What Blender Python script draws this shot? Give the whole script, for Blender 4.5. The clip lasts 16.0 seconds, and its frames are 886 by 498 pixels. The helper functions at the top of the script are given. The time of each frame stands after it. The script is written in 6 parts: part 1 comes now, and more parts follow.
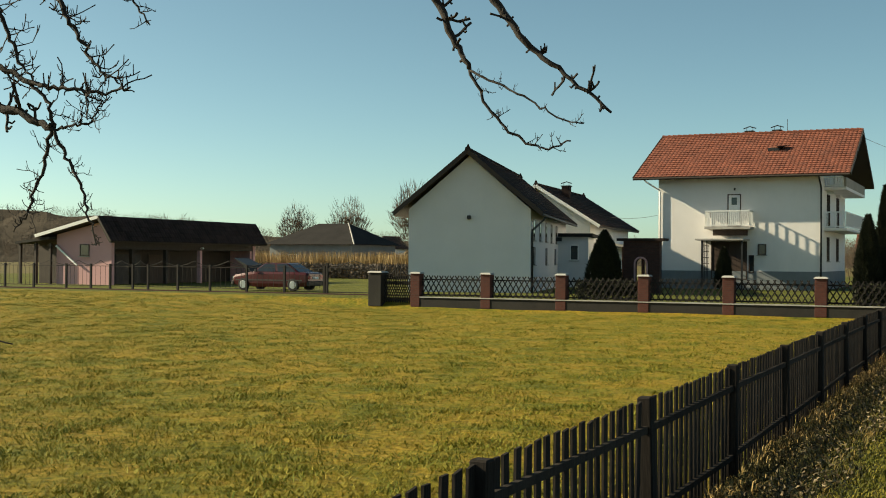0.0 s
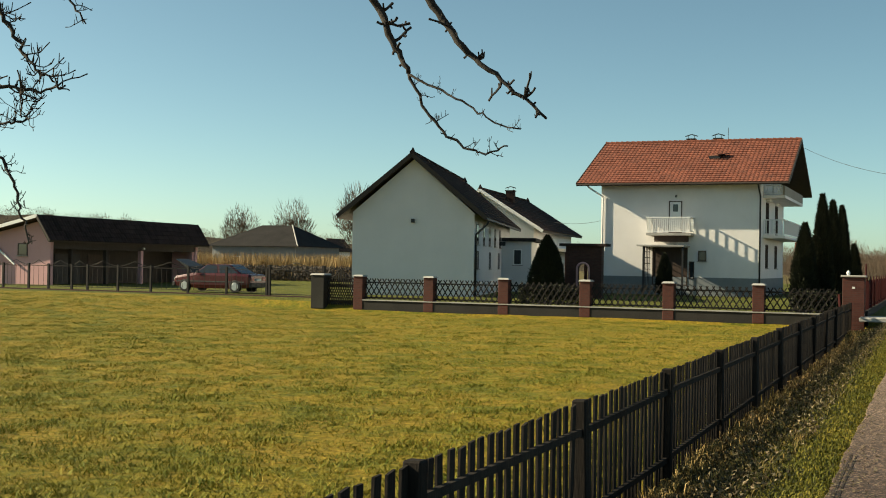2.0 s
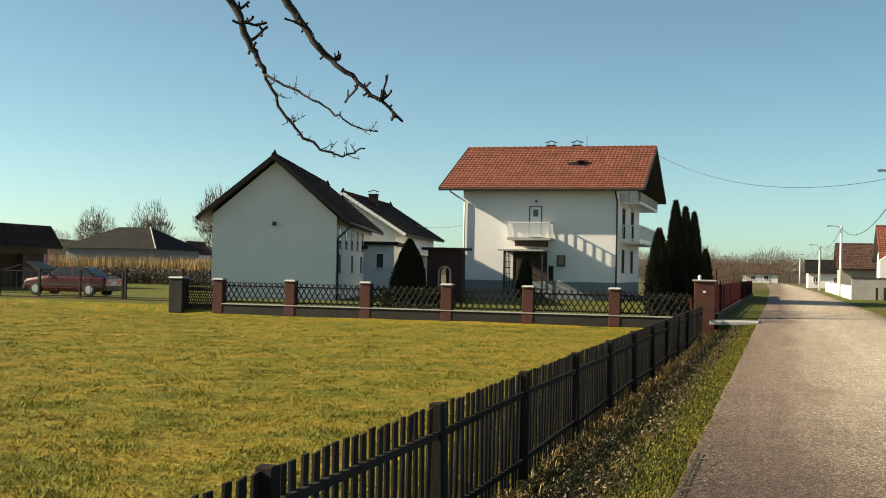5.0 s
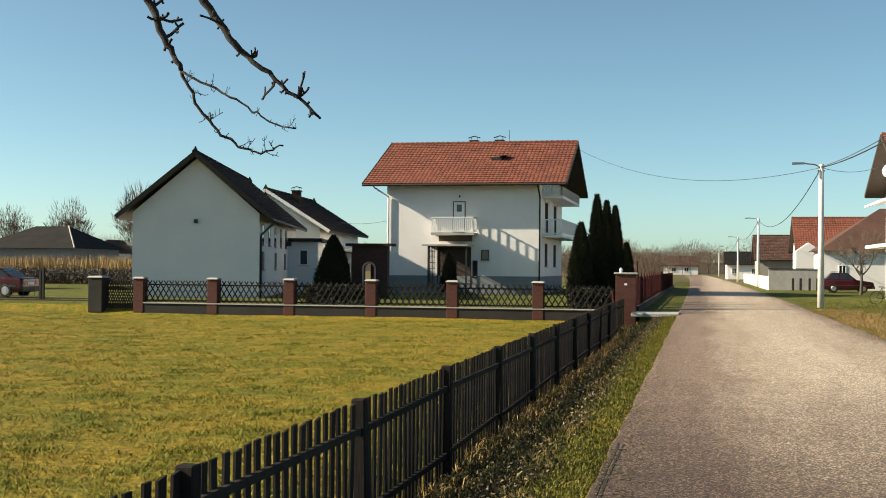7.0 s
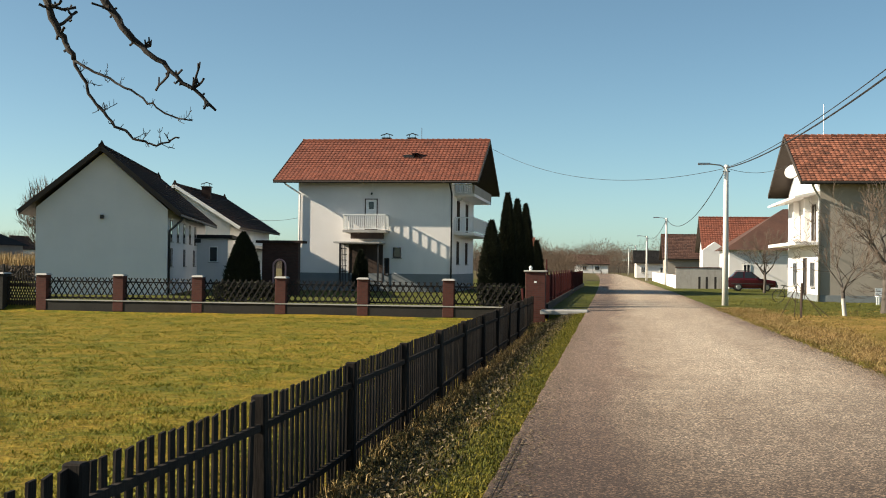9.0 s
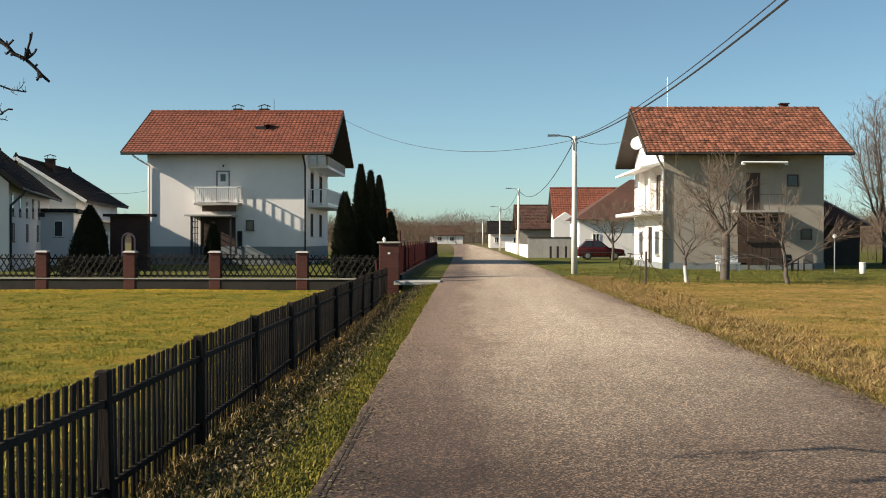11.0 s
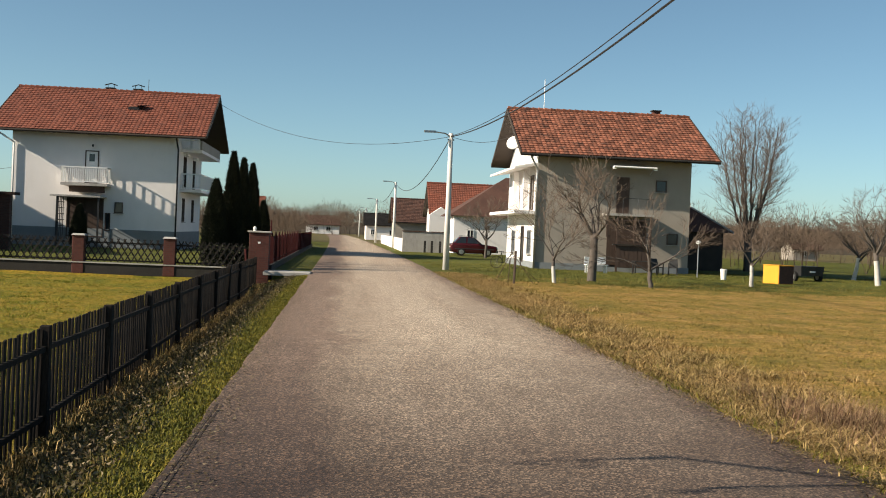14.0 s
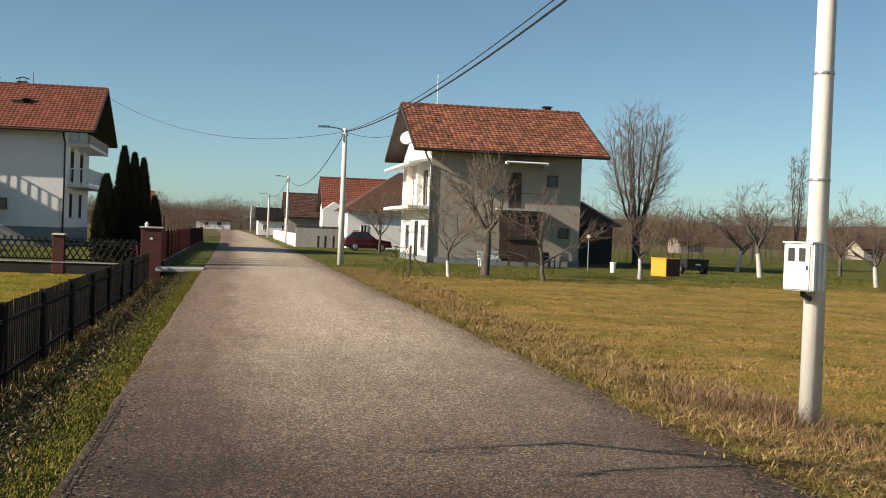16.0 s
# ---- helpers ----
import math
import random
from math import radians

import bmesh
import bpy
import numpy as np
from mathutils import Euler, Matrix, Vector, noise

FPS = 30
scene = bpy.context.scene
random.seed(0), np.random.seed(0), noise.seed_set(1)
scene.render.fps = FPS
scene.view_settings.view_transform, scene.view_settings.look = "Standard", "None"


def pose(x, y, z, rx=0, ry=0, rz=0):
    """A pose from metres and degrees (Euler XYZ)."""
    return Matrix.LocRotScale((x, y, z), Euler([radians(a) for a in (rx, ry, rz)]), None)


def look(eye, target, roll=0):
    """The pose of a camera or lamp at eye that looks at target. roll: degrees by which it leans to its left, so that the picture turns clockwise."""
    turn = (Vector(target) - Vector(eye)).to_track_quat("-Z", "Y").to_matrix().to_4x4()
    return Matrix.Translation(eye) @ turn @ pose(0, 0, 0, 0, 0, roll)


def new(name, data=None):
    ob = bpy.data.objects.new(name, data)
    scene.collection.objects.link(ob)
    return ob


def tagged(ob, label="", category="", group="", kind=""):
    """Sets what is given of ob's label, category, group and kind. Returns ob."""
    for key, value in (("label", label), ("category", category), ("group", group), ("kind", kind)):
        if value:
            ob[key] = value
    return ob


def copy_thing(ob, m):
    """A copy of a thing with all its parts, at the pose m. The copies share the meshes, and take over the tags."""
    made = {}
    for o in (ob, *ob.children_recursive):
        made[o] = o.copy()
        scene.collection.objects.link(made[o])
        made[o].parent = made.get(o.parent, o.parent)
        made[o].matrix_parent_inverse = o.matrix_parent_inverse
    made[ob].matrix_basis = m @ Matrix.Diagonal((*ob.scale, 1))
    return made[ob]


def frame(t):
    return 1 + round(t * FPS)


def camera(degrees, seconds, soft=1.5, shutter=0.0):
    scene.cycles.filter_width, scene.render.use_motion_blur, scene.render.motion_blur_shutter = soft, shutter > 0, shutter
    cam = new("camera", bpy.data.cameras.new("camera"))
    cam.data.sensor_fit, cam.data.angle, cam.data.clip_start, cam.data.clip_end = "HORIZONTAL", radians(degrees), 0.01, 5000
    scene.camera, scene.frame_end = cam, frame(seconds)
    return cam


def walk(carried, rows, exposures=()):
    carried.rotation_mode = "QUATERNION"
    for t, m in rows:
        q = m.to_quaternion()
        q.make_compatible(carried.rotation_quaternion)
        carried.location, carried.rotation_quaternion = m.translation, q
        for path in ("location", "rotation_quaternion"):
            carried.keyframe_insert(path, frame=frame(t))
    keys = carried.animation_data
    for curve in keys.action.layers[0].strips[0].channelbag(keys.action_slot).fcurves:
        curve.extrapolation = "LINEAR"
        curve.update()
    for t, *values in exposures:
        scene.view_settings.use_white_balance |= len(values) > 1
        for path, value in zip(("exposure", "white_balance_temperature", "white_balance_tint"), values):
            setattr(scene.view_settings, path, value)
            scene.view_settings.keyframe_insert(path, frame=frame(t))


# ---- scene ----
cam = camera(41.3, 16.0, soft=1.0)
PATH = [
    (0, (0.054, 1.799, 1.7), (-0.803, 3.606, 1.718), 0.4),
    (0.5, (0.065, 1.797, 1.699), (-0.77, 3.613, 1.717), 0.3),
    (1, (0.079, 1.795, 1.698), (-0.736, 3.622, 1.718), 0.5),
    (1.5, (0.097, 1.799, 1.698), (-0.697, 3.634, 1.721), 0.8),
    (2, (0.128, 1.762, 1.696), (-0.643, 3.607, 1.721), 1.0),
    (2.5, (0.151, 1.76, 1.7), (-0.587, 3.618, 1.726), 1.0),
    (3, (0.157, 1.771, 1.699), (-0.514, 3.655, 1.73), 1.2),
    (3.5, (0.149, 1.794, 1.701), (-0.493, 3.688, 1.734), 1.5),
    (4, (0.156, 1.81, 1.697), (-0.456, 3.713, 1.732), 1.3),
    (6.5, (0.168, 1.792, 1.691), (-0.294, 3.738, 1.723), 0.9),
    (7, (0.207, 1.773, 1.694), (-0.221, 3.727, 1.724), 0.5),
    (7.5, (0.248, 1.778, 1.693), (-0.147, 3.738, 1.721), 0.8),
    (8, (0.271, 1.791, 1.692), (-0.088, 3.759, 1.721), 1.3),
    (8.5, (0.284, 1.804, 1.682), (-0.038, 3.777, 1.712), 1.1),
    (9, (0.299, 1.816, 1.675), (0.016, 3.796, 1.703), 0.7),
    (9.5, (0.318, 1.804, 1.666), (0.075, 3.789, 1.69), 0.6),
    (10, (0.342, 1.791, 1.653), (0.161, 3.783, 1.663), 0.6),
    (10.2, (0.358, 1.771, 1.645), (0.215, 3.765, 1.639), 0.5),
    (12.5, (0.47, 1.63, 1.738), (0.523, 3.629, 1.713), 0.0),
    (13, (0.522, 1.686, 1.737), (0.617, 3.684, 1.709), 0.4),
    (13.5, (0.576, 1.74, 1.749), (0.706, 3.735, 1.72), 1.2),
    (14, (0.594, 1.702, 1.764), (0.765, 3.695, 1.736), 2.4),
    (14.5, (0.586, 1.6, 1.79), (0.799, 3.588, 1.761), 2.6),
    (15, (0.553, 1.578, 1.777), (0.814, 3.56, 1.747), 2.1),
    (15.5, (0.52, 1.532, 1.779), (0.826, 3.508, 1.747), 2.2),
    (16, (0.471, 1.43, 1.773), (0.823, 3.399, 1.743), 2.2),
]
EXPOSURE = [(0, 0.93, 7700, 1), (3.5, 1.06, 7500, 4), (7, 1.10, 7000, 8), (9, 0.99, 6900, 10), (10, 0.92, 6800, 11), (12.5, 0.90, 6800, 12), (16, 0.66, 6700, 12)]
walk(cam, [(t, look(eye, target, roll)) for t, eye, target, roll in PATH], EXPOSURE)

# ---- sky and sun: low winter sun from the left of the road ----
SUN_DIR = Vector((-5.6, -1.2, 2.85)).normalized()
world = bpy.data.worlds.new("sky")
scene.world = world
world.use_nodes = True
wn = world.node_tree.nodes
sky = wn.new("ShaderNodeTexSky")
sky.sky_type = "NISHITA"
sky.sun_disc = False
sky.sun_elevation = math.asin(SUN_DIR.z)
sky.sun_rotation = math.atan2(SUN_DIR.x, SUN_DIR.y) % (2 * math.pi)
sky.air_density, sky.dust_density, sky.ozone_density = 0.6, 0.65, 3.4
wn["Background"].inputs["Strength"].default_value = 0.09
teal = wn.new("ShaderNodeMix")
teal.data_type, teal.blend_type = "RGBA", "MULTIPLY"
teal.inputs["Factor"].default_value = 1.0
teal.inputs["B"].default_value = (0.925, 1.0, 0.815, 1)
world.node_tree.links.new(sky.outputs[0], teal.inputs["A"])
world.node_tree.links.new(teal.outputs["Result"], wn["Background"].inputs["Color"])
sun = new("sun", bpy.data.lights.new("sun", "SUN"))
sun.data.energy, sun.data.angle, sun.data.color = 5.0, radians(0.55), (1.0, 0.90, 0.74)
sun.matrix_world = look(SUN_DIR * 60, (0, 0, 0))


# ---- materials ----
def nodes_of(name, rough=0.8, metal=0.0, spec=0.3):
    m = bpy.data.materials.new(name)
    m.use_nodes = True
    b = m.node_tree.nodes["Principled BSDF"]
    b.inputs["Roughness"].default_value = rough
    b.inputs["Metallic"].default_value = metal
    b.inputs["Specular IOR Level"].default_value = spec
    return m, m.node_tree.nodes, m.node_tree.links, b


def ramp(nodes, links, fac, stops):
    r = nodes.new("ShaderNodeValToRGB")
    while len(r.color_ramp.elements) < len(stops):
        r.color_ramp.elements.new(0.5)
    for e, (p, c) in zip(r.color_ramp.elements, stops):
        e.position, e.color = p, (*c, 1)
    links.new(fac, r.inputs["Fac"])
    return r.outputs["Color"]


def noise_tex(nodes, links, coord, scale, detail=6, rough=0.6, squash=None):
    n = nodes.new("ShaderNodeTexNoise")
    n.inputs["Scale"].default_value, n.inputs["Detail"].default_value, n.inputs["Roughness"].default_value = scale, detail, rough
    if squash:
        mp = nodes.new("ShaderNodeMapping")
        mp.inputs["Scale"].default_value = squash
        links.new(coord, mp.inputs["Vector"])
        coord = mp.outputs["Vector"]
    links.new(coord, n.inputs["Vector"])
    return n.outputs["Fac"]


def mixc(nodes, links, fac, a, b, mode="MIX"):
    m = nodes.new("ShaderNodeMix")
    m.data_type, m.blend_type = "RGBA", mode
    for sock, v in ((m.inputs["Factor"], fac), (m.inputs["A"], a), (m.inputs["B"], b)):
        if isinstance(v, (int, float)):
            sock.default_value = v
        elif isinstance(v, tuple):
            sock.default_value = (*v, 1)
        else:
            links.new(v, sock)
    return m.outputs["Result"]


def bump(nodes, links, b, height, strength=0.3, dist=0.02):
    n = nodes.new("ShaderNodeBump")
    n.inputs["Strength"].default_value, n.inputs["Distance"].default_value = strength, dist
    links.new(height, n.inputs["Height"])
    links.new(n.outputs["Normal"], b.inputs["Normal"])


def surf(name, dark, light, scale=3.0, fine=30.0, rough=0.8, metal=0.0, spec=0.3, bumpy=0.25, dist=0.01, squash=None, island=0.0, objvar=0.0, stain=None):
    """A surface with variation at two scales, fine relief and, where wanted, a shade of its own for each piece."""
    m, n, l, b = nodes_of(name, rough, metal, spec)
    co = n.new("ShaderNodeTexCoord").outputs["Object"]
    big, small = noise_tex(n, l, co, scale, 5, 0.6, squash), noise_tex(n, l, co, fine, 4, 0.7, squash)
    add = n.new("ShaderNodeMath")
    add.operation = "MULTIPLY_ADD"
    l.new(small, add.inputs[0])
    add.inputs[1].default_value = 0.5
    half = n.new("ShaderNodeMath")
    half.operation = "MULTIPLY"
    l.new(big, half.inputs[0])
    half.inputs[1].default_value = 0.5
    l.new(half.outputs[0], add.inputs[2])
    col = ramp(n, l, add.outputs[0], [(0.32, dark), (0.68, light)])
    if stain:
        st = noise_tex(n, l, co, stain[1], 6, 0.65, (1, 1, 0.35))
        msk = ramp(n, l, st, [(0.5, (0, 0, 0)), (0.72, (1, 1, 1))])
        fac = n.new("ShaderNodeMath")
        fac.operation = "MULTIPLY"
        l.new(msk, fac.inputs[0])
        fac.inputs[1].default_value = stain[2]
        col = mixc(n, l, fac.outputs[0], col, stain[0])
    for amount, sock in ((island, "Random Per Island"), (objvar, "Random")):
        if amount:
            src = n.new("ShaderNodeNewGeometry" if sock != "Random" else "ShaderNodeObjectInfo").outputs[sock]
            g = ramp(n, l, src, [(0.0, (1 - amount,) * 3), (1.0, (1 + amount * 0.4,) * 3)])
            col = mixc(n, l, 1.0, col, g, "MULTIPLY")
    l.new(col, b.inputs["Base Color"])
    if bumpy:
        bump(n, l, b, small, bumpy, dist)
    return m


def brick_mat(name, c1, c2, mortar):
    m, n, l, b = nodes_of(name, 0.85)
    co = n.new("ShaderNodeTexCoord").outputs["Object"]
    mp = n.new("ShaderNodeMapping")
    mp.inputs["Rotation"].default_value = (radians(90), 0, 0)
    l.new(co, mp.inputs["Vector"])
    t = n.new("ShaderNodeTexBrick")
    t.inputs["Color1"].default_value, t.inputs["Color2"].default_value, t.inputs["Mortar"].default_value = (*c1, 1), (*c2, 1), (*mortar, 1)
    t.inputs["Scale"].default_value, t.inputs["Mortar Size"].default_value = 1.0, 0.008
    t.inputs["Brick Width"].default_value, t.inputs["Row Height"].default_value = 0.25, 0.077
    l.new(mp.outputs["Vector"], t.inputs["Vector"])
    col = mixc(n, l, 0.35, t.outputs["Color"], ramp(n, l, noise_tex(n, l, co, 9), [(0.3, tuple(v * 0.5 for v in c1)), (0.7, c2)]))
    l.new(col, b.inputs["Base Color"])
    bump(n, l, b, t.outputs["Fac"], -0.3, 0.01)
    return m


def asphalt_mat():
    """Old chip seal: pale polished middle, red-brown gritty edges, scattered light chips; sheen by distance painted in.
    """
    m, n, l, b = nodes_of("old_asphalt", 0.8, 0, 0.4)
    co = n.new("ShaderNodeTexCoord").outputs["Object"]
    v = n.new("ShaderNodeTexVoronoi")
    v.inputs["Scale"].default_value = 62
    l.new(co, v.inputs["Vector"])
    chip = ramp(n, l, v.outputs["Color"], [(0.25, (0.42, 0.40, 0.39)), (0.5, (0.94, 0.92, 0.91)), (0.68, (1.05, 1.03, 1.01)), (0.75, (2.5, 2.35, 2.2))])
    sep = n.new("ShaderNodeSeparateXYZ")
    l.new(co, sep.inputs[0])
    off = n.new("ShaderNodeMath")
    off.operation = "SUBTRACT"
    l.new(sep.outputs["X"], off.inputs[0])
    off.inputs[1].default_value = 2.45
    ab = n.new("ShaderNodeMath")
    ab.operation = "ABSOLUTE"
    l.new(off.outputs[0], ab.inputs[0])
    wob = n.new("ShaderNodeMath")
    wob.operation = "MULTIPLY_ADD"
    l.new(noise_tex(n, l, co, 0.5, 8, 0.72, (1.0, 0.28, 1)), wob.inputs[0])
    wob.inputs[1].default_value = 3.4
    l.new(ab.outputs[0], wob.inputs[2])
    side = n.new("ShaderNodeMath")
    side.operation = "MULTIPLY"
    l.new(wob.outputs[0], side.inputs[0])
    side.inputs[1].default_value = 0.255
    tone = ramp(n, l, side.outputs[0], [(0.62, (0.385, 0.328, 0.258)), (0.84, (0.31, 0.255, 0.195)), (1.0, (0.19, 0.14, 0.106))])
    # Near road darkened in colour, imitating sheen that grows with distance.
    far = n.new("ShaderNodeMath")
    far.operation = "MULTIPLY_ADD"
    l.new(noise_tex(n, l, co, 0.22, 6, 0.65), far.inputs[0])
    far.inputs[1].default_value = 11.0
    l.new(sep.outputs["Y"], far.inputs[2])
    far_sheen = n.new("ShaderNodeMapRange")
    far_sheen.inputs["From Min"].default_value, far_sheen.inputs["From Max"].default_value = 13.5, 26.0
    l.new(far.outputs[0], far_sheen.inputs["Value"])
    tone = mixc(n, l, far_sheen.outputs["Result"], mixc(n, l, 1.0, tone, (0.195, 0.152, 0.132), "MULTIPLY"), tone)
    patch = ramp(n, l, noise_tex(n, l, co, 1.7, 8, 0.75), [(0.34, (0.83, 0.79, 0.77)), (0.64, (1.07, 1.07, 1.07))])
    long = ramp(n, l, noise_tex(n, l, co, 0.9, 4, 0.6, (1.0, 0.06, 1)), [(0.35, (0.88, 0.85, 0.83)), (0.65, (1.06, 1.06, 1.06))])
    col = mixc(n, l, 1.0, mixc(n, l, 1.0, mixc(n, l, 1.0, tone, chip, "MULTIPLY"), patch, "MULTIPLY"), long, "MULTIPLY")
    l.new(col, b.inputs["Base Color"])
    bump(n, l, b, v.outputs["Distance"], 0.3, 0.01)
    return m


def grass_mat(name, stops, scale=0.5, fine=14.0):
    m, n, l, b = nodes_of(name, 0.9, 0, 0.15)
    co = n.new("ShaderNodeTexCoord").outputs["Object"]
    c1 = ramp(n, l, noise_tex(n, l, co, scale, 8, 0.72), stops)
    c2 = ramp(n, l, noise_tex(n, l, co, fine, 5, 0.75), [(0.34, (0.45, 0.5, 0.4)), (0.6, (1.22, 1.18, 1.1))])
    l.new(mixc(n, l, 1.0, c1, c2, "MULTIPLY"), b.inputs["Base Color"])
    mound = n.new("ShaderNodeMath")
    mound.operation = "MULTIPLY_ADD"
    l.new(noise_tex(n, l, co, fine * 1.6, 5, 0.8), mound.inputs[0])
    mound.inputs[1].default_value = 0.45
    l.new(noise_tex(n, l, co, fine * 0.3, 4, 0.6), mound.inputs[2])
    bump(n, l, b, mound.outputs[0], 0.9, 0.16)
    return m


def blade_mat(name, a, bcol, c, patch=None):
    """Blades of three shades; patch names a second colour that takes over in wide patches."""
    m, n, l, b = nodes_of(name, 0.75, 0, 0.2)
    src = n.new("ShaderNodeNewGeometry").outputs["Random Per Island"]
    co = n.new("ShaderNodeTexCoord").outputs["Object"]
    col = ramp(n, l, src, [(0.0, a), (0.5, bcol), (1.0, c)])
    if patch:
        where = ramp(n, l, noise_tex(n, l, co, 0.55, 6, 0.7), [(0.44, (0, 0, 0)), (0.6, (1, 1, 1))])
        col = mixc(n, l, where, col, mixc(n, l, 0.5, col, patch))
    tone = ramp(n, l, noise_tex(n, l, co, 0.45, 5, 0.7), [(0.3, (0.7, 0.75, 0.6)), (0.7, (1.2, 1.1, 1.1))])
    l.new(mixc(n, l, 1.0, col, tone, "MULTIPLY"), b.inputs["Base Color"])
    return m


def glass_mat(name, col):
    m, n, l, b = nodes_of(name, 0.06, 0, 0.6)
    b.inputs["Base Color"].default_value = (*col, 1)
    return m


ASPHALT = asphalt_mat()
LAWN = grass_mat("lawn_soil", [(0.30, (0.085, 0.10, 0.012)), (0.44, (0.17, 0.155, 0.016)), (0.58, (0.29, 0.195, 0.026)), (0.72, (0.15, 0.145, 0.016))], 0.8, 9)
MEADOW = grass_mat("meadow_soil", [(0.30, (0.10, 0.10, 0.018)), (0.44, (0.23, 0.165, 0.04)), (0.58, (0.36, 0.22, 0.075)), (0.72, (0.12, 0.112, 0.024))], 0.45, 6)
# Verge soil and blades are darkened in colour for the picket fence's shade.
VERGE = grass_mat("shaded_verge_soil", [(0.3, (0.018, 0.022, 0.008)), (0.5, (0.042, 0.046, 0.014)), (0.7, (0.085, 0.07, 0.028))], 1.6, 14)
FARLAND = grass_mat("far_fields", [(0.3, (0.09, 0.085, 0.03)), (0.5, (0.14, 0.11, 0.05)), (0.7, (0.08, 0.085, 0.03))], 0.05, 1.0)
YARD = grass_mat("yard_grass", [(0.3, (0.055, 0.07, 0.014)), (0.5, (0.10, 0.108, 0.02)), (0.7, (0.17, 0.145, 0.035))], 0.6, 9)
BLADE_LAWN = blade_mat("lawn_blades", (0.12, 0.135, 0.015), (0.245, 0.22, 0.024), (0.43, 0.33, 0.06), (0.12, 0.15, 0.02))
BLADE_LUSH = blade_mat("lush_blades", (0.09, 0.125, 0.014), (0.18, 0.19, 0.02), (0.32, 0.27, 0.04))
BLADE_DRY = blade_mat("dry_blades", (0.08, 0.052, 0.02), (0.27, 0.18, 0.068), (0.56, 0.41, 0.19))
BLADE_WEED = blade_mat("brown_weeds", (0.10, 0.05, 0.034), (0.23, 0.14, 0.085), (0.38, 0.27, 0.16))
BLADE_VERGE = blade_mat("shaded_verge_blades", (0.016, 0.021, 0.006), (0.045, 0.045, 0.012), (0.20, 0.14, 0.045))
LEAF_DEAD = blade_mat("dead_leaves", (0.035, 0.026, 0.015), (0.09, 0.065, 0.034), (0.28, 0.23, 0.155))
WHITE = surf("white_render", (0.74, 0.71, 0.69), (0.82, 0.79, 0.77), 0.8, 40, 0.9, bumpy=0.12, stain=((0.55, 0.55, 0.53), 0.5, 0.35))
WHITE_H1 = surf("bluish_white_render", (0.58, 0.57, 0.575), (0.66, 0.645, 0.645), 0.7, 40, 0.9, bumpy=0.12, stain=((0.5, 0.53, 0.55), 0.35, 0.4))
GREYWALL = surf("bare_cement_render", (0.27, 0.238, 0.20), (0.37, 0.33, 0.28), 0.7, 25, 0.95, bumpy=0.3, stain=((0.22, 0.2, 0.18), 0.5, 0.5))
PINK = surf("pink_render", (0.50, 0.285, 0.29), (0.58, 0.34, 0.345), 0.9, 30, 0.9, bumpy=0.15)
PLINTH = surf("grey_plinth", (0.16, 0.18, 0.19), (0.23, 0.25, 0.26), 1.5, 30, 0.9)
WHITEPAINT = surf("white_paint", (0.72, 0.72, 0.70), (0.82, 0.82, 0.80), 2, 30, 0.5, bumpy=0.05)
TILE = surf("red_clay_tiles", (0.165, 0.052, 0.033), (0.255, 0.083, 0.05), 0.6, 12, 0.85, island=0.22, bumpy=0.2, stain=((0.10, 0.05, 0.04), 1.2, 0.5))
TILE_OLD = surf("mossy_red_tiles", (0.235, 0.088, 0.052), (0.34, 0.13, 0.078), 0.6, 12, 0.9, island=0.5, bumpy=0.25, stain=((0.04, 0.03, 0.025), 2.2, 1.0))
TILE_DARK = surf("dark_brown_tiles", (0.02, 0.013, 0.012), (0.048, 0.032, 0.028), 0.8, 14, 0.85, spec=0.12, island=0.4, bumpy=0.2)
TILE_GREY = surf("grey_roofing", (0.016, 0.015, 0.015), (0.036, 0.033, 0.031), 0.6, 10, 0.9, spec=0.1, bumpy=0.2, island=0.3)
TILE_BROWN = surf("brown_old_tiles", (0.065, 0.033, 0.025), (0.125, 0.062, 0.045), 0.6, 10, 0.9, bumpy=0.2, island=0.4, stain=((0.05, 0.035, 0.03), 1.0, 0.6))
# Besides real boards, this dark colour paints the shade of the shed porch and outbuilding.
SOFFIT = surf("stained_boards_and_shade", (0.03, 0.022, 0.018), (0.06, 0.045, 0.035), 1.5, 20, 0.7, squash=(1, 12, 1))
FENCEWOOD = surf("weathered_dark_wood", (0.013, 0.011, 0.010), (0.042, 0.034, 0.029), 2.0, 18, 0.9, spec=0.12, squash=(4, 4, 0.4), objvar=0.4, bumpy=0.5)
LATTICE = surf("dark_brown_lattice_wood", (0.011, 0.009, 0.009), (0.028, 0.023, 0.021), 3, 20, 0.8, bumpy=0.2)
BRICK = brick_mat("red_brick", (0.064, 0.019, 0.015), (0.105, 0.032, 0.024), (0.065, 0.048, 0.042))
BRICK_DARK = brick_mat("dark_brick", (0.045, 0.02, 0.017), (0.075, 0.033, 0.027), (0.05, 0.04, 0.036))
CONCRETE = surf("grey_concrete", (0.30, 0.29, 0.27), (0.44, 0.42, 0.39), 1.2, 22, 0.9, stain=((0.18, 0.17, 0.15), 1.1, 0.6))
# The fence base wall's shade is put into this dark colour.
CONCRETE_DARK = surf("shade_dark_concrete", (0.016, 0.015, 0.014), (0.038, 0.034, 0.031), 1.2, 22, 0.9, stain=((0.035, 0.036, 0.028), 1.1, 0.6))
POLE = surf("pale_concrete_pole", (0.58, 0.56, 0.52), (0.70, 0.68, 0.63), 1.2, 26, 0.85, squash=(1, 1, 0.3), stain=((0.42, 0.40, 0.36), 1.3, 0.5))
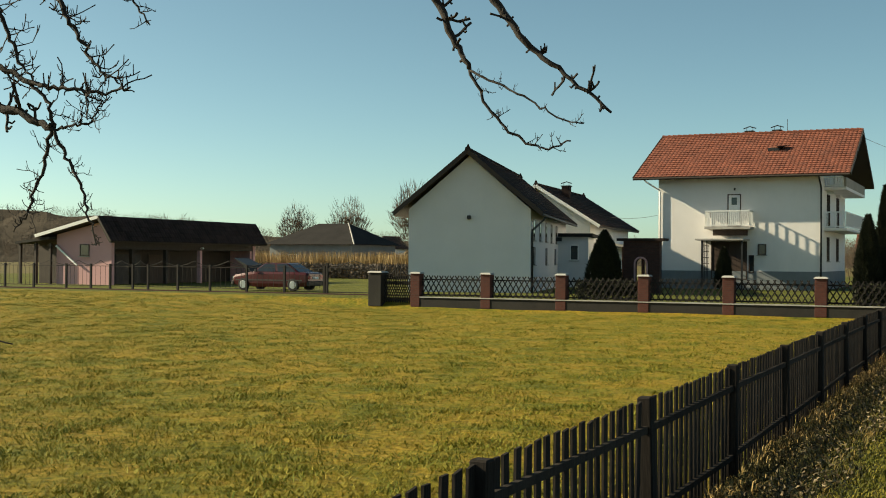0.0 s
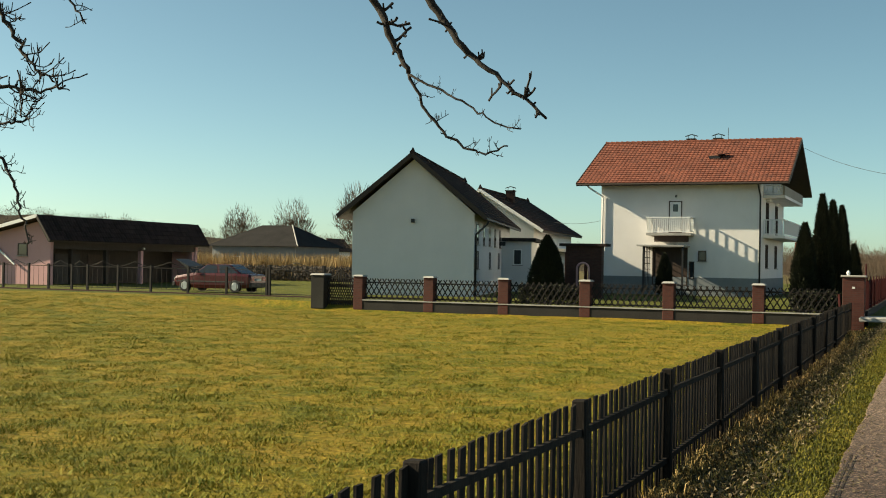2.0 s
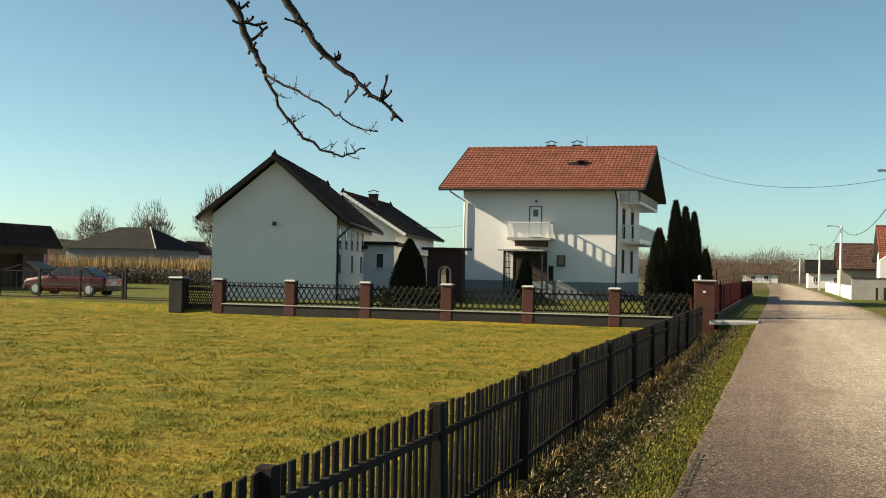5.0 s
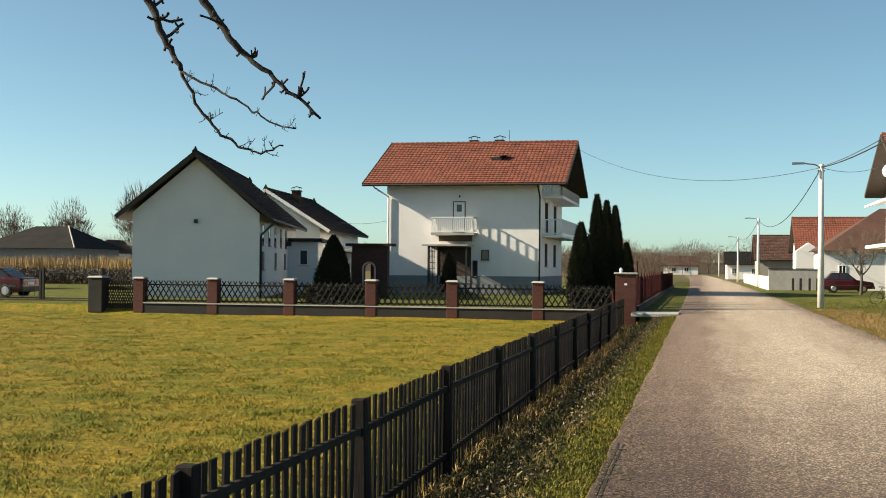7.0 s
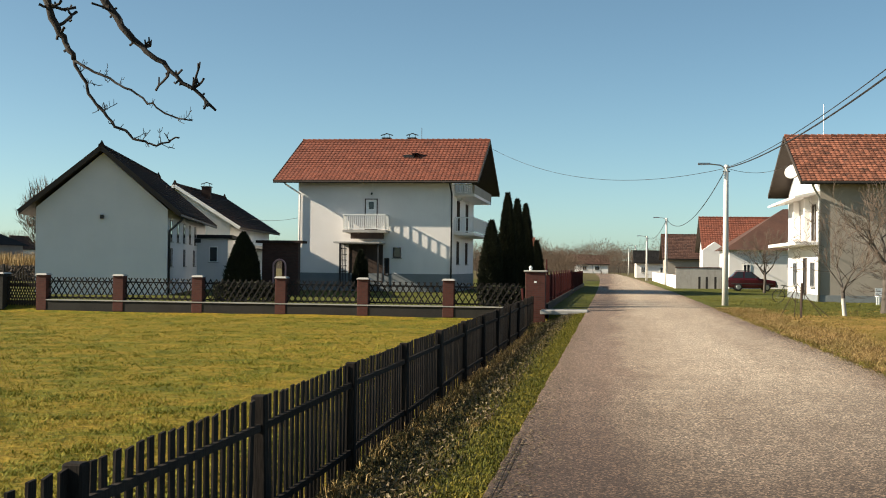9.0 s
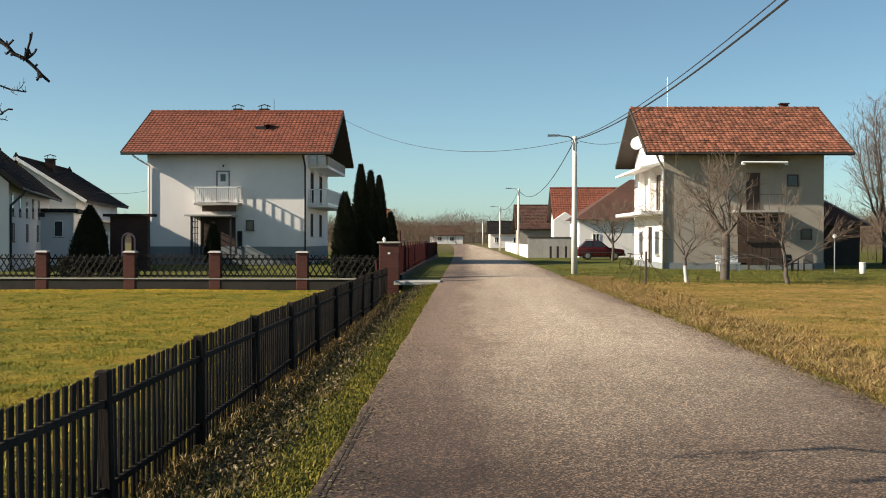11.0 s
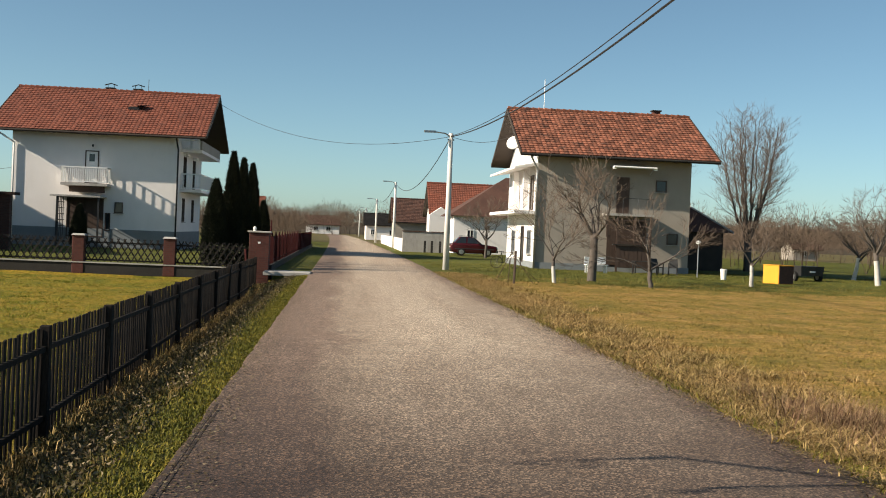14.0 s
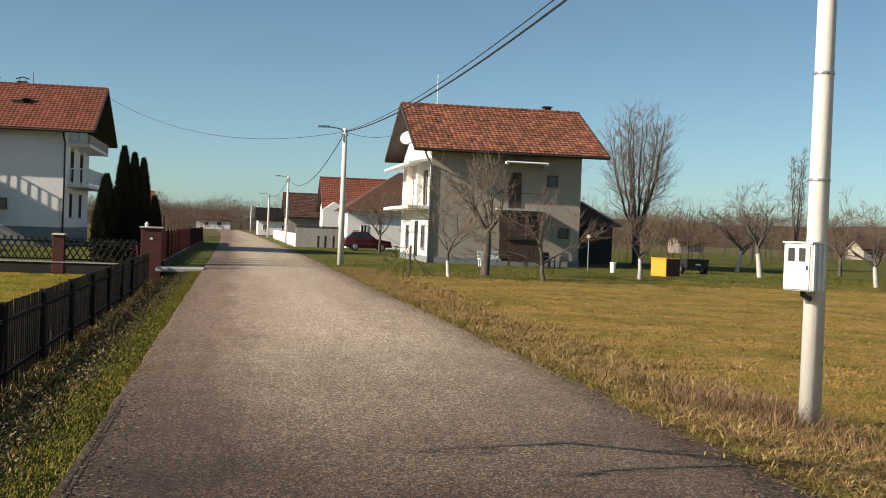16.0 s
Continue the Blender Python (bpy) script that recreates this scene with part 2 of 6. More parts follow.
REDPAINT = surf("dark_red_painted_steel", (0.038, 0.010, 0.010), (0.066, 0.016, 0.015), 2, 30, 0.8, spec=0.1)
DARKMETAL = surf("dark_metal", (0.03, 0.03, 0.032), (0.06, 0.06, 0.062), 3, 40, 0.5, 0.6)
GREYMETAL = surf("galvanised_steel", (0.35, 0.36, 0.37), (0.5, 0.51, 0.52), 3, 40, 0.45, 0.8)
CABLE = surf("black_cable", (0.015, 0.015, 0.016), (0.03, 0.03, 0.032), 3, 40, 0.6)
GLASS = glass_mat("window_glass", (0.02, 0.025, 0.03))
DOORWOOD = surf("brown_door_wood", (0.042, 0.027, 0.021), (0.085, 0.056, 0.043), 1.5, 18, 0.6, squash=(8, 8, 0.5))
BARK = surf("grey_brown_bark", (0.055, 0.045, 0.038), (0.13, 0.11, 0.095), 3, 24, 0.95, bumpy=0.6, squash=(1, 1, 0.3))
BARK_DARK = surf("dark_bark", (0.014, 0.011, 0.010), (0.045, 0.036, 0.03), 6, 40, 0.9, bumpy=0.6)
TWIG = surf("brown_twigs", (0.07, 0.05, 0.038), (0.14, 0.105, 0.08), 3, 24, 0.9, bumpy=0)
TWIG_FAR = surf("far_brown_twigs", (0.085, 0.058, 0.042), (0.155, 0.112, 0.08), 0.2, 2, 0.9, bumpy=0, island=0.3)
WHITEWASH = surf("whitewashed_bark", (0.34, 0.32, 0.29), (0.56, 0.54, 0.50), 4, 26, 0.9, bumpy=0.4)
CONIFER = surf("dark_conifer_foliage", (0.012, 0.014, 0.007), (0.034, 0.038, 0.015), 2, 20, 0.8, island=0.5, bumpy=0)
# Hill tones are lightened to paint in the distance haze.
HILLWOOD = surf("wooded_hill", (0.05, 0.043, 0.035), (0.10, 0.085, 0.068), 0.03, 0.4, 0.95, spec=0.0, bumpy=0.6, dist=2.0)
CORN = blade_mat("dry_maize", (0.20, 0.13, 0.055), (0.33, 0.23, 0.11), (0.46, 0.34, 0.18))
CARRED = surf("dark_red_car_paint", (0.055, 0.008, 0.011), (0.075, 0.010, 0.014), 1, 3, 0.25, 0.2, 0.6, bumpy=0)
TYRE = surf("black_rubber", (0.012, 0.012, 0.012), (0.025, 0.025, 0.025), 5, 40, 0.8)
CHROME = surf("silver_rim", (0.45, 0.45, 0.46), (0.6, 0.6, 0.61), 3, 20, 0.3, 0.9)
LAMPWHITE = surf("clear_lamp_cover", (0.6, 0.6, 0.58), (0.75, 0.75, 0.72), 3, 20, 0.2)
LAMPRED = surf("red_lamp_cover", (0.25, 0.01, 0.01), (0.35, 0.02, 0.02), 3, 20, 0.2)
YELLOW = surf("yellow_painted_sheet", (0.62, 0.26, 0.02), (0.70, 0.32, 0.03), 2, 20, 0.6, bumpy=0.05)
BLACKPLASTIC = surf("black_plastic", (0.02, 0.02, 0.02), (0.04, 0.04, 0.04), 3, 30, 0.6)


# ---- mesh helpers ----
class Geo:
    """Gathers points and faces of one mesh."""

    def __init__(self):
        self.v, self.f = [], []

    def face(self, *pts):
        n = len(self.v)
        self.v += [tuple(p) for p in pts]
        self.f.append(tuple(range(n, n + len(pts))))
        return self

    def solid(self, low, high):
        """A closed body between two rings of as many points."""
        n, k = len(self.v), len(low)
        self.v += [tuple(p) for p in low] + [tuple(p) for p in high]
        self.f.append(tuple(range(n + k - 1, n - 1, -1)))
        self.f.append(tuple(range(n + k, n + 2 * k)))
        for i in range(k):
            j = (i + 1) % k
            self.f.append((n + i, n + j, n + k + j, n + k + i))
        return self

    def box(self, x0, y0, z0, x1, y1, z1):
        return self.solid([(x0, y0, z0), (x1, y0, z0), (x1, y1, z0), (x0, y1, z0)], [(x0, y0, z1), (x1, y0, z1), (x1, y1, z1), (x0, y1, z1)])

    def beam(self, a, b, w, h):
        """A bar of width w and height h from a to b."""
        a, b = Vector(a), Vector(b)
        d = (b - a).normalized()
        side = d.cross(Vector((0, 0, 1)))
        side = (side if side.length > 1e-3 else Vector((1, 0, 0))).normalized() * w / 2
        up = side.cross(d).normalized() * h / 2
        ring = [-side - up, side - up, side + up, -side + up]
        return self.solid([a + r for r in ring], [b + r for r in ring])

    def tube(self, pts, radii, sides=6, cap=True):
        pts = [Vector(p) for p in pts]
        n0, frame_side = len(self.v), None
        for i, p in enumerate(pts):
            d = (pts[min(i + 1, len(pts) - 1)] - pts[max(i - 1, 0)]).normalized()
            if frame_side is None:
                frame_side = d.orthogonal().normalized()
            frame_side = (frame_side - d * frame_side.dot(d)).normalized()
            other = d.cross(frame_side)
            r = radii[i] if hasattr(radii, "__len__") else radii
            for k in range(sides):
                a = 2 * math.pi * k / sides
                self.v.append(tuple(p + r * (math.cos(a) * frame_side + math.sin(a) * other)))
        for i in range(len(pts) - 1):
            for k in range(sides):
                j = (k + 1) % sides
                a, b = n0 + i * sides, n0 + (i + 1) * sides
                self.f.append((a + k, a + j, b + j, b + k))
        if cap:
            self.f.append(tuple(n0 + k for k in range(sides - 1, -1, -1)))
            self.f.append(tuple(len(self.v) - sides + k for k in range(sides)))
        return self

    def lathe(self, rings, sides=16, centre=(0, 0)):
        """Rings of (radius, z) round an upright axis."""
        n0 = len(self.v)
        for r, z in rings:
            for k in range(sides):
                a = 2 * math.pi * k / sides
                self.v.append((centre[0] + r * math.cos(a), centre[1] + r * math.sin(a), z))
        for i in range(len(rings) - 1):
            for k in range(sides):
                j = (k + 1) % sides
                a, b = n0 + i * sides, n0 + (i + 1) * sides
                self.f.append((a + k, a + j, b + j, b + k))
        self.f.append(tuple(n0 + k for k in range(sides - 1, -1, -1)))
        self.f.append(tuple(len(self.v) - sides + k for k in range(sides)))
        return self

    def extrude(self, outline, axis, a, b):
        """A prism: the outline (pairs) pushed along axis 'x' or 'y' from a to b."""
        put = (lambda p, t: (t, p[0], p[1])) if axis == "x" else (lambda p, t: (p[0], t, p[1]))
        return self.solid([put(p, a) for p in outline], [put(p, b) for p in outline])

    def mesh(self, name, mats, bevel=0.0, smooth=False):
        me = bpy.data.meshes.new(name)
        me.from_pydata(self.v, [], self.f)
        bm = bmesh.new()
        bm.from_mesh(me)
        bmesh.ops.recalc_face_normals(bm, faces=bm.faces)
        if bevel:
            bmesh.ops.remove_doubles(bm, verts=bm.verts, dist=1e-5)
            bmesh.ops.bevel(bm, geom=bm.edges[:], offset=bevel, segments=1, affect="EDGES", clamp_overlap=True)
        bm.to_mesh(me)
        bm.free()
        for m in mats if isinstance(mats, (list, tuple)) else [mats]:
            me.materials.append(m)
        if smooth:
            me.polygons.foreach_set("use_smooth", [True] * len(me.polygons))
        return me


def part(name, geo, material, parent, label="", bevel=0.0, smooth=False, kind=""):
    ob = new(name, geo.mesh(name, material, bevel, smooth) if isinstance(geo, Geo) else geo)
    ob.parent = parent
    return tagged(ob, label=label, kind=kind)


def thing(name, label, category, at=(0, 0, 0), turn=0.0, group="", kind=""):
    ob = new(name)
    ob.empty_display_size = 0.2
    ob.matrix_world = pose(*at, 0, 0, turn)
    return tagged(ob, label, category, group, kind)


def solo(name, geo, material, label, category, at=(0, 0, 0), turn=0.0, group="", kind="", bevel=0.0, smooth=False):
    ob = new(name, geo.mesh(name, material, bevel, smooth))
    ob.matrix_world = pose(*at, 0, 0, turn)
    return tagged(ob, label, category, group, kind)


def tri_mesh(name, verts, mats):
    """A mesh of loose triangles from an (n, 3, 3) array."""
    n = len(verts)
    me = bpy.data.meshes.new(name)
    me.vertices.add(3 * n)
    me.vertices.foreach_set("co", verts.reshape(-1).astype(np.float32))
    me.loops.add(3 * n)
    me.loops.foreach_set("vertex_index", np.arange(3 * n, dtype=np.int32))
    me.polygons.add(n)
    me.polygons.foreach_set("loop_start", np.arange(0, 3 * n, 3, dtype=np.int32))
    me.update(calc_edges=True)
    me.materials.append(mats)
    return me


def blades(rng, x, y, z, height, width, lean):
    """Grass blades: one slim triangle each, standing at x, y, z."""
    n = len(x)
    a, b = rng.uniform(0, 2 * np.pi, n), rng.uniform(0, 2 * np.pi, n)
    w = np.stack([np.cos(a), np.sin(a), np.zeros(n)], 1) * (width / 2)[:, None]
    base = np.stack([x, y, z], 1)
    tip = base + np.stack([np.cos(b) * lean * height, np.sin(b) * lean * height, height], 1)
    return np.stack([base - w, base + w, tip], 1)


def bent_blades(name, rng, x, y, z, height, width, lean, mat):
    """Blades that droop: five points and three faces each."""
    n = len(x)
    b = rng.uniform(0, 2 * np.pi, n)
    a = b + np.pi / 2 + rng.normal(0, 0.5, n)
    w = np.stack([np.cos(a), np.sin(a), np.zeros(n)], 1) * (width / 2)[:, None]
    out = np.stack([np.cos(b), np.sin(b), np.zeros(n)], 1) * (height * lean * rng.uniform(0.4, 1.5, n))[:, None]
    up = np.stack([np.zeros(n), np.zeros(n), height], 1)
    base = np.stack([x, y, z], 1)
    mid, tip = base + up * 0.65 + out * 0.3, base + up * rng.uniform(0.55, 1.0, n)[:, None] + out
    pts = np.stack([base - w, base + w, mid - w * 0.7, mid + w * 0.7, tip], 1).reshape(-1, 3)
    k = 5 * np.arange(n)[:, None, None]
    tri = (k + np.array([[0, 1, 3], [0, 3, 2], [2, 3, 4]])[None]).reshape(-1)
    me = bpy.data.meshes.new(name)
    me.vertices.add(5 * n)
    me.vertices.foreach_set("co", pts.reshape(-1).astype(np.float32))
    me.loops.add(len(tri))
    me.loops.foreach_set("vertex_index", tri.astype(np.int32))
    me.polygons.add(3 * n)
    me.polygons.foreach_set("loop_start", np.arange(0, 9 * n, 3, dtype=np.int32))
    me.update(calc_edges=True)
    me.materials.append(mat)
    return me


# ---- ground ----
ROAD_L, ROAD_R = -0.60, 4.70


def road_shift(y):
    """The road swings a little to the left far away."""
    return -0.00005 * max(0.0, min(y, 340.0) - 60) ** 2


def smooth01(v):
    v = min(1.0, max(0.0, v))
    return v * v * (3 - 2 * v)


def height(x, y):
    u = x - road_shift(y)
    if ROAD_L - 0.05 <= u <= ROAD_R + 0.05:
        return -0.03
    bumps = 0.035 * noise.noise((x * 0.7, y * 0.7, 0)) + 0.05 * noise.noise((x * 0.13, y * 0.13, 3))
    if u > ROAD_R:
        rise = smooth01((u - ROAD_R) / 2.0)
        return -0.03 + (0.02 + bumps) * rise - 0.10 * smooth01((u - 8) / 6) * (1 - smooth01((y - 30) / 25))
    fall = smooth01((ROAD_L - u) / 2.0)
    yard = smooth01((y - 47.6) / 1.0)
    field = -0.46 + 0.42 * smooth01((-26 - x) / 9) * smooth01((y - 28) / 18)
    low = field + (0.0 - field) * yard
    low -= 0.27 * smooth01(1.25 - abs(u + 2.55) / 1.0) * (1 - smooth01((y - 41) / 5))  # shallow ditch at the fence foot
    return -0.03 + (low + 0.03) * fall + bumps * fall * (1 - 0.6 * yard)


def ground_sheet():
    xs = [-2600, -1500, -900, -550, -350, -240, -170, -120, -90, -75] + list(np.arange(-66, -6, 1.0)) + [-6, -5, -4.2, -3.6, -3.1, -2.7, -2.4, -2.1, -1.8, -1.5, -1.2, -0.95, -0.7, -0.6]
    xs += [1, 2.5, 4.7, 4.85, 5.1, 5.5, 6, 6.6, 7.3] + list(np.arange(8, 46, 1.0)) + [50, 58, 70, 90, 120, 170, 240, 350, 550, 900, 1500, 2600]
    ys = [-800, -300, -120, -50, -25, -12] + list(np.arange(-6, 40, 0.8)) + list(np.arange(40, 47.5, 0.8)) + [47.6, 48, 48.3, 48.7] + list(np.arange(49.5, 120, 1.5)) + [124, 130, 138, 148, 160, 175, 195, 220, 250, 290, 340, 420, 550, 800, 1300, 2600]
    v = [(x + road_shift(y), y, height(x + road_shift(y), y)) for y in ys for x in xs]
    nx = len(xs)
    f = [(j * nx + i, j * nx + i + 1, (j + 1) * nx + i + 1, (j + 1) * nx + i) for j in range(len(ys) - 1) for i in range(nx - 1)]
    me = bpy.data.meshes.new("ground")
    me.from_pydata(v, [], f)
    for m in (LAWN, MEADOW, VERGE, FARLAND, YARD):
        me.materials.append(m)
    slots = []
    for j in range(len(ys) - 1):
        for i in range(nx - 1):
            x, y = (xs[i] + xs[i + 1]) / 2, (ys[j] + ys[j + 1]) / 2
            far = y > 150 or x < -90 or x > 90 or y < -40
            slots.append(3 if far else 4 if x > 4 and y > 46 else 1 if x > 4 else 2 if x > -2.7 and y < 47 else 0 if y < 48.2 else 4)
    me.polygons.foreach_set("material_index", slots)
    me.polygons.foreach_set("use_smooth", [True] * len(me.polygons))
    return tagged(new("ground", me), "yellow-green winter grass and olive meadow land", "ground", kind="structure")


ground_sheet()


def road_sheet():
    rng = random.Random(4)
    ys = [-60, -30] + list(np.arange(-12, 70, 0.5)) + list(np.arange(70, 322, 5.0))
    v, f = [], []
    for y in ys:
        s = road_shift(y)
        a = ROAD_L + rng.uniform(-0.015, 0.015) + 0.03 * noise.noise((y * 0.5, 0, 0))
        b = ROAD_R + rng.uniform(-0.03, 0.03) + 0.06 * noise.noise((y * 0.4, 7, 0))
        xs = [a - 0.05, a - 0.001] + [a + (b - a) * k / 11 for k in range(12)] + [b + 0.001, b + 0.05]
        for k, x in enumerate(xs):
            c = (x - 2.05) / 2.65
            v.append((s + x, y, -0.06 if k in (0, len(xs) - 1) else 0.03 - 0.034 * c * c))
    n = 16
    for j in range(len(ys) - 1):
        for i in range(n - 1):
            if i not in (1, n - 3):
                f.append((j * n + i, j * n + i + 1, (j + 1) * n + i + 1, (j + 1) * n + i))
    me = bpy.data.meshes.new("road")
    me.from_pydata(v, [], f)
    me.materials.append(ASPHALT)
    me.polygons.foreach_set("use_smooth", [True] * len(me.polygons))
    return tagged(new("road", me), "worn grey-brown chip-sealed village road", "road", kind="structure")


road_sheet()


# ---- house building ----
def tile_field(corner, along, up, tile_w=0.26, tile_l=0.36, seed=1):
    """Roof tiles in rows: each an S-shaped pan with its lower edge proud of the row below."""
    rng = np.random.default_rng(seed)
    corner, along, up = np.array(corner, float), np.array(along, float), np.array(up, float)
    la, lu = np.linalg.norm(along), np.linalg.norm(up)
    ea, eu = along / la, up / lu
    en = np.cross(ea, eu)
    en = en if en[2] > 0 else -en
    na, nu = int(round(la / tile_w)), int(round(lu / tile_l))
    wa, wu = la / na, lu / nu
    prof = [(0.0, 0.0), (0.25, 0.003), (0.5, 0.015), (0.8, 0.015), (1.0, 0.0)]
    v, f = [], []
    for j in range(nu):
        for i in range(na):
            o = corner + ea * (i * wa) + eu * (j * wu - 0.03) + en * rng.uniform(0, 0.008)
            k, skew = len(v), rng.uniform(-0.012, 0.012)
            for s, h in prof:
                base = o + ea * (s * wa)
                v += [base + en * 0.015, base + en * (h + 0.048) + eu * skew, base + en * (h + 0.006) + eu * (wu + 0.04)]
            for s in range(4):
                a, b = k + 3 * s, k + 3 * s + 3
                f += [(a, b, b + 1, a + 1), (a + 1, b + 1, b + 2, a + 2)]
    me = bpy.data.meshes.new("tiles")
    me.from_pydata([tuple(p) for p in v], [], f)
    return me


def tiled(parent, material, corner, along, up, seed=1, tile_w=0.26, tile_l=0.36):
    me = tile_field(corner, along, up, tile_w, tile_l, seed)
    me.materials.append(material)
    return part("tiles", me, material, parent, kind="stuff")


def ridge_tiles(parent, material, a, b, step=0.36):
    g, a, b = Geo(), Vector(a), Vector(b)
    n = int((b - a).length / step)
    for i in range(n):
        p, q = a.lerp(b, i / n), a.lerp(b, (i + 1.1) / n)
        g.tube([p + Vector((0, 0, 0.05)), q + Vector((0, 0, 0.02))], [0.13, 0.11], 7)
    return part("ridge_tiles", g, material, parent, kind="stuff")


def roof(parent, x0, x1, y0, y1, z_eave, z_ridge, axis, tile, under, seed=1, verge=None, thick=0.16):
    """A saddle roof: a boarded slab with tiles on both slopes; its ridge runs along axis."""
    g = Geo()
    if axis == "x":
        ym = (y0 + y1) / 2
        for ya in (y0, y1):
            g.extrude([(ya, z_eave), (ym, z_ridge), (ym, z_ridge - thick * 1.15), (ya, z_eave - thick)], "x", x0, x1)
        r = part("roof", g, under, parent)
        tiled(r, tile, (x0, y0, z_eave), (x1 - x0, 0, 0), (0, ym - y0, z_ridge - z_eave), seed)
        tiled(r, tile, (x0, y1, z_eave), (x1 - x0, 0, 0), (0, ym - y1, z_ridge - z_eave), seed + 1)
        ridge_tiles(r, tile, (x0, ym, z_ridge), (x1, ym, z_ridge))
        if verge:
            for xa in (x0 - 0.03, x1 + 0.03):
                for ya in (y0, y1):
                    part("verge_board", Geo().beam((xa, ya, z_eave - 0.06), (xa, ym, z_ridge - 0.06), 0.05, 0.22), verge, r)
    else:
        xm = (x0 + x1) / 2
        for xa in (x0, x1):
            g.extrude([(xa, z_eave), (xm, z_ridge), (xm, z_ridge - thick * 1.15), (xa, z_eave - thick)], "y", y0, y1)
        r = part("roof", g, under, parent)
        tiled(r, tile, (x0, y0, z_eave), (0, y1 - y0, 0), (xm - x0, 0, z_ridge - z_eave), seed)
        tiled(r, tile, (x1, y0, z_eave), (0, y1 - y0, 0), (xm - x1, 0, z_ridge - z_eave), seed + 1)
        ridge_tiles(r, tile, (xm, y0, z_ridge), (xm, y1, z_ridge))
        if verge:
            for ya in (y0 - 0.03, y1 + 0.03):
                for xa in (x0, x1):
                    part("verge_board", Geo().beam((xa, ya, z_eave - 0.06), (xm, ya, z_ridge - 0.06), 0.05, 0.22), verge, r)
    return r


def window(parent, x, y, z, w, h, face, frame_mat, name="window", panes=2, depth=0.06, pane_mat=None):
    """A window in a wall: a frame proud of it, dark glass set back, a sill. face: the side it looks to (-y, +x or -x)."""
    f, p = Geo(), Geo()
    t = 0.06

    def put(g, a0, a1, z0, z1, d0, d1):
        if face == "-y":
            g.box(x + a0, y - d1, z + z0, x + a1, y - d0, z + z1)
        elif face == "+x":
            g.box(x + d0, y + a0, z + z0, x + d1, y + a1, z + z1)
        else:
            g.box(x - d1, y + a0, z + z0, x - d0, y + a1, z + z1)

    for a0, a1, z0, z1 in ((0, t, 0, h), (w - t, w, 0, h), (t, w - t, 0, t), (t, w - t, h - t, h)):
        put(f, a0, a1, z0, z1, -0.02, depth)
    if panes == 2:
        put(f, w / 2 - t / 2, w / 2 + t / 2, t, h - t, -0.02, depth)
    win = part(name, f, frame_mat, parent)
    if panes == 2:
        for a0, a1 in ((t, w / 2 - t / 2), (w / 2 + t / 2, w - t)):
            p = Geo()
            put(p, a0, a1, t, h - t, 0.004, 0.02)
            part("pane", p, pane_mat or GLASS, win)
    else:
        put(p, t, w - t, t, h - t, 0.004, 0.02)
        part("pane", p, pane_mat or GLASS, win)
    if name == "window":
        s = Geo()
        put(s, -0.06, w + 0.06, -0.05, -0.003, 0.0, depth + 0.08)
        part("sill", s, CONCRETE, win)
    return win


def railing(parent, a, b, z0, z1, material, step=0.16, name="railing"):
    """A balustrade of upright bars between two rails, from a to b (plan points)."""
    r = part(name, Geo().beam((*a, z1), (*b, z1), 0.08, 0.07), material, parent)
    part("bottom_rail", Geo().beam((*a, z0 + 0.08), (*b, z0 + 0.08), 0.06, 0.06), material, r)
    n = max(2, int(math.hypot(b[0] - a[0], b[1] - a[1]) / step))
    bar = Geo().box(-0.02, -0.02, z0 + 0.11, 0.02, 0.02, z1 - 0.036).mesh("baluster", material)
    for i in range(n + 1):
        o = part("baluster", bar, material, r)
        o.location = (a[0] + (b[0] - a[0]) * i / n, a[1] + (b[1] - a[1]) * i / n, 0)
    return r


def gable_walls(parent, x0, x1, y0, y1, z0, z_eave, z_ridge, axis, material, name="wall"):
    g = Geo()
    if axis == "x":
        ym = (y0 + y1) / 2
        g.extrude([(y0, z0), (y1, z0), (y1, z_eave), (ym, z_ridge), (y0, z_eave)], "x", x0, x1)
    else:
        xm = (x0 + x1) / 2
        g.extrude([(x0, z0), (x1, z0), (x1, z_eave), (xm, z_ridge), (x0, z_eave)], "y", y0, y1)
    return part(name, g, material, parent)


def downpipe(parent, x, y, z0, z1, material, bend=(0.0, 0.0)):
    pts = [(x + bend[0], y + bend[1], z1), (x + bend[0] * 0.9, y + bend[1] * 0.9, z1 - 0.15), (x, y, z1 - 0.7), (x, y, z1 - 0.9), (x, y, z0)]
    return part("downpipe", Geo().tube(pts, 0.055, 8), material, parent, smooth=True)


def chimney(parent, x, y, z0, z1, w=0.5, material=None, cap=True):
    c = part("chimney", Geo().box(x - w / 2, y - w / 2, z0, x + w / 2, y + w / 2, z1), material or BRICK_DARK, parent)
    part("chimney_lip", Geo().box(x - w / 2 - 0.06, y - w / 2 - 0.06, z1, x + w / 2 + 0.06, y + w / 2 + 0.06, z1 + 0.07), CONCRETE_DARK, c)
    if cap:
        part("cowl", Geo().tube([(x - 0.42, y, z1 + 0.24), (x, y, z1 + 0.37), (x + 0.42, y, z1 + 0.24)], 0.035, 6), DARKMETAL, c)
        for dx in (-0.2, 0.2):
            part("cowl_leg", Geo().box(x + dx - 0.015, y - 0.015, z1 + 0.07, x + dx + 0.015, y + 0.015, z1 + 0.31), DARKMETAL, c)
    return c


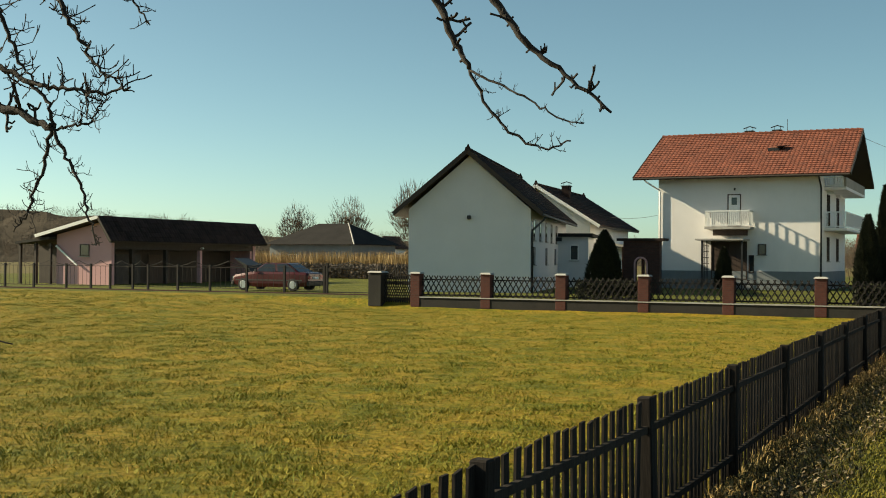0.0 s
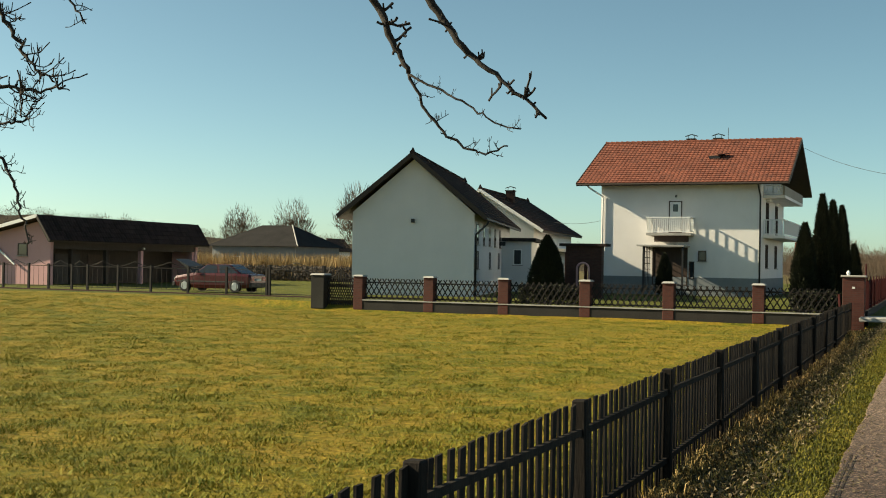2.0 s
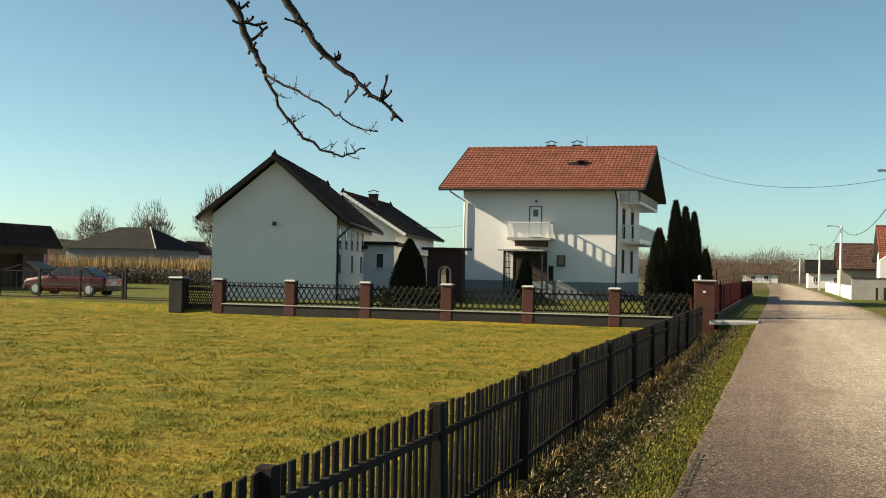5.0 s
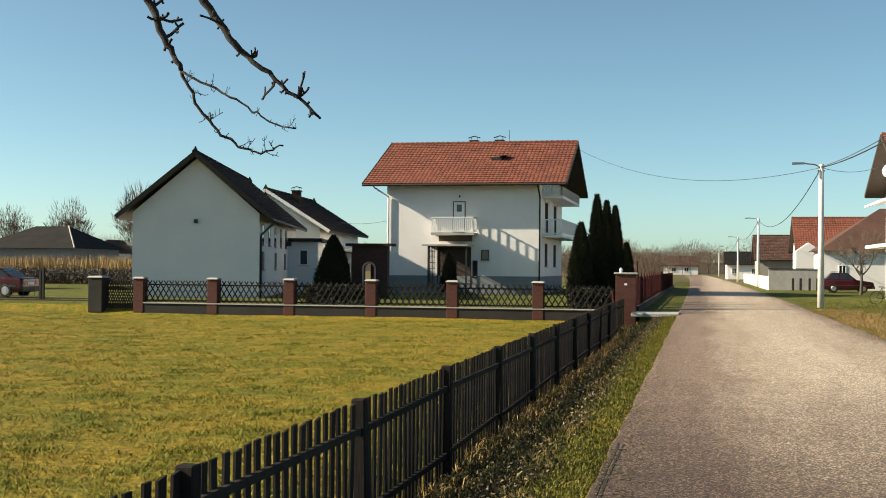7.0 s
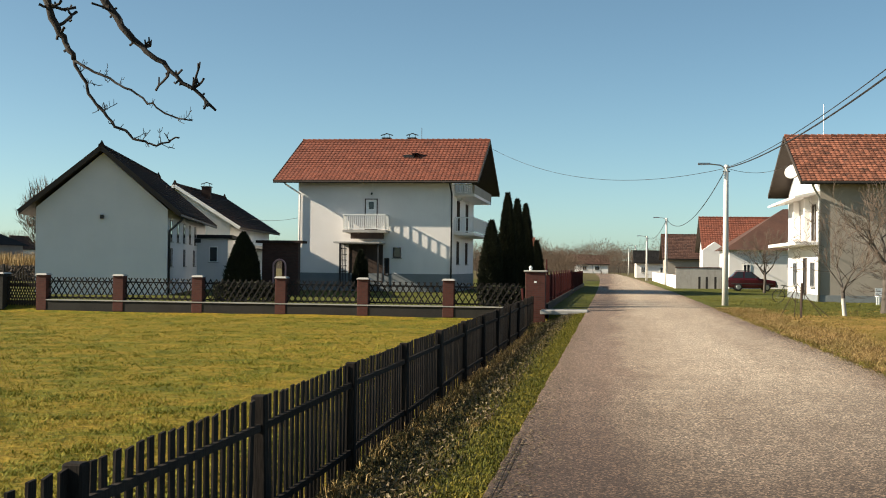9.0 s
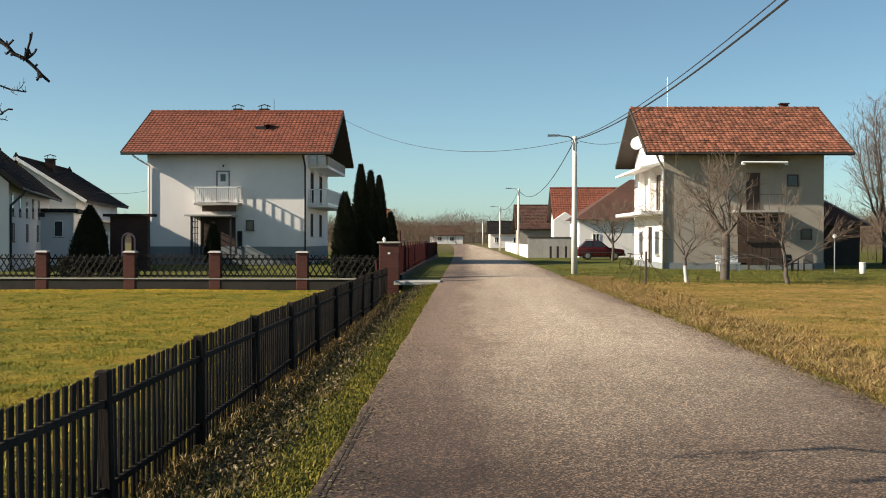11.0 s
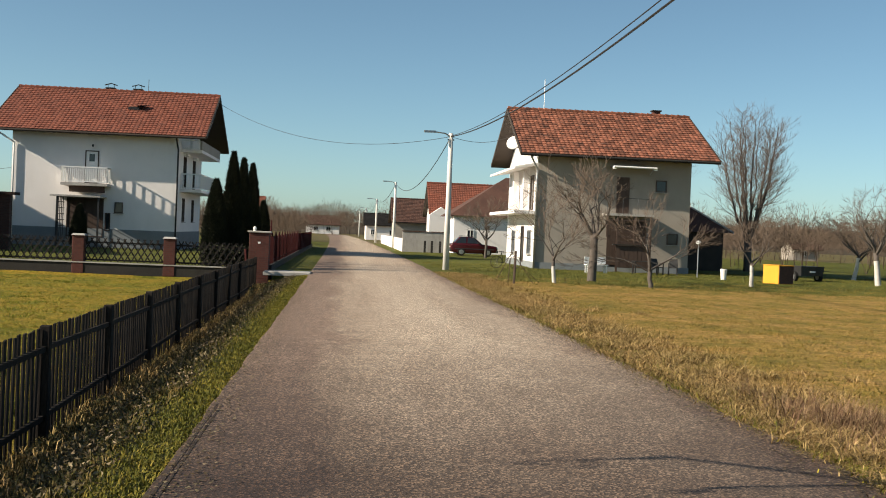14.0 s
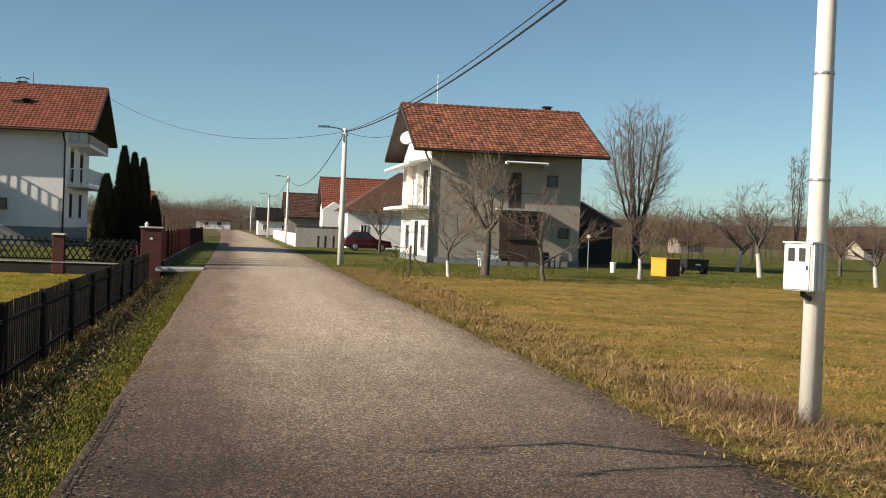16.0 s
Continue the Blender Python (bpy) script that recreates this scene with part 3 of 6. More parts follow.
# ---- two-storey white house with the red roof ----
def red_roof_house():
    h = thing("house", "two-storey white rendered house with a red clay tile roof and balconies", "house", (0, 0, 0))
    x0, x1, y0, y1, zr = -19.55, -9.65, 75.0, 87.0, 10.15
    gable_walls(h, x0, x1, y0, y1, 0.6, 6.86, 9.9, "x", WHITE)
    part("plinth", Geo().box(x0 - 0.03, y0 - 0.03, -0.1, x1 + 0.03, y1 + 0.03, 1.12), PLINTH, h)
    r = roof(h, -20.9, -7.9, 73.98, 88.0, 6.94, zr, "x", TILE, SOFFIT, 11, SOFFIT)
    part("gutter", Geo().tube([(-20.9, 73.91, 6.85), (-7.9, 73.91, 6.85)], 0.075, 8), SOFFIT, r)
    chimney(r, -15.2, 82.0, 9.2, 10.42)
    chimney(r, -13.4, 82.0, 9.2, 10.42)
    part("aerial", Geo().tube([(-12.9, 83, 9.5), (-12.9, 83, 11.3)], 0.02, 5), DARKMETAL, r)
    hatch = part("roof_hatch", Geo().box(-13.25, 77.7, 8.72, -12.55, 78.3, 8.9), DARKMETAL, r)
    part("hatch_lid", Geo().beam((-12.9, 77.75, 8.95), (-12.3, 78.35, 9.08), 0.7, 0.04), TILE_BROWN, hatch)
    # upper door and its balcony
    d = window(h, -15.2, y0, 3.86, 0.82, 2.0, "-y", DOORWOOD, "balcony_door", 1, 0.05, WHITEPAINT)
    part("door_light", Geo().box(-14.95, y0 - 0.034, 5.2, -14.63, y0 - 0.024, 5.65), GLASS, d)
    part("wall_lamp", Geo().tube([(-14.75, y0 - 0.02, 6.2), (-14.75, y0 - 0.16, 6.2), (-14.75, y0 - 0.16, 6.08)], 0.05, 6), DARKMETAL, h)
    b = part("balcony", Geo().box(-16.35, 73.75, 3.68, -13.6, y0, 3.84), CONCRETE, h)
    railing(b, (-16.3, 73.8), (-13.65, 73.8), 3.84, 4.78, WHITEPAINT, 0.125)
    railing(b, (-16.3, 73.8), (-16.3, 74.95), 3.84, 4.78, WHITEPAINT, 0.125)
    railing(b, (-13.65, 73.8), (-13.65, 74.95), 3.84, 4.78, WHITEPAINT, 0.125)
    # porch below the balcony
    p = part("porch_canopy", Geo().box(-16.75, 73.0, 2.98, -13.85, y0 - 0.01, 3.08), CONCRETE, h)
    for px in (-16.35, -13.95):
        part("porch_post", Geo().box(px - 0.05, 73.1, 0.0, px + 0.05, 73.2, 2.98), DARKMETAL, p)
    for k in range(5):
        z = 1.2 + 0.36 * k
        part("trellis_bar", Geo().box(-16.37, 73.2, z, -16.33, 74.97, z + 0.04), DARKMETAL, p)
    for k in range(4):
        y = 73.5 + 0.42 * k
        part("trellis_bar", Geo().box(-16.38, y, 0.3, -16.34, y + 0.04, 2.97), DARKMETAL, p)
    part("porch_beam", Geo().box(-16.0, y0 - 0.5, 3.3, -13.9, y0 - 0.3, 3.66), DOORWOOD, p)
    # brown door widened into a dark panel that paints in the porch shade
    window(h, -16.2, y0, 0.6, 2.2, 2.35, "-y", DOORWOOD, "door_and_shade_panel", 2, 0.05, DOORWOOD)
    window(h, -13.35, y0, 2.12, 0.5, 0.66, "-y", DOORWOOD, "window", 1, 0.05)
    window(h, -13.9, y0, 1.0, 0.32, 1.1, "-y", DOORWOOD, "side_light", 1, 0.05)
    downpipe(h, x1 + 0.02, y0 - 0.09, 0.1, 6.85, DARKMETAL, (-0.02, -0.9))
    downpipe(h, x0 + 0.12, y0 - 0.09, 0.1, 6.85, WHITEPAINT, (-0.8, -0.9))
    # gable side to the road
    for ya, yb in ((77.6, 78.7), (82.2, 83.3)):
        window(h, x1, ya, 3.9, yb - ya, 2.0, "+x", DOORWOOD, "gable_door", 2)
        window(h, x1, ya, 1.75, 0.9, 1.5, "+x", DOORWOOD, "window", 2)
        part("awning", Geo().box(x1, ya - 0.1, 5.95, x1 + 0.25, yb + 0.1, 6.1), WHITEPAINT, h)
    b1 = part("gable_balcony", Geo().box(x1, 76.4, 3.62, -8.35, 86.6, 3.8), WHITE, h)
    railing(b1, (x1 + 0.03, 76.45), (-8.4, 76.45), 3.8, 4.75, WHITEPAINT)
    railing(b1, (-8.4, 76.45), (-8.4, 86.55), 3.8, 4.75, WHITEPAINT, 0.2)
    b2 = part("attic_balcony", Geo().box(x1, 76.2, 6.1, -8.35, 86.8, 6.28), WHITE, h)
    part("parapet", Geo().box(-8.47, 76.2, 6.28, -8.35, 86.8, 6.85), GREYWALL, b2)
    railing(b2, (x1 + 0.03, 76.26), (-8.5, 76.26), 6.28, 6.85, WHITEPAINT, 0.12)
    window(h, x1, 80.3, 6.4, 1.0, 2.0, "+x", WHITEPAINT, "attic_door", 2)
    return h


red_roof_house()


# ---- long bluish-white outbuilding and its rear wing ----
def barn():
    h = thing("outbuilding", "long bluish-white outbuilding with a dark brown tile roof", "house", (-25.1, 58.0, 0), 14.0)
    w = 3.24
    gable_walls(h, -w, w, 0, 19.4, -0.1, 4.35, 7.15, "y", WHITE_H1)
    r = roof(h, -w - 0.75, w + 0.65, -0.45, 20.2, 4.15, 7.42, "y", TILE_DARK, SOFFIT, 21, SOFFIT)
    for y in (-0.4, 20.1):
        part("finial", Geo().extrude([(-0.18, 7.37), (0.18, 7.37), (0.0, 7.74)], "y", y - 0.1, y + 0.1), TILE_DARK, r)
    part("gutter", Geo().tube([(w + 0.65, -0.4, 4.05), (w + 0.65, 20.1, 4.05)], 0.07, 8), DARKMETAL, r)
    downpipe(h, w + 0.06, 0.3, 0.0, 3.95, DARKMETAL, (0.65, 0.0))
    part("wall_lamp", Geo().box(-0.09, -0.14, 3.82, 0.09, 0.0, 4.02), DARKMETAL, h)
    for k in range(5):
        window(h, w, 1.0 + 2.9 * k, 2.75, 0.75, 1.1, "+x", DOORWOOD, "window", 1, 0.03)
    for k, y in enumerate((1.2, 7.0, 12.0)):
        window(h, w, y, 1.45, 0.75, 0.95, "+x", DOORWOOD, "window", 1, 0.03)
    part("spotlight", Geo().box(w, 13.4, 2.9, w + 0.3, 13.6, 3.15), DARKMETAL, h)
    a = part("annex", Geo().box(w - 2, 14.2, -0.1, w + 1.9, 19.0, 3.2), WHITE_H1, h)
    part("annex_roof", Geo().box(w - 0.0, 13.9, 3.2, w + 2.2, 19.3, 3.42), TILE_GREY, a)
    window(a, w + 0.75, 14.2, 1.7, 0.55, 1.0, "-y", WHITEPAINT, "window", 1, 0.04)
    return h


barn()


def rear_wing():
    h = thing("rear_house", "white house wing with a dark brown saddle roof and chimney", "house", (-30.4, 82.0, 0), 6.5)
    w = 3.9
    gable_walls(h, -w, w, 0, 15.6, -0.1, 4.5, 6.95, "y", WHITE)
    r = roof(h, -w - 0.8, w + 0.8, -0.6, 16.2, 4.2, 7.15, "y", TILE_DARK, SOFFIT, 31, WHITEPAINT)
    part("finial", Geo().extrude([(-0.2, 7.1), (0.2, 7.1), (0.0, 7.5)], "y", -0.6, -0.35), TILE_DARK, r)
    part("finial", Geo().extrude([(-0.2, 7.1), (0.2, 7.1), (0.0, 7.5)], "y", 15.8, 16.1), TILE_DARK, r)
    chimney(r, 1.0, 5.0, 5.5, 7.35, 0.62, TILE_DARK)
    p = part("side_porch", Geo().box(w, 1.0, 2.75, w + 1.6, 15.0, 2.95), CONCRETE, h)
    for y in (1.2, 5.5, 10, 14.6):
        part("porch_column", Geo().box(w + 1.3, y, 0, w + 1.55, y + 0.25, 2.75), BRICK_DARK, p)
    window(h, w, 3.0, 1.2, 1.2, 1.4, "+x", WHITEPAINT, "window", 2)
    window(h, w, 8.0, 1.2, 1.2, 1.4, "+x", WHITEPAINT, "window", 2)
    return h


rear_wing()


def arch_wall():
    """Brick garden wall with an arched opening."""
    g, n = Geo(), 10
    xl, xr, top, zs, rad, xc = -17.95, -16.0, 2.75, 1.55, 0.33, -17.0
    front = [(xc - rad, -0.1), (xl, -0.1), (xl, top), (xr, top), (xr, -0.1), (xc + rad, -0.1)]
    arc = [(xc + rad * math.cos(math.pi * k / n), zs + rad * math.sin(math.pi * k / n)) for k in range(n + 1)]
    y0, y1 = 62.0, 62.45
    for i in range(n):
        (a, za), (b, zb) = arc[i], arc[i + 1]
        g.extrude([(b, zb), (a, za), (a, top), (b, top)], "y", y0, y1)
    g.box(xl, y0, -0.1, xc - rad, y1, top)
    g.box(xc + rad, y0, -0.1, xr, y1, top)
    w = thing("garden_wall", "dark brick garden wall with an arched opening", "wall", (0, 0, 0))
    part("brickwork", g, BRICK_DARK, w)
    part("coping", Geo().box(xl - 0.3, y0 - 0.25, top, xr + 0.3, y1 + 0.25, top + 0.14), TILE_DARK, w)
    part("arch_rim", Geo().tube([(a, y0 - 0.02, z) for a, z in [(xc + rad, 0)] + arc + [(xc - rad, 0)]], 0.05, 6), PINK, w)
    return w


arch_wall()


# ---- grey rendered house across the road ----
def grey_house():
    h = thing("house", "unpainted grey cement house with a mossy red tile roof", "house", (0, 0, 0))
    x0, x1, y0, y1 = 11.2, 19.85, 66.0, 77.0
    gable_walls(h, x0, x1, y0, y1, -0.1, 6.32, 9.0, "x", GREYWALL)
    part("gable_render", Geo().extrude([(y0, 0.1), (y1, 0.1), (y1, 6.3), (71.5, 8.95), (y0, 6.3)], "x", x0 - 0.03, x0), WHITE, h)
    part("plinth", Geo().box(x0 - 0.05, y0 - 0.05, -0.2, x1 + 0.05, y1 + 0.05, 0.35), PLINTH, h)
    r = roof(h, 10.1, 21.15, 65.0, 77.9, 6.29, 9.3, "x", TILE_OLD, SOFFIT, 41, SOFFIT)
    part("gutter", Geo().tube([(10.1, 64.93, 6.21), (21.15, 64.93, 6.21)], 0.07, 8), CONCRETE_DARK, r)
    chimney(r, 19.4, 72.5, 8.2, 9.7, 0.45, BRICK, False)
    part("aerial", Geo().tube([(12.3, 71.5, 9.2), (12.3, 71.5, 11.2)], 0.02, 5), GREYMETAL, r)
    window(h, 15.65, y0, 3.25, 0.72, 2.0, "-y", DOORWOOD, "balcony_door", 1, 0.05, DOORWOOD)
    window(h, 17.85, y0, 4.5, 0.62, 0.66, "-y", DOORWOOD, "window", 1, 0.05)
    aw = part("awning", Geo().solid([(15.24, y0, 5.78), (17.5, y0, 5.78), (17.5, 64.8, 5.72), (15.24, 64.8, 5.72)], [(15.24, y0, 5.82), (17.5, y0, 5.82), (17.5, 64.8, 5.76), (15.24, 64.8, 5.76)]), CONCRETE_DARK, h, "thin flat canopy over the balcony door")
    part("front_roll", Geo().tube([(15.18, 64.77, 5.75), (17.56, 64.77, 5.74)], 0.055, 8), WHITEPAINT, aw, "pale rolled edge")
    for ax in (15.22, 17.5):
        part("end_lamp", Geo().solid([(ax - 0.1, 64.78, 5.62), (ax + 0.1, 64.78, 5.62), (ax + 0.1, 64.9, 5.66), (ax - 0.1, 64.9, 5.66)], [(ax - 0.08, 64.78, 5.74), (ax + 0.08, 64.78, 5.74), (ax + 0.08, 64.9, 5.8), (ax - 0.08, 64.9, 5.8)]), WHITEPAINT, aw)
        part("bracket", Geo().beam((ax, y0, 5.45), (ax, 65.2, 5.72), 0.04, 0.04), GREYMETAL, aw)
    b = part("side_balcony", Geo().box(14.9, 64.9, 3.08, 17.55, y0, 3.2), CONCRETE, h)
    part("balcony_rail", Geo().tube([(14.95, y0, 4.05), (14.95, 64.95, 4.05), (17.5, 64.95, 4.05), (17.5, y0, 4.05)], 0.016, 5), DARKMETAL, b)
    for rx in (14.95, 15.8, 16.65, 17.5):
        part("rail_post", Geo().tube([(rx, 64.95, 3.2), (rx, 64.95, 4.05)], 0.014, 5), DARKMETAL, b)
    porch = part("wooden_porch", Geo().box(15.5, 64.95, 0.25, 17.45, 65.05, 1.45), DOORWOOD, h)
    for k in range(8):
        part("board", Geo().box(15.52 + 0.24 * k, 64.925, 0.27, 15.74 + 0.24 * k, 64.947, 1.43), DOORWOOD, porch)
    for px in (14.98, 15.55, 16.5, 17.4):
        part("porch_post", Geo().box(px - 0.05, 64.93, 0.0 if px > 15.2 else 1.9, px + 0.05, 65.03, 3.08), DOORWOOD, porch)
    for k in range(5):
        z = 1.62 + 0.3 * k
        part("trellis_rail", Geo().box(15.0 if z > 1.9 else 15.5, 64.96, z, 17.45, 65.0, z + 0.07), DOORWOOD, porch)
    part("porch_back", Geo().box(15.2, y0 - 0.05, 0.25, 17.4, y0 - 0.012, 2.95), DOORWOOD, porch)
    part("porch_ledge", Geo().box(15.3, 64.8, 1.47, 17.5, 65.1, 1.53), CONCRETE_DARK, porch)
    window(h, 18.6, y0, 1.6, 0.62, 0.62, "-y", DOORWOOD, "window", 1, 0.05)
    # gable side with two balconies
    b1 = part("gable_balcony", Geo().box(9.95, 66.0, 3.0, x0 - 0.03, 76.8, 3.18), WHITE, h)
    part("roof_balcony", Geo().solid([(9.9, 66.0, 5.48), (x0 - 0.03, 66.0, 5.72), (x0 - 0.03, 76.8, 5.72), (9.9, 76.8, 5.48)], [(9.9, 66.0, 5.6), (x0 - 0.03, 66.0, 5.86), (x0 - 0.03, 76.8, 5.86), (9.9, 76.8, 5.6)]), WHITE, h)
    for ya in (67.0, 69.4, 73.5):
        window(h, x0 - 0.03, ya, 3.25, 0.9, 1.95, "-x", DOORWOOD, "gable_door", 1)
    part("column", Geo().box(10.75, 68.2, 3.18, 11.05, 68.55, 5.6), WHITE, b1)
    part("column", Geo().box(10.75, 72.1, 3.18, 11.05, 72.45, 5.6), WHITE, b1)
    window(h, x0 - 0.03, 67.2, 0.75, 1.3, 1.35, "-x", GREYMETAL, "window", 2)
    window(h, x0 - 0.03, 69.9, 0.25, 1.0, 2.1, "-x", DOORWOOD, "ground_door", 1)
    window(h, x0 - 0.03, 73.3, 0.75, 1.3, 1.35, "-x", GREYMETAL, "window", 2)
    part("gable_window", Geo().tube([(x0 - 0.05, 69.6, 7.0), (x0 - 0.08, 69.6, 7.0)], 0.5, 16), GLASS, h)
    downpipe(h, x0 - 0.05, y0 - 0.07, 0.0, 6.2, GREYMETAL, (-0.5, -0.8))
    dish = part("satellite_dish", Geo().lathe([(0.0, 0.0), (0.25, 0.03), (0.42, 0.1), (0.44, 0.11), (0.25, 0.05), (0.02, 0.02)], 18), WHITEPAINT, h, smooth=True)
    dish.matrix_local = pose(10.05, 67.6, 6.95, 65, 0, -25) @ pose(0, 0, 0)
    part("dish_arm", Geo().tube([(10.05, 67.6, 6.9), (10.4, 68.0, 6.75), (11.2, 68.0, 6.75)], 0.03, 5), GREYMETAL, h)
    return h


grey_house()


# ---- pink shed with its porch and lean-to ----
def shed():
    h = thing("shed", "pink rendered shed with a dark roof and an open porch", "shed", (0, 0, 0))
    wall = part("end_wall", Geo().extrude([(-53.4, -0.3), (-49.0, -0.3), (-49.0, 2.6), (-49.4, 3.95), (-53.4, 3.1)], "y", 58.0, 58.25), PINK, h)
    part("rear_wall", Geo().box(-53.4, 58.26, -0.3, -53.15, 73.3, 3.1), PINK, h)
    part("far_wall", Geo().extrude([(-53.1, -0.3), (-49.0, -0.3), (-49.0, 2.6), (-49.4, 3.95), (-53.1, 3.1)], "y", 73.05, 73.3), PINK, h)
    # road side: a deep open porch with posts, doors set back
    # wall, lintel and grey door hold the porch's shade in their dark colours
    part("porch_wall", Geo().box(-51.2, 58.26, -0.3, -51.0, 73.04, 2.6), SOFFIT, h)
    part("door", Geo().box(-50.99, 60.6, -0.2, -50.93, 63.0, 1.9), DARKMETAL, h, "grey sheet-metal door, darkened for the porch shade")
    part("door", Geo().box(-50.99, 63.8, -0.2, -50.93, 66.0, 1.9), DOORWOOD, h, "brown wooden door")
    for a in (60.0, 63.3, 66.9, 72.8):
        part("porch_post", Geo().box(-49.35, a, -0.3, -49.1, a + 0.25, 2.6), SOFFIT if a < 66 else PINK, h)
    part("lintel", Geo().box(-49.38, 58.26, 2.2, -49.06, 73.04, 2.6), SOFFIT, h)
    part("porch_ceiling", Geo().box(-53.1, 58.3, 2.62, -49.4, 73.0, 2.7), SOFFIT, h)
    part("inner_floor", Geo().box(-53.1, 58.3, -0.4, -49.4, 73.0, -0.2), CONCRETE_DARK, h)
    part("wall_lamp", Geo().tube([(-49.0, 66.9, 2.35), (-48.8, 66.9, 2.35)], 0.07, 6), WHITEPAINT, h)
    r = part("roof", Geo().extrude([(-54.5, 3.05), (-49.45, 4.2), (-49.45, 4.05), (-54.5, 2.9)], "y", 57.3, 74.0).extrude([(-49.45, 4.2), (-48.45, 2.7), (-48.5, 2.58), (-49.5, 4.05)], "y", 57.3, 74.0), SOFFIT, h)
    tiled(r, TILE_DARK, (-48.45, 57.3, 2.7), (0, 16.7, 0), (-1.0, 0, 1.5), 51)
    tiled(r, TILE_GREY, (-54.5, 57.3, 3.05), (0, 16.7, 0), (5.05, 0, 1.15), 52)
    part("verge_board", Geo().beam((-54.5, 57.26, 3.0), (-49.45, 57.26, 4.15), 0.05, 0.2), WHITEPAINT, r)
    part("verge_board", Geo().beam((-48.45, 57.26, 2.64), (-49.45, 57.26, 4.1), 0.05, 0.16), SOFFIT, r)
    # white bar set diagonally before the end wall
    part("diagonal_bar", Geo().beam((-53.3, 57.85, 2.4), (-51.6, 57.85, 1.2), 0.1, 0.1), WHITEPAINT, h)
    window(wall, -51.5, 58.0, 1.75, 0.75, 0.75, "-y", DOORWOOD, "window", 1, 0.04)
    lean = part("lean_to", Geo().extrude([(-56.3, 2.65), (-53.45, 2.95), (-53.45, 2.8), (-56.3, 2.5)], "y", 57.4, 70.0), CONCRETE_DARK, h)
    for x, y in ((-56.1, 57.6), (-54.8, 57.6), (-53.6, 57.6), (-56.1, 69.5)):
        part("lean_to_post", Geo().box(x - 0.08, y, -0.3, x + 0.08, y + 0.16, 2.55), SOFFIT, lean)
    part("lean_to_back", Geo().box(-56.2, 59.4, -0.3, -53.45, 59.5, 2.5), SOFFIT, lean)
    return h


shed()


# ---- boundary walls and fences ----
def brick_pillar(at, height, w=0.44, label="red brick fence pillar with a pale concrete cap", brick=None):
    p = thing("pillar", label, "pillar", at, group="brick pillars of the lattice fence")
    part("shaft", Geo().box(-w / 2, -w / 2, 0, w / 2, w / 2, height - 0.07), brick or BRICK, p, bevel=0.012)
    part("cap", Geo().solid([(-w / 2 - 0.05, -w / 2 - 0.05, height - 0.07), (w / 2 + 0.05, -w / 2 - 0.05, height - 0.07), (w / 2 + 0.05, w / 2 + 0.05, height - 0.07), (-w / 2 - 0.05, w / 2 + 0.05, height - 0.07)],
         [(-w / 2 + 0.02, -w / 2 + 0.02, height), (w / 2 - 0.02, -w / 2 + 0.02, height), (w / 2 - 0.02, w / 2 - 0.02, height), (-w / 2 + 0.02, w / 2 - 0.02, height)]), CONCRETE, p)
    return p


FENCE_Y = 48.0
PILLARS = [-25.06, -23.1, -19.75, -16.37, -12.87, -9.49, -6.04]
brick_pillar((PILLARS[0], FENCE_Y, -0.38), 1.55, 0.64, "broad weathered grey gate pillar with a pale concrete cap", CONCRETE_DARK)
first = brick_pillar((PILLARS[1], FENCE_Y, -0.38), 1.53)
for px in PILLARS[2:]:
    copy_thing(first, pose(px, FENCE_Y, -0.38))


def lattice_panel(x0, x1, y, z0, z1, closed=False):
    p = thing("lattice_panel", "dark wooden diamond lattice fence panel", "fence panel", (0, 0, 0), group="lattice panels")
    g, h, w = Geo(), z1 - z0, x1 - x0
    run, pitch = h * 0.62, 0.25
    n = int((w + run) / pitch) + 1
    for s, dy in ((1, -0.02), (-1, 0.02)):
        for i in range(n + 1):
            a = -run + i * pitch
            t0, t1 = max(0.0, -a / run), min(1.0, (w - a) / run)
            if t1 - t0 < 0.05:
                continue
            xa, xb = a + run * t0, a + run * t1
            if s < 0:
                xa, xb = w - xa, w - xb
            tip = 0.07 if t1 == 1.0 else 0.0
            e = tip * 0.62 * s
            g.beam((x0 + xa, y + dy, z0 + h * t0), (x0 + xb + e, y + dy, z0 + h * t1 + tip), 0.025, 0.045)
    part("slats", g, LATTICE, p, kind="stuff")
    for z in (z0 + 0.06, z1 - 0.1):
        part("rail", Geo().box(x0, y + 0.035, z - 0.03, x1, y + 0.075, z + 0.03), LATTICE, p)
    return p


ends = PILLARS[1:] + [-2.95]
for a, b in zip(ends[:-1], ends[1:]):
    lattice_panel(a + 0.23, b - 0.23, FENCE_Y, 0.1, 0.93)


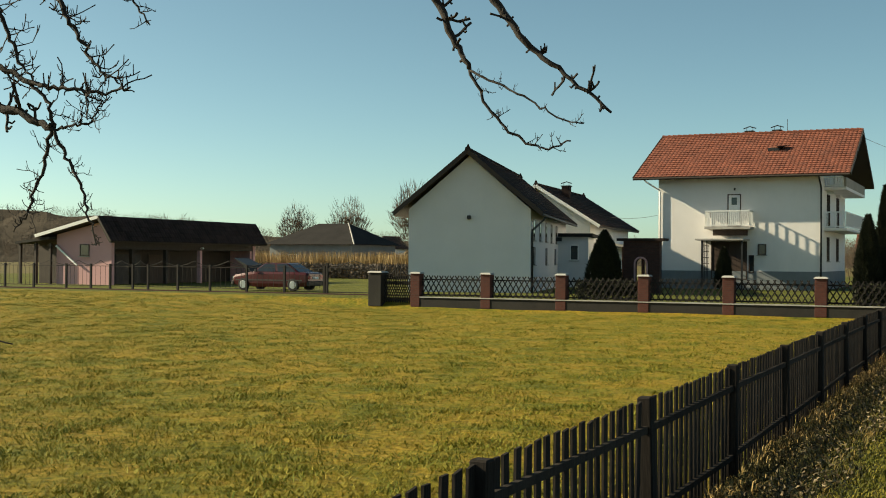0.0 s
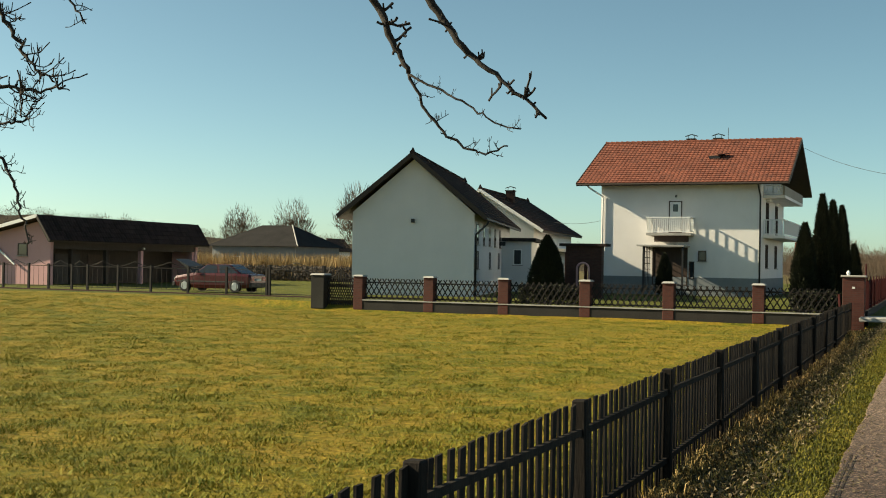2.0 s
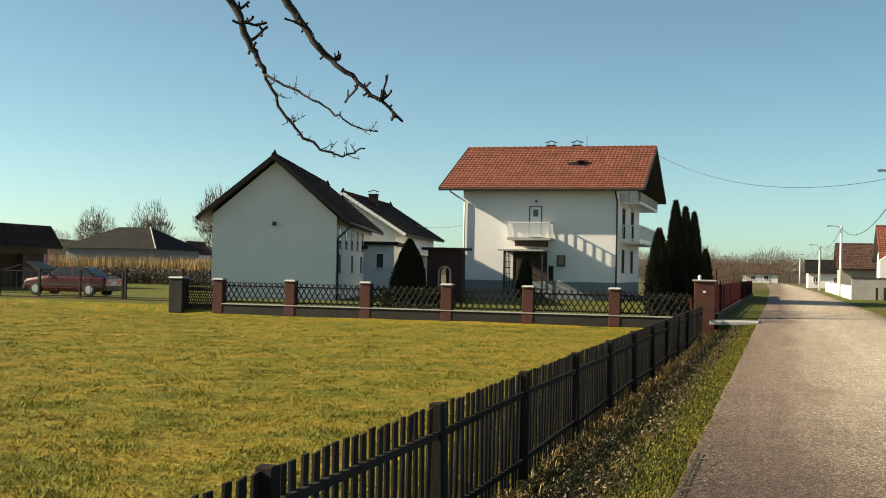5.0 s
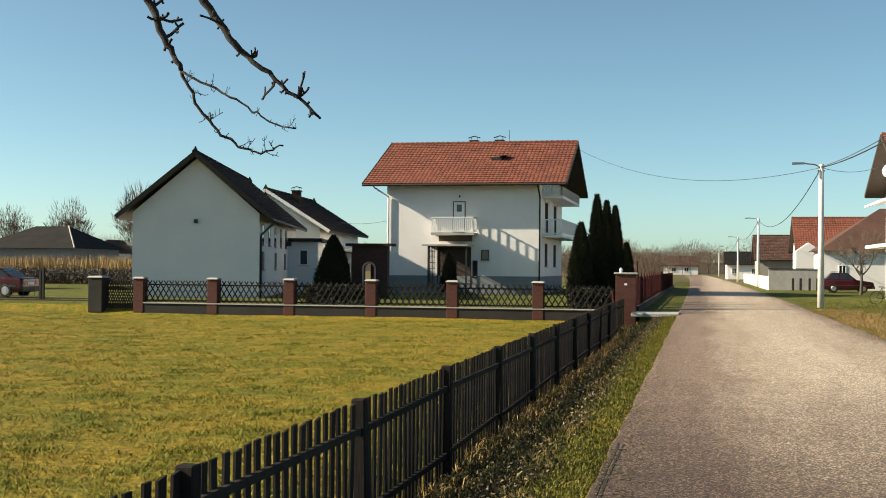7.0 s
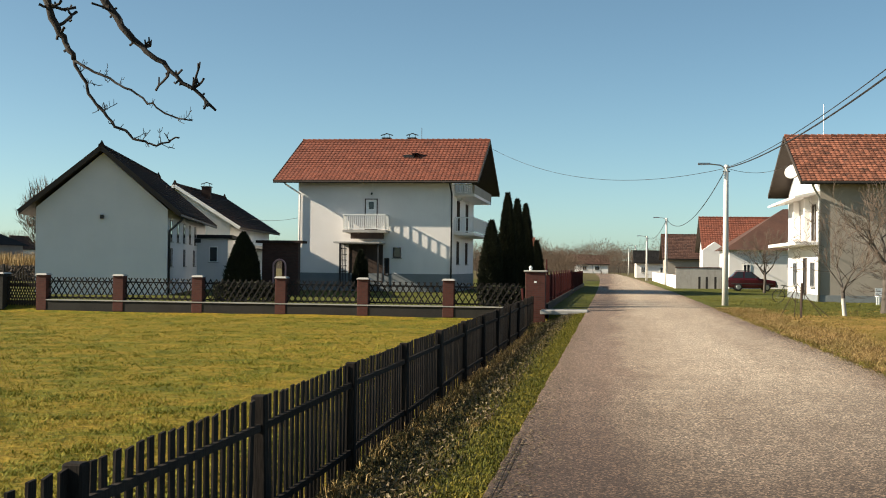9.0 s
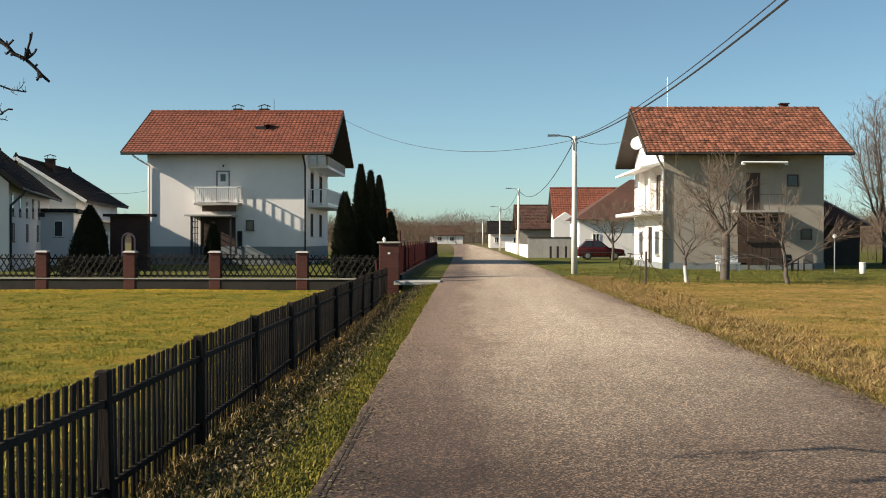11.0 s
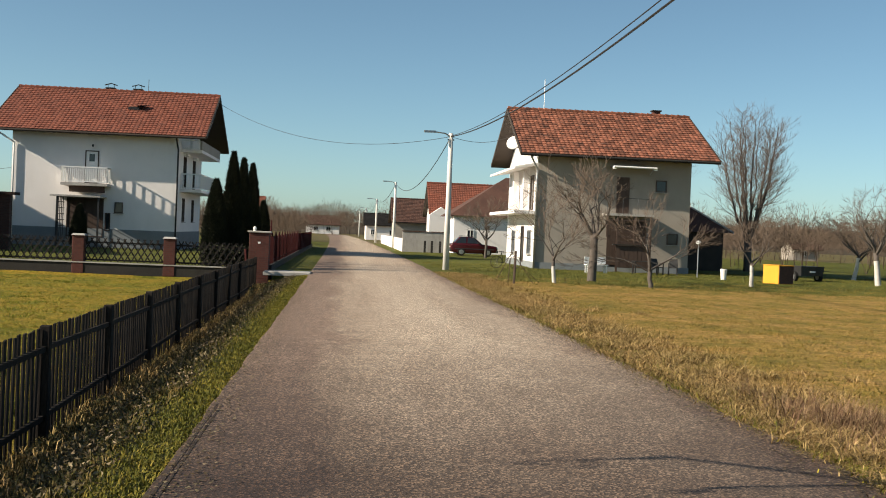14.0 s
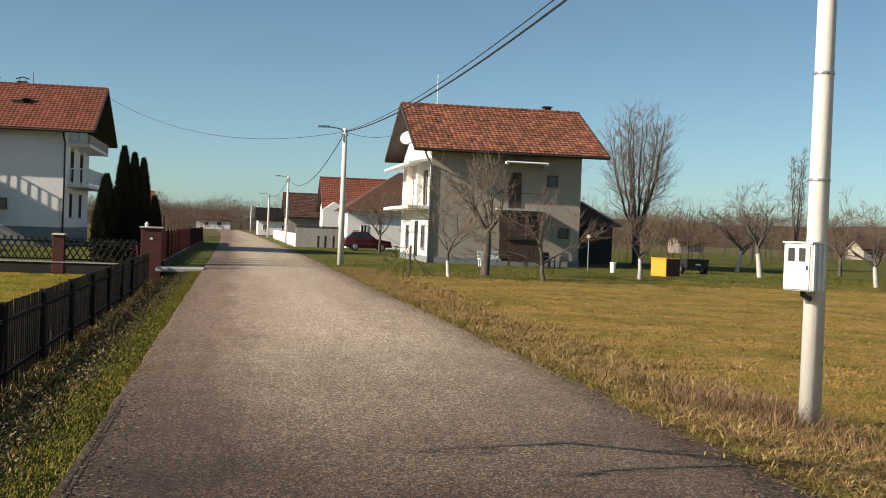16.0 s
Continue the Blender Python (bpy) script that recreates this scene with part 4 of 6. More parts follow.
def small_gate():
    g = thing("garden_gate", "dark wooden lattice garden gate with a raised point", "gate", (0, 0, 0))
    x0, x1, y = PILLARS[0] + 0.34, PILLARS[1] - 0.25, FENCE_Y
    s, n, run = Geo(), 12, 0.55
    for d, dy in ((1, -0.02), (-1, 0.01)):
        for i in range(-4, n + 1):
            a = x0 + (x1 - x0) * i / n
            b = a + run
            a, b, ta, tb = max(a, x0), min(b, x1), max(0.0, (x0 - a) / run), min(1.0, (x1 - a) / run)
            if b - a < 0.05:
                continue
            if d < 0:
                a, b = x0 + x1 - a, x0 + x1 - b
            s.beam((a, y + dy, -0.2 + 1.15 * ta), (b, y + dy, -0.2 + 1.15 * tb), 0.022, 0.045)
    for i in range(7):
        a = x0 + 0.3 + i * (x1 - x0 - 0.65) / 6
        s.box(a, y - 0.05, 0.9, a + 0.05, y - 0.032, 1.0 + 0.36 * max(0.0, 1 - abs(i - 3) / 3.0))
    part("slats", s, LATTICE, g, kind="stuff")
    part("arched_rail", Geo().tube([(x0, y, 0.95), (x0 + 0.35, y, 1.05), ((x0 + x1) / 2, y, 1.42), (x1 - 0.35, y, 1.05), (x1, y, 0.95)], 0.035, 6), LATTICE, g)
    for z in (-0.1, 0.6):
        part("rail", Geo().box(x0, y + 0.003, z, x1, y + 0.05, z + 0.09), LATTICE, g)
    return g


small_gate()
base = Geo().box(PILLARS[1] + 0.22, FENCE_Y - 0.20, -0.6, -2.98, FENCE_Y + 0.11, 0.03)
solo("fence_base", base, CONCRETE_DARK, "low concrete base wall under the lattice fence, coloured dark for shade", "low wall", kind="structure")
solo("fence_coping", Geo().box(PILLARS[1] + 0.22, FENCE_Y - 0.24, 0.034, -2.98, FENCE_Y + 0.15, 0.075), CONCRETE, "pale concrete coping on the fence base", "coping", kind="structure")

# corner pillar, gate slab and the red fence along the road
corner = thing("corner_pillar", "wide red brick corner pillar with a pale cap", "pillar", (-2.55, 47.0, 0))
part("shaft", Geo().box(-0.38, -0.22, -0.5, 0.38, 0.3, 1.46), BRICK, corner, bevel=0.012)
part("cap", Geo().box(-0.44, -0.28, 1.464, 0.44, 0.36, 1.53), CONCRETE, corner, bevel=0.015)
part("ornament", Geo().lathe([(0.06, 1.53), (0.05, 1.57), (0.075, 1.62), (0.03, 1.69), (0.0, 1.72)], 10, (-0.2, 0.05)), WHITEPAINT, corner)
part("plate", Geo().box(-0.05, -0.232, 1.05, 0.05, -0.222, 1.12), WHITEPAINT, corner)
post = thing("gate_post", "leaning dark red steel gate post", "post", (-2.95, 45.9, -0.4))
part("bar", Geo().tube([(0, 0, 0), (0.02, 0, 0.6), (-0.03, 0.02, 1.25)], 0.05, 6), REDPAINT, post)
solo("concrete_slab", Geo().box(-2.3, 45.7, -0.1, -0.55, 47.6, 0.05), CONCRETE, "pale concrete crossing slab beside the road", "slab", bevel=0.02)


def road_fence():
    f = thing("road_fence", "dark red steel fence on a concrete base along the road", "fence", (0, 0, 0))
    part("base_wall", Geo().box(-2.32, 47.32, -0.3, -2.08, 108, 0.25), CONCRETE_DARK, f)
    y, k = 49.0, 0
    bar = Geo().box(-0.02, -0.02, 0.25, 0.02, 0.02, 1.22).mesh("bar", REDPAINT)
    postm = Geo().box(-0.07, -0.07, 0.25, 0.07, 0.07, 1.34).mesh("post", REDPAINT)
    while y < 107:
        o = part("post", postm, REDPAINT, f)
        o.location = (-2.2, y, 0)
        if k < 12:
            part("arched_rail", Geo().tube([(-2.2, y + 2.6 * t, 1.2 + 0.28 * (2 * t - 1) ** 2) for t in (0, 0.2, 0.4, 0.6, 0.8, 1)], 0.025, 5), REDPAINT, f)
            for j in range(1, 11):
                o = part("bar", bar, REDPAINT, f)
                o.location = (-2.2, y + 2.6 * j / 11, 0)
        y += 2.6
        k += 1
    part("sheet", Geo().box(-2.215, 80, 0.26, -2.185, 107, 1.2), REDPAINT, f)
    part("pointed_arch", Geo().tube([(-2.2, 47.4, 1.36), (-2.2, 47.8, 1.46), (-2.2, 48.1, 1.66), (-2.2, 48.2, 1.95), (-2.2, 48.3, 1.66), (-2.2, 48.6, 1.46), (-2.2, 49.0, 1.34)], 0.03, 6), REDPAINT, f)
    for j in range(1, 6):
        o = part("bar", bar, REDPAINT, f)
        o.location = (-2.2, 47.35 + 0.28 * j, 0)
    part("lower_rail", Geo().beam((-2.2, 49, 0.38), (-2.2, 107, 0.38), 0.04, 0.04), REDPAINT, f)
    return f


road_fence()


def steel_fence():
    """Low dark brown post-and-rail fence with scalloped top rods in front of the shed."""
    f = thing("steel_fence", "low dark brown steel fence with curved top rods", "fence", (0, 0, 0))
    xs = [-51.4, -49.5, -47.4, -45.1, -43.4, -42.1, -40.6, -39.6, -37.7, -35.7, -33.5, -31.3, -29.05]
    part("base_wall", Geo().box(-52, 49.92, -0.6, -25.0, 50.08, 0.06), BRICK_DARK, f)
    postm = Geo().box(-0.05, -0.05, 0.0, 0.05, 0.05, 1.36).mesh("post", LATTICE)
    for x in xs:
        o = part("post", postm, LATTICE, f)
        o.location = (x, 50.0, 0)
    for a, b in zip(xs[:-1], xs[1:]):
        part("curved_rod", Geo().tube([(a + (b - a) * t, 50.0, 1.28 + 0.26 * (1 - abs(2 * t - 1)) ** 1.7) for t in np.linspace(0, 1, 9)], 0.014, 5), LATTICE, f)
        part("rail", Geo().beam((a, 50, 1.24), (b, 50, 1.24), 0.03, 0.03), LATTICE, f)
        part("rail", Geo().beam((a, 50, 0.2), (b, 50, 0.2), 0.03, 0.03), LATTICE, f)
        m = Geo()
        n = max(3, int((b - a) / 0.28))
        for j in range(1, n):
            xx = a + (b - a) * j / n
            m.box(xx - 0.006, 49.994, 0.2, xx + 0.006, 50.006, 1.24)
        part("wire_infill", m, LATTICE, f, kind="stuff")
    return f


steel_fence()


def yard_gate():
    g = thing("yard_gate", "tall open-frame dark brown steel yard gate", "gate", (0, 0, 0))
    for x in (-28.9, -26.0):
        part("gate_post", Geo().box(x - 0.05, 49.95, -0.2, x + 0.05, 50.05, 1.5), LATTICE, g)
    part("top_rod", Geo().tube([(-28.9 + 2.9 * t, 50.0, 1.32 + 0.3 * (1 - abs(2 * t - 1)) ** 1.7) for t in np.linspace(0, 1, 11)], 0.02, 5), LATTICE, g)
    part("mid_rail", Geo().beam((-28.9, 50, 1.28), (-26.0, 50, 1.28), 0.035, 0.035), LATTICE, g)
    part("bottom_rail", Geo().beam((-28.9, 50, 0.12), (-26.0, 50, 0.12), 0.04, 0.04), LATTICE, g)
    return g


yard_gate()


# ---- wooden picket fence along the verge ----
def picket_fence():
    f = thing("picket_fence", "weathered dark wooden picket fence along the grass verge", "fence", (0, 0, 0))
    rng = random.Random(9)
    X = -2.68
    posts = [0.99 + 3.53 * k for k in range(13)] + [46.55]
    shapes = []
    for k in range(5):
        w = 0.084 + 0.005 * k
        top = 0.515 + 0.006 * (k % 3)
        shapes.append(Geo().solid([(-0.009, -w / 2, -0.74), (0.009, -w / 2, -0.74), (0.009, w / 2, -0.74), (-0.009, w / 2, -0.74)],
                                  [(-0.009, -w / 2, top - 0.004 * k), (0.009, -w / 2, top - 0.004 * k), (0.009, w / 2, top), (-0.009, w / 2, top)]).mesh("picket", FENCEWOOD))
    postm = Geo().box(-0.06, -0.06, -0.95, 0.06, 0.06, 0.548).mesh("post", FENCEWOOD, 0.012)
    for y in posts:
        o = part("post", postm, FENCEWOOD, f)
        o.matrix_local = pose(X + 0.025, y, 0, rng.uniform(-1.2, 1.2), rng.uniform(-1.5, 1.5), 0)
    for a, b in zip(posts[:-1], posts[1:]):
        for z in (0.29, -0.47):
            part("rail", Geo().beam((X + 0.03, a - 0.02, z + rng.uniform(-0.02, 0.02)), (X + 0.03, b + 0.02, z + rng.uniform(-0.02, 0.02)), 0.04, 0.06), FENCEWOOD, f)
    y = 0.1
    while y < posts[-1]:
        o = part("picket", rng.choice(shapes), FENCEWOOD, f)
        o.matrix_local = pose(X - 0.005, y, rng.uniform(-0.008, 0.01), rng.uniform(-0.9, 0.9), rng.uniform(-0.8, 0.8), 0)
        y += 0.185 + rng.uniform(-0.012, 0.012)
    return f


picket_fence()


# ---- poles, lamps and cables ----
def street_pole(x, y, z0, top, r0, r1, lamp=True, name="street_lamp", label="pale concrete utility pole with a street lamp arm"):
    p = thing(name, label, "pole", (x, y, z0))
    part("pole", Geo().tube([(0, 0, 0), (0, 0, top * 0.5), (0, 0, top)], [r0, (r0 + r1) / 2, r1], 14), POLE, p, smooth=True)
    if lamp:
        part("arm", Geo().tube([(0, 0, top - 0.15), (-0.3, -0.1, top - 0.02), (-0.8, -0.25, top + 0.02)], 0.03, 6), GREYMETAL, p)
        part("lamp_head", Geo().solid([(-0.75, -0.33, top - 0.02), (-0.75, -0.17, top - 0.02), (-1.3, -0.3, top - 0.04), (-1.3, -0.44, top - 0.04)],
                                      [(-0.75, -0.33, top + 0.07), (-0.75, -0.17, top + 0.07), (-1.3, -0.3, top + 0.06), (-1.3, -0.44, top + 0.06)]), GREYMETAL, p)
    for dz in (0.12, 0.3):
        part("insulator", Geo().tube([(-0.16, 0, top - dz), (0.16, 0, top - dz)], 0.03, 6), DARKMETAL, p)
    return p


street_pole(5.5, 57.0, 0, 6.45, 0.15, 0.10)
street_pole(5.7, 120.0, 0, 6.65, 0.16, 0.10)
street_pole(5.0, 160.0, 0, 5.9, 0.15, 0.10)
street_pole(4.9, 228.0, 0, 5.9, 0.16, 0.10)
street_pole(4.3, 272.0, 0, 5.9, 0.16, 0.10)
near = street_pole(6.14, 12.2, 0, 6.6, 0.109, 0.08, True, "utility_pole", "pale tapered concrete utility pole with a meter cabinet")
for z in (2.42, 3.47):
    part("steel_band", Geo().lathe([(0.102, z - 0.015), (0.105, z), (0.102, z + 0.015)], 14), GREYMETAL, near)
cab = part("meter_cabinet", Geo().box(-0.15, -0.36, 1.33, 0.15, -0.115, 1.79), WHITEPAINT, near, "white meter cabinet with two dark windows", bevel=0.012)
cab.matrix_local = pose(0, 0, 0, 0, 0, -56)
part("cabinet_door", Geo().box(-0.14, -0.372, 1.345, 0.13, -0.361, 1.77), WHITEPAINT, cab, bevel=0.003)
part("cabinet_roof", Geo().box(-0.158, -0.375, 1.791, 0.158, -0.11, 1.806), WHITEPAINT, cab)
for k, cy in enumerate((-0.345, -0.255, -0.165)):
    part("cabinet_rib", Geo().box(0.151, cy, 1.335, 0.168, cy + 0.035, 1.785), WHITEPAINT, cab, bevel=0.003)
for cx in (-0.095, 0.018):
    w = part("meter_window", Geo().box(cx, -0.377, 1.615, cx + 0.068, -0.373, 1.745), BLACKPLASTIC, cab)
    part("window_trim", Geo().box(cx - 0.006, -0.38, 1.605, cx + 0.074, -0.373, 1.614), WHITEPAINT, w)
part("lock", Geo().box(0.1, -0.382, 1.535, 0.115, -0.373, 1.575), BLACKPLASTIC, cab)
part("cable_duct", Geo().tube([(-0.0, -0.24, 1.33), (0.0, -0.23, 1.29), (0.0, -0.1, 1.25)], 0.03, 6), BLACKPLASTIC, cab)
for z in (1.4, 1.74):
    part("fixing_band", Geo().lathe([(0.108, z - 0.012), (0.112, z), (0.108, z + 0.012)], 14), GREYMETAL, cab)


def cable(a, b, sag, r=0.02, name="overhead_cable", label="black overhead power cable between the poles"):
    a, b = Vector(a), Vector(b)
    pts = [a.lerp(b, t) - Vector((0, 0, sag * 4 * t * (1 - t))) for t in np.linspace(0, 1, 25)]
    return solo(name, Geo().tube(pts, r, 5), CABLE, label, "cable", group="overhead cables")


TOP1, TOP2, TOP3 = (6.2, 12.2, 6.35), (5.5, 57.0, 6.3), (5.7, 120, 6.5)
cable(TOP1, TOP2, 0.67, 0.024)
cable((6.15, 12.2, 6.47), (5.48, 57, 6.33), 0.62, 0.013)
cable(TOP2, TOP3, 1.5, 0.022)
cable(TOP3, (5.0, 160, 5.75), 0.9, 0.022)
cable((5.0, 160, 5.75), (4.9, 228, 5.75), 1.2, 0.022)
cable(TOP2, (-7.9, 81.0, 9.7), 1.25, 0.012, label="thin service cable to the white house")
cable(TOP2, (10.2, 71, 7.6), 0.3, 0.012, label="thin service cable to the grey house")
cable((-19.5, 80, 5.2), (-26.5, 86.0, 5.0), 0.35, 0.012, label="thin cable between the two white houses")


# ---- vehicles ----
def car(name, label, at, turn, length, tall, estate, wheel_r=0.3, bonnet_up=False):
    """A car that heads along its -x; the body is lofted from cross sections along its length."""
    c = thing(name, label, "car", at, turn)
    L, sill = length, 0.2
    sec = [(0.0, 0.62, 0.42, 0.72), (0.12, 0.70, 0.30, 0.80), (1.05, 0.80, 0.22, 0.93), (1.45, 0.83, sill, 0.97), (L - 0.9, 0.83, sill, 0.98), (L - 0.12, 0.78, 0.26, 0.97 if estate else 0.95), (L, 0.72, 0.36, 0.88)]
    g = Geo()
    for x, w, zb, zt in sec:
        g.v += [(x, -w * 0.94, zb), (x, -w, zb + 0.18), (x, -w, zt - 0.12), (x, -w * 0.9, zt), (x, w * 0.9, zt), (x, w, zt - 0.12), (x, w, zb + 0.18), (x, w * 0.94, zb)]
    for i in range(len(sec) - 1):
        for k in range(8):
            j = (k + 1) % 8
            g.f.append((i * 8 + k, i * 8 + j, i * 8 + 8 + j, i * 8 + 8 + k))
    g.f.append(tuple(range(8)))
    g.f.append(tuple(range(8 * len(sec) - 1, 8 * len(sec) - 9, -1)))
    body = part("body", g, CARRED, c, smooth=False)
    # cabin
    x_scr, x_roof0, x_roof1, x_back = 1.25, 1.95, (L - 0.75 if estate else L - 1.35), (L - 0.2 if estate else L - 0.55)
    zb, zt = 0.95, tall
    low = [(x_scr, -0.74, zb), (x_back, -0.74, zb), (x_back, 0.74, zb), (x_scr, 0.74, zb)]
    high = [(x_roof0, -0.58, zt), (x_roof1, -0.58, zt), (x_roof1, 0.58, zt), (x_roof0, 0.58, zt)]
    cabin = part("cabin", Geo().solid(low, high), CARRED, c, bevel=0.05)

    def glass(name, quad, off):
        q = [Vector(p) for p in quad]
        mid = sum(q, Vector()) / 4
        q = [mid + (p - mid) * 0.86 + Vector(off) for p in q]
        part(name, Geo().face(*q), GLASS, cabin)

    glass("windscreen", [low[0], low[3], high[3], high[0]], (-0.012, 0, 0.006))
    glass("rear_window", [low[1], low[2], high[2], high[1]], (0.012, 0, 0.006))
    for s in (-1, 1):
        y0, y1 = 0.74 * s, 0.58 * s
        mid_b, mid_t = (x_scr + x_back) / 2 + 0.1, (x_roof0 + x_roof1) / 2
        glass("side_window", [(x_scr + 0.1, y0, zb), (mid_b, y0, zb), (mid_t, y1, zt), (x_roof0, y1, zt)], (0, 0.01 * s, 0))
        glass("side_window", [(mid_b, y0, zb), (x_back - 0.05, y0, zb), (x_roof1, y1, zt), (mid_t, y1, zt)], (0, 0.01 * s, 0))
        part("side_trim", Geo().box(0.3, 0.835 * s - 0.012, 0.52, L - 0.3, 0.835 * s + 0.012, 0.58), BLACKPLASTIC, body)
        part("headlight", Geo().box(-0.02, 0.3 * s if s > 0 else -0.62, 0.58, 0.06, 0.62 if s > 0 else -0.3, 0.72), LAMPWHITE, body, "clear headlight")
        part("tail_light", Geo().box(L - 0.05, 0.42 * s if s > 0 else -0.7, 0.62, L + 0.012, 0.7 if s > 0 else -0.42, 0.8), LAMPRED, body, "red tail light")
        part("door_mirror", Geo().box(x_scr + 0.25, 0.8 * s - 0.02, 0.98, x_scr + 0.37, 0.8 * s + 0.12 * s, 1.1), BLACKPLASTIC, cabin)
    part("front_bumper", Geo().box(-0.07, -0.7, 0.28, 0.1, 0.7, 0.5), BLACKPLASTIC, body, bevel=0.03)
    part("rear_bumper", Geo().box(L - 0.1, -0.74, 0.28, L + 0.07, 0.74, 0.52), BLACKPLASTIC, body, bevel=0.03)
    part("number_plate", Geo().box(L + 0.013, -0.26, 0.62, L + 0.022, 0.26, 0.73), WHITEPAINT, body)
    for x in (0.78, L - 0.85):
        for s in (-1, 1):
            w = part("wheel", Geo().tube([(x, 0.66 * s, wheel_r), (x, 0.68 * s, wheel_r), (x, 0.83 * s, wheel_r), (x, 0.845 * s, wheel_r)], [wheel_r * 0.9, wheel_r, wheel_r, wheel_r * 0.92], 18), TYRE, c, smooth=False)
            part("rim", Geo().tube([(x, 0.84 * s, wheel_r), (x, 0.856 * s, wheel_r)], [wheel_r * 0.66, wheel_r * 0.6], 14), CHROME, w)
    if bonnet_up:
        part("bonnet", Geo().solid([(1.12, -0.66, 0.99), (1.12, 0.66, 0.99), (0.95, 0.7, 1.3), (0.95, -0.7, 1.3)], [(1.09, -0.66, 0.99), (1.09, 0.66, 0.99), (0.05, 0.62, 1.66), (0.05, -0.62, 1.66)]), DARKMETAL, c, "raised bonnet")
    else:
        for y in (-0.5, 0.5):
            part("roof_bar", Geo().beam((x_roof0 + 0.1, y, zt + 0.06), (x_roof1, y, zt + 0.06), 0.04, 0.04), BLACKPLASTIC, cabin)
    return c


car("car", "dark red hatchback parked by the shed with its bonnet raised", (-36.15, 53.2, 0.04), 0, 4.65, 1.42, False, 0.32, True)
car("car", "dark red small car with roof bars parked by the far wall", (12.95, 95.5, 0.0), 180, 3.75, 1.5, True, 0.29)


# ---- bare trees ----
def grow(rng, thick, thin, p, d, length, r, depth, droop, spread, least=0.005):
    """One limb, bent on its way, and the limbs that leave it."""
    pts, rad = [p.copy()], [r]
    n = 4 if depth > 1 else 3
    for i in range(n):
        d = (d + Vector((rng.gauss(0, 0.13), rng.gauss(0, 0.13), rng.gauss(0.02, 0.1) - droop))).normalized()
        p = p + d * (length / n)
        pts.append(p.copy())
        rad.append(r * (1 - 0.5 * (i + 1) / n))
    (thick if r > 0.018 else thin).tube(pts, rad, 6 if r > 0.04 else 4 if r > 0.015 else 3, cap=False)
    if depth == 0:
        return
    kids = rng.choice((3, 4)) if depth > 1 else rng.choice((3, 4, 5))
    for i in range(kids):
        t = rng.uniform(0.35, 1.0) if i else 1.0
        k = min(n - 1, int(t * n))
        start = pts[k].lerp(pts[k + 1], t * n - k) if t < 1 else pts[-1]
        side = Vector((rng.gauss(0, 1), rng.gauss(0, 1), rng.gauss(0.15, 0.6)))
        nd = (d + side.normalized() * spread * rng.uniform(0.6, 1.2)).normalized()
        grow(rng, thick, thin, start, nd, length * rng.uniform(0.55, 0.8), max(least, rad[-1] * rng.uniform(0.6, 0.9)), depth - 1, droop, spread, least)


def bare_tree(at, seed, trunk_h, r, limb, depth=4, wash=0.0, limbs=5, spread=0.8, droop=0.0, up=0.6, label="leafless fruit tree", bark=None, group="", least=0.005):
    rng = random.Random(seed)
    t = thing("tree", label, "tree", at, group=group)
    trunk, thick, thin = Geo(), Geo(), Geo()
    lean = Vector((rng.uniform(-0.12, 0.12), rng.uniform(-0.12, 0.12), 1))
    pts = [Vector((0, 0, -0.15)), Vector((0, 0, 0.1)), lean * trunk_h * 0.5 + Vector((rng.uniform(-0.05, 0.05), 0, 0)), lean * trunk_h]
    trunk.tube(pts, [r * 1.35, r * 1.15, r, r * 0.9], 9)
    part("trunk", trunk, bark or BARK, t, smooth=True)
    if wash:
        part("painted_foot", Geo().tube([Vector((0, 0, 0.0)), Vector((0, 0, 0.1))] + ([pts[1].lerp(pts[2], (wash - 0.1) / (trunk_h * 0.5 - 0.1))] if wash < trunk_h * 0.5 else [pts[2], pts[2].lerp(pts[3], min(0.95, wash / (trunk_h * 0.5) - 1))]), [r * 1.33, r * 1.19] + ([r * 1.08] if wash < trunk_h * 0.5 else [r * 1.05, r * 0.99]), 9, False), WHITEWASH, t, "whitewashed trunk foot", smooth=True)
    for i in range(limbs):
        a = 2 * math.pi * (i + rng.uniform(-0.3, 0.3)) / limbs
        d = Vector((math.cos(a) * (1 - up) * 1.6, math.sin(a) * (1 - up) * 1.6, up * 1.3)).normalized()
        grow(rng, thick, thin, pts[-1] - Vector((0, 0, rng.uniform(0, 0.25) * trunk_h)), d, limb * rng.uniform(0.8, 1.15), r * rng.uniform(0.45, 0.65), depth, droop, spread, least)
    part("crown_wood", thick, bark or BARK, t, smooth=True)
    part("crown", thin, TWIG, t)
    return t


orchard = "orchard trees beside the grey house"
bare_tree((11.4, 90.0, -0.05), 33, 1.6, 0.1, 1.5, 4, 0.0, 5, 0.8, 0, 0.6, "bare garden tree before the white annex", least=0.009)
bare_tree((8.75, 46.3, -0.05), 3, 1.1, 0.07, 1.25, 4, 0.7, 4, 0.7, 0, 0.66, "young leafless fruit tree with a whitewashed trunk", group=orchard, least=0.006)
bare_tree((11.0, 50.0, -0.05), 5, 2.1, 0.17, 1.5, 4, 0.0, 5, 0.75, -0.02, 0.6, "leafless tree with a thick bare trunk and dense crown", group=orchard, least=0.007)
bare_tree((12.6, 46.5, -0.05), 8, 0.7, 0.085, 1.5, 4, 0.0, 4, 0.7, 0, 0.45, "low forked leafless fruit tree", group=orchard, least=0.006)
bare_tree((18.2, 51.0, -0.05), 12, 1.1, 0.08, 1.2, 4, 0.95, 4, 0.9, 0, 0.55, "small leafless fruit tree with a whitewashed trunk", group=orchard, least=0.006)
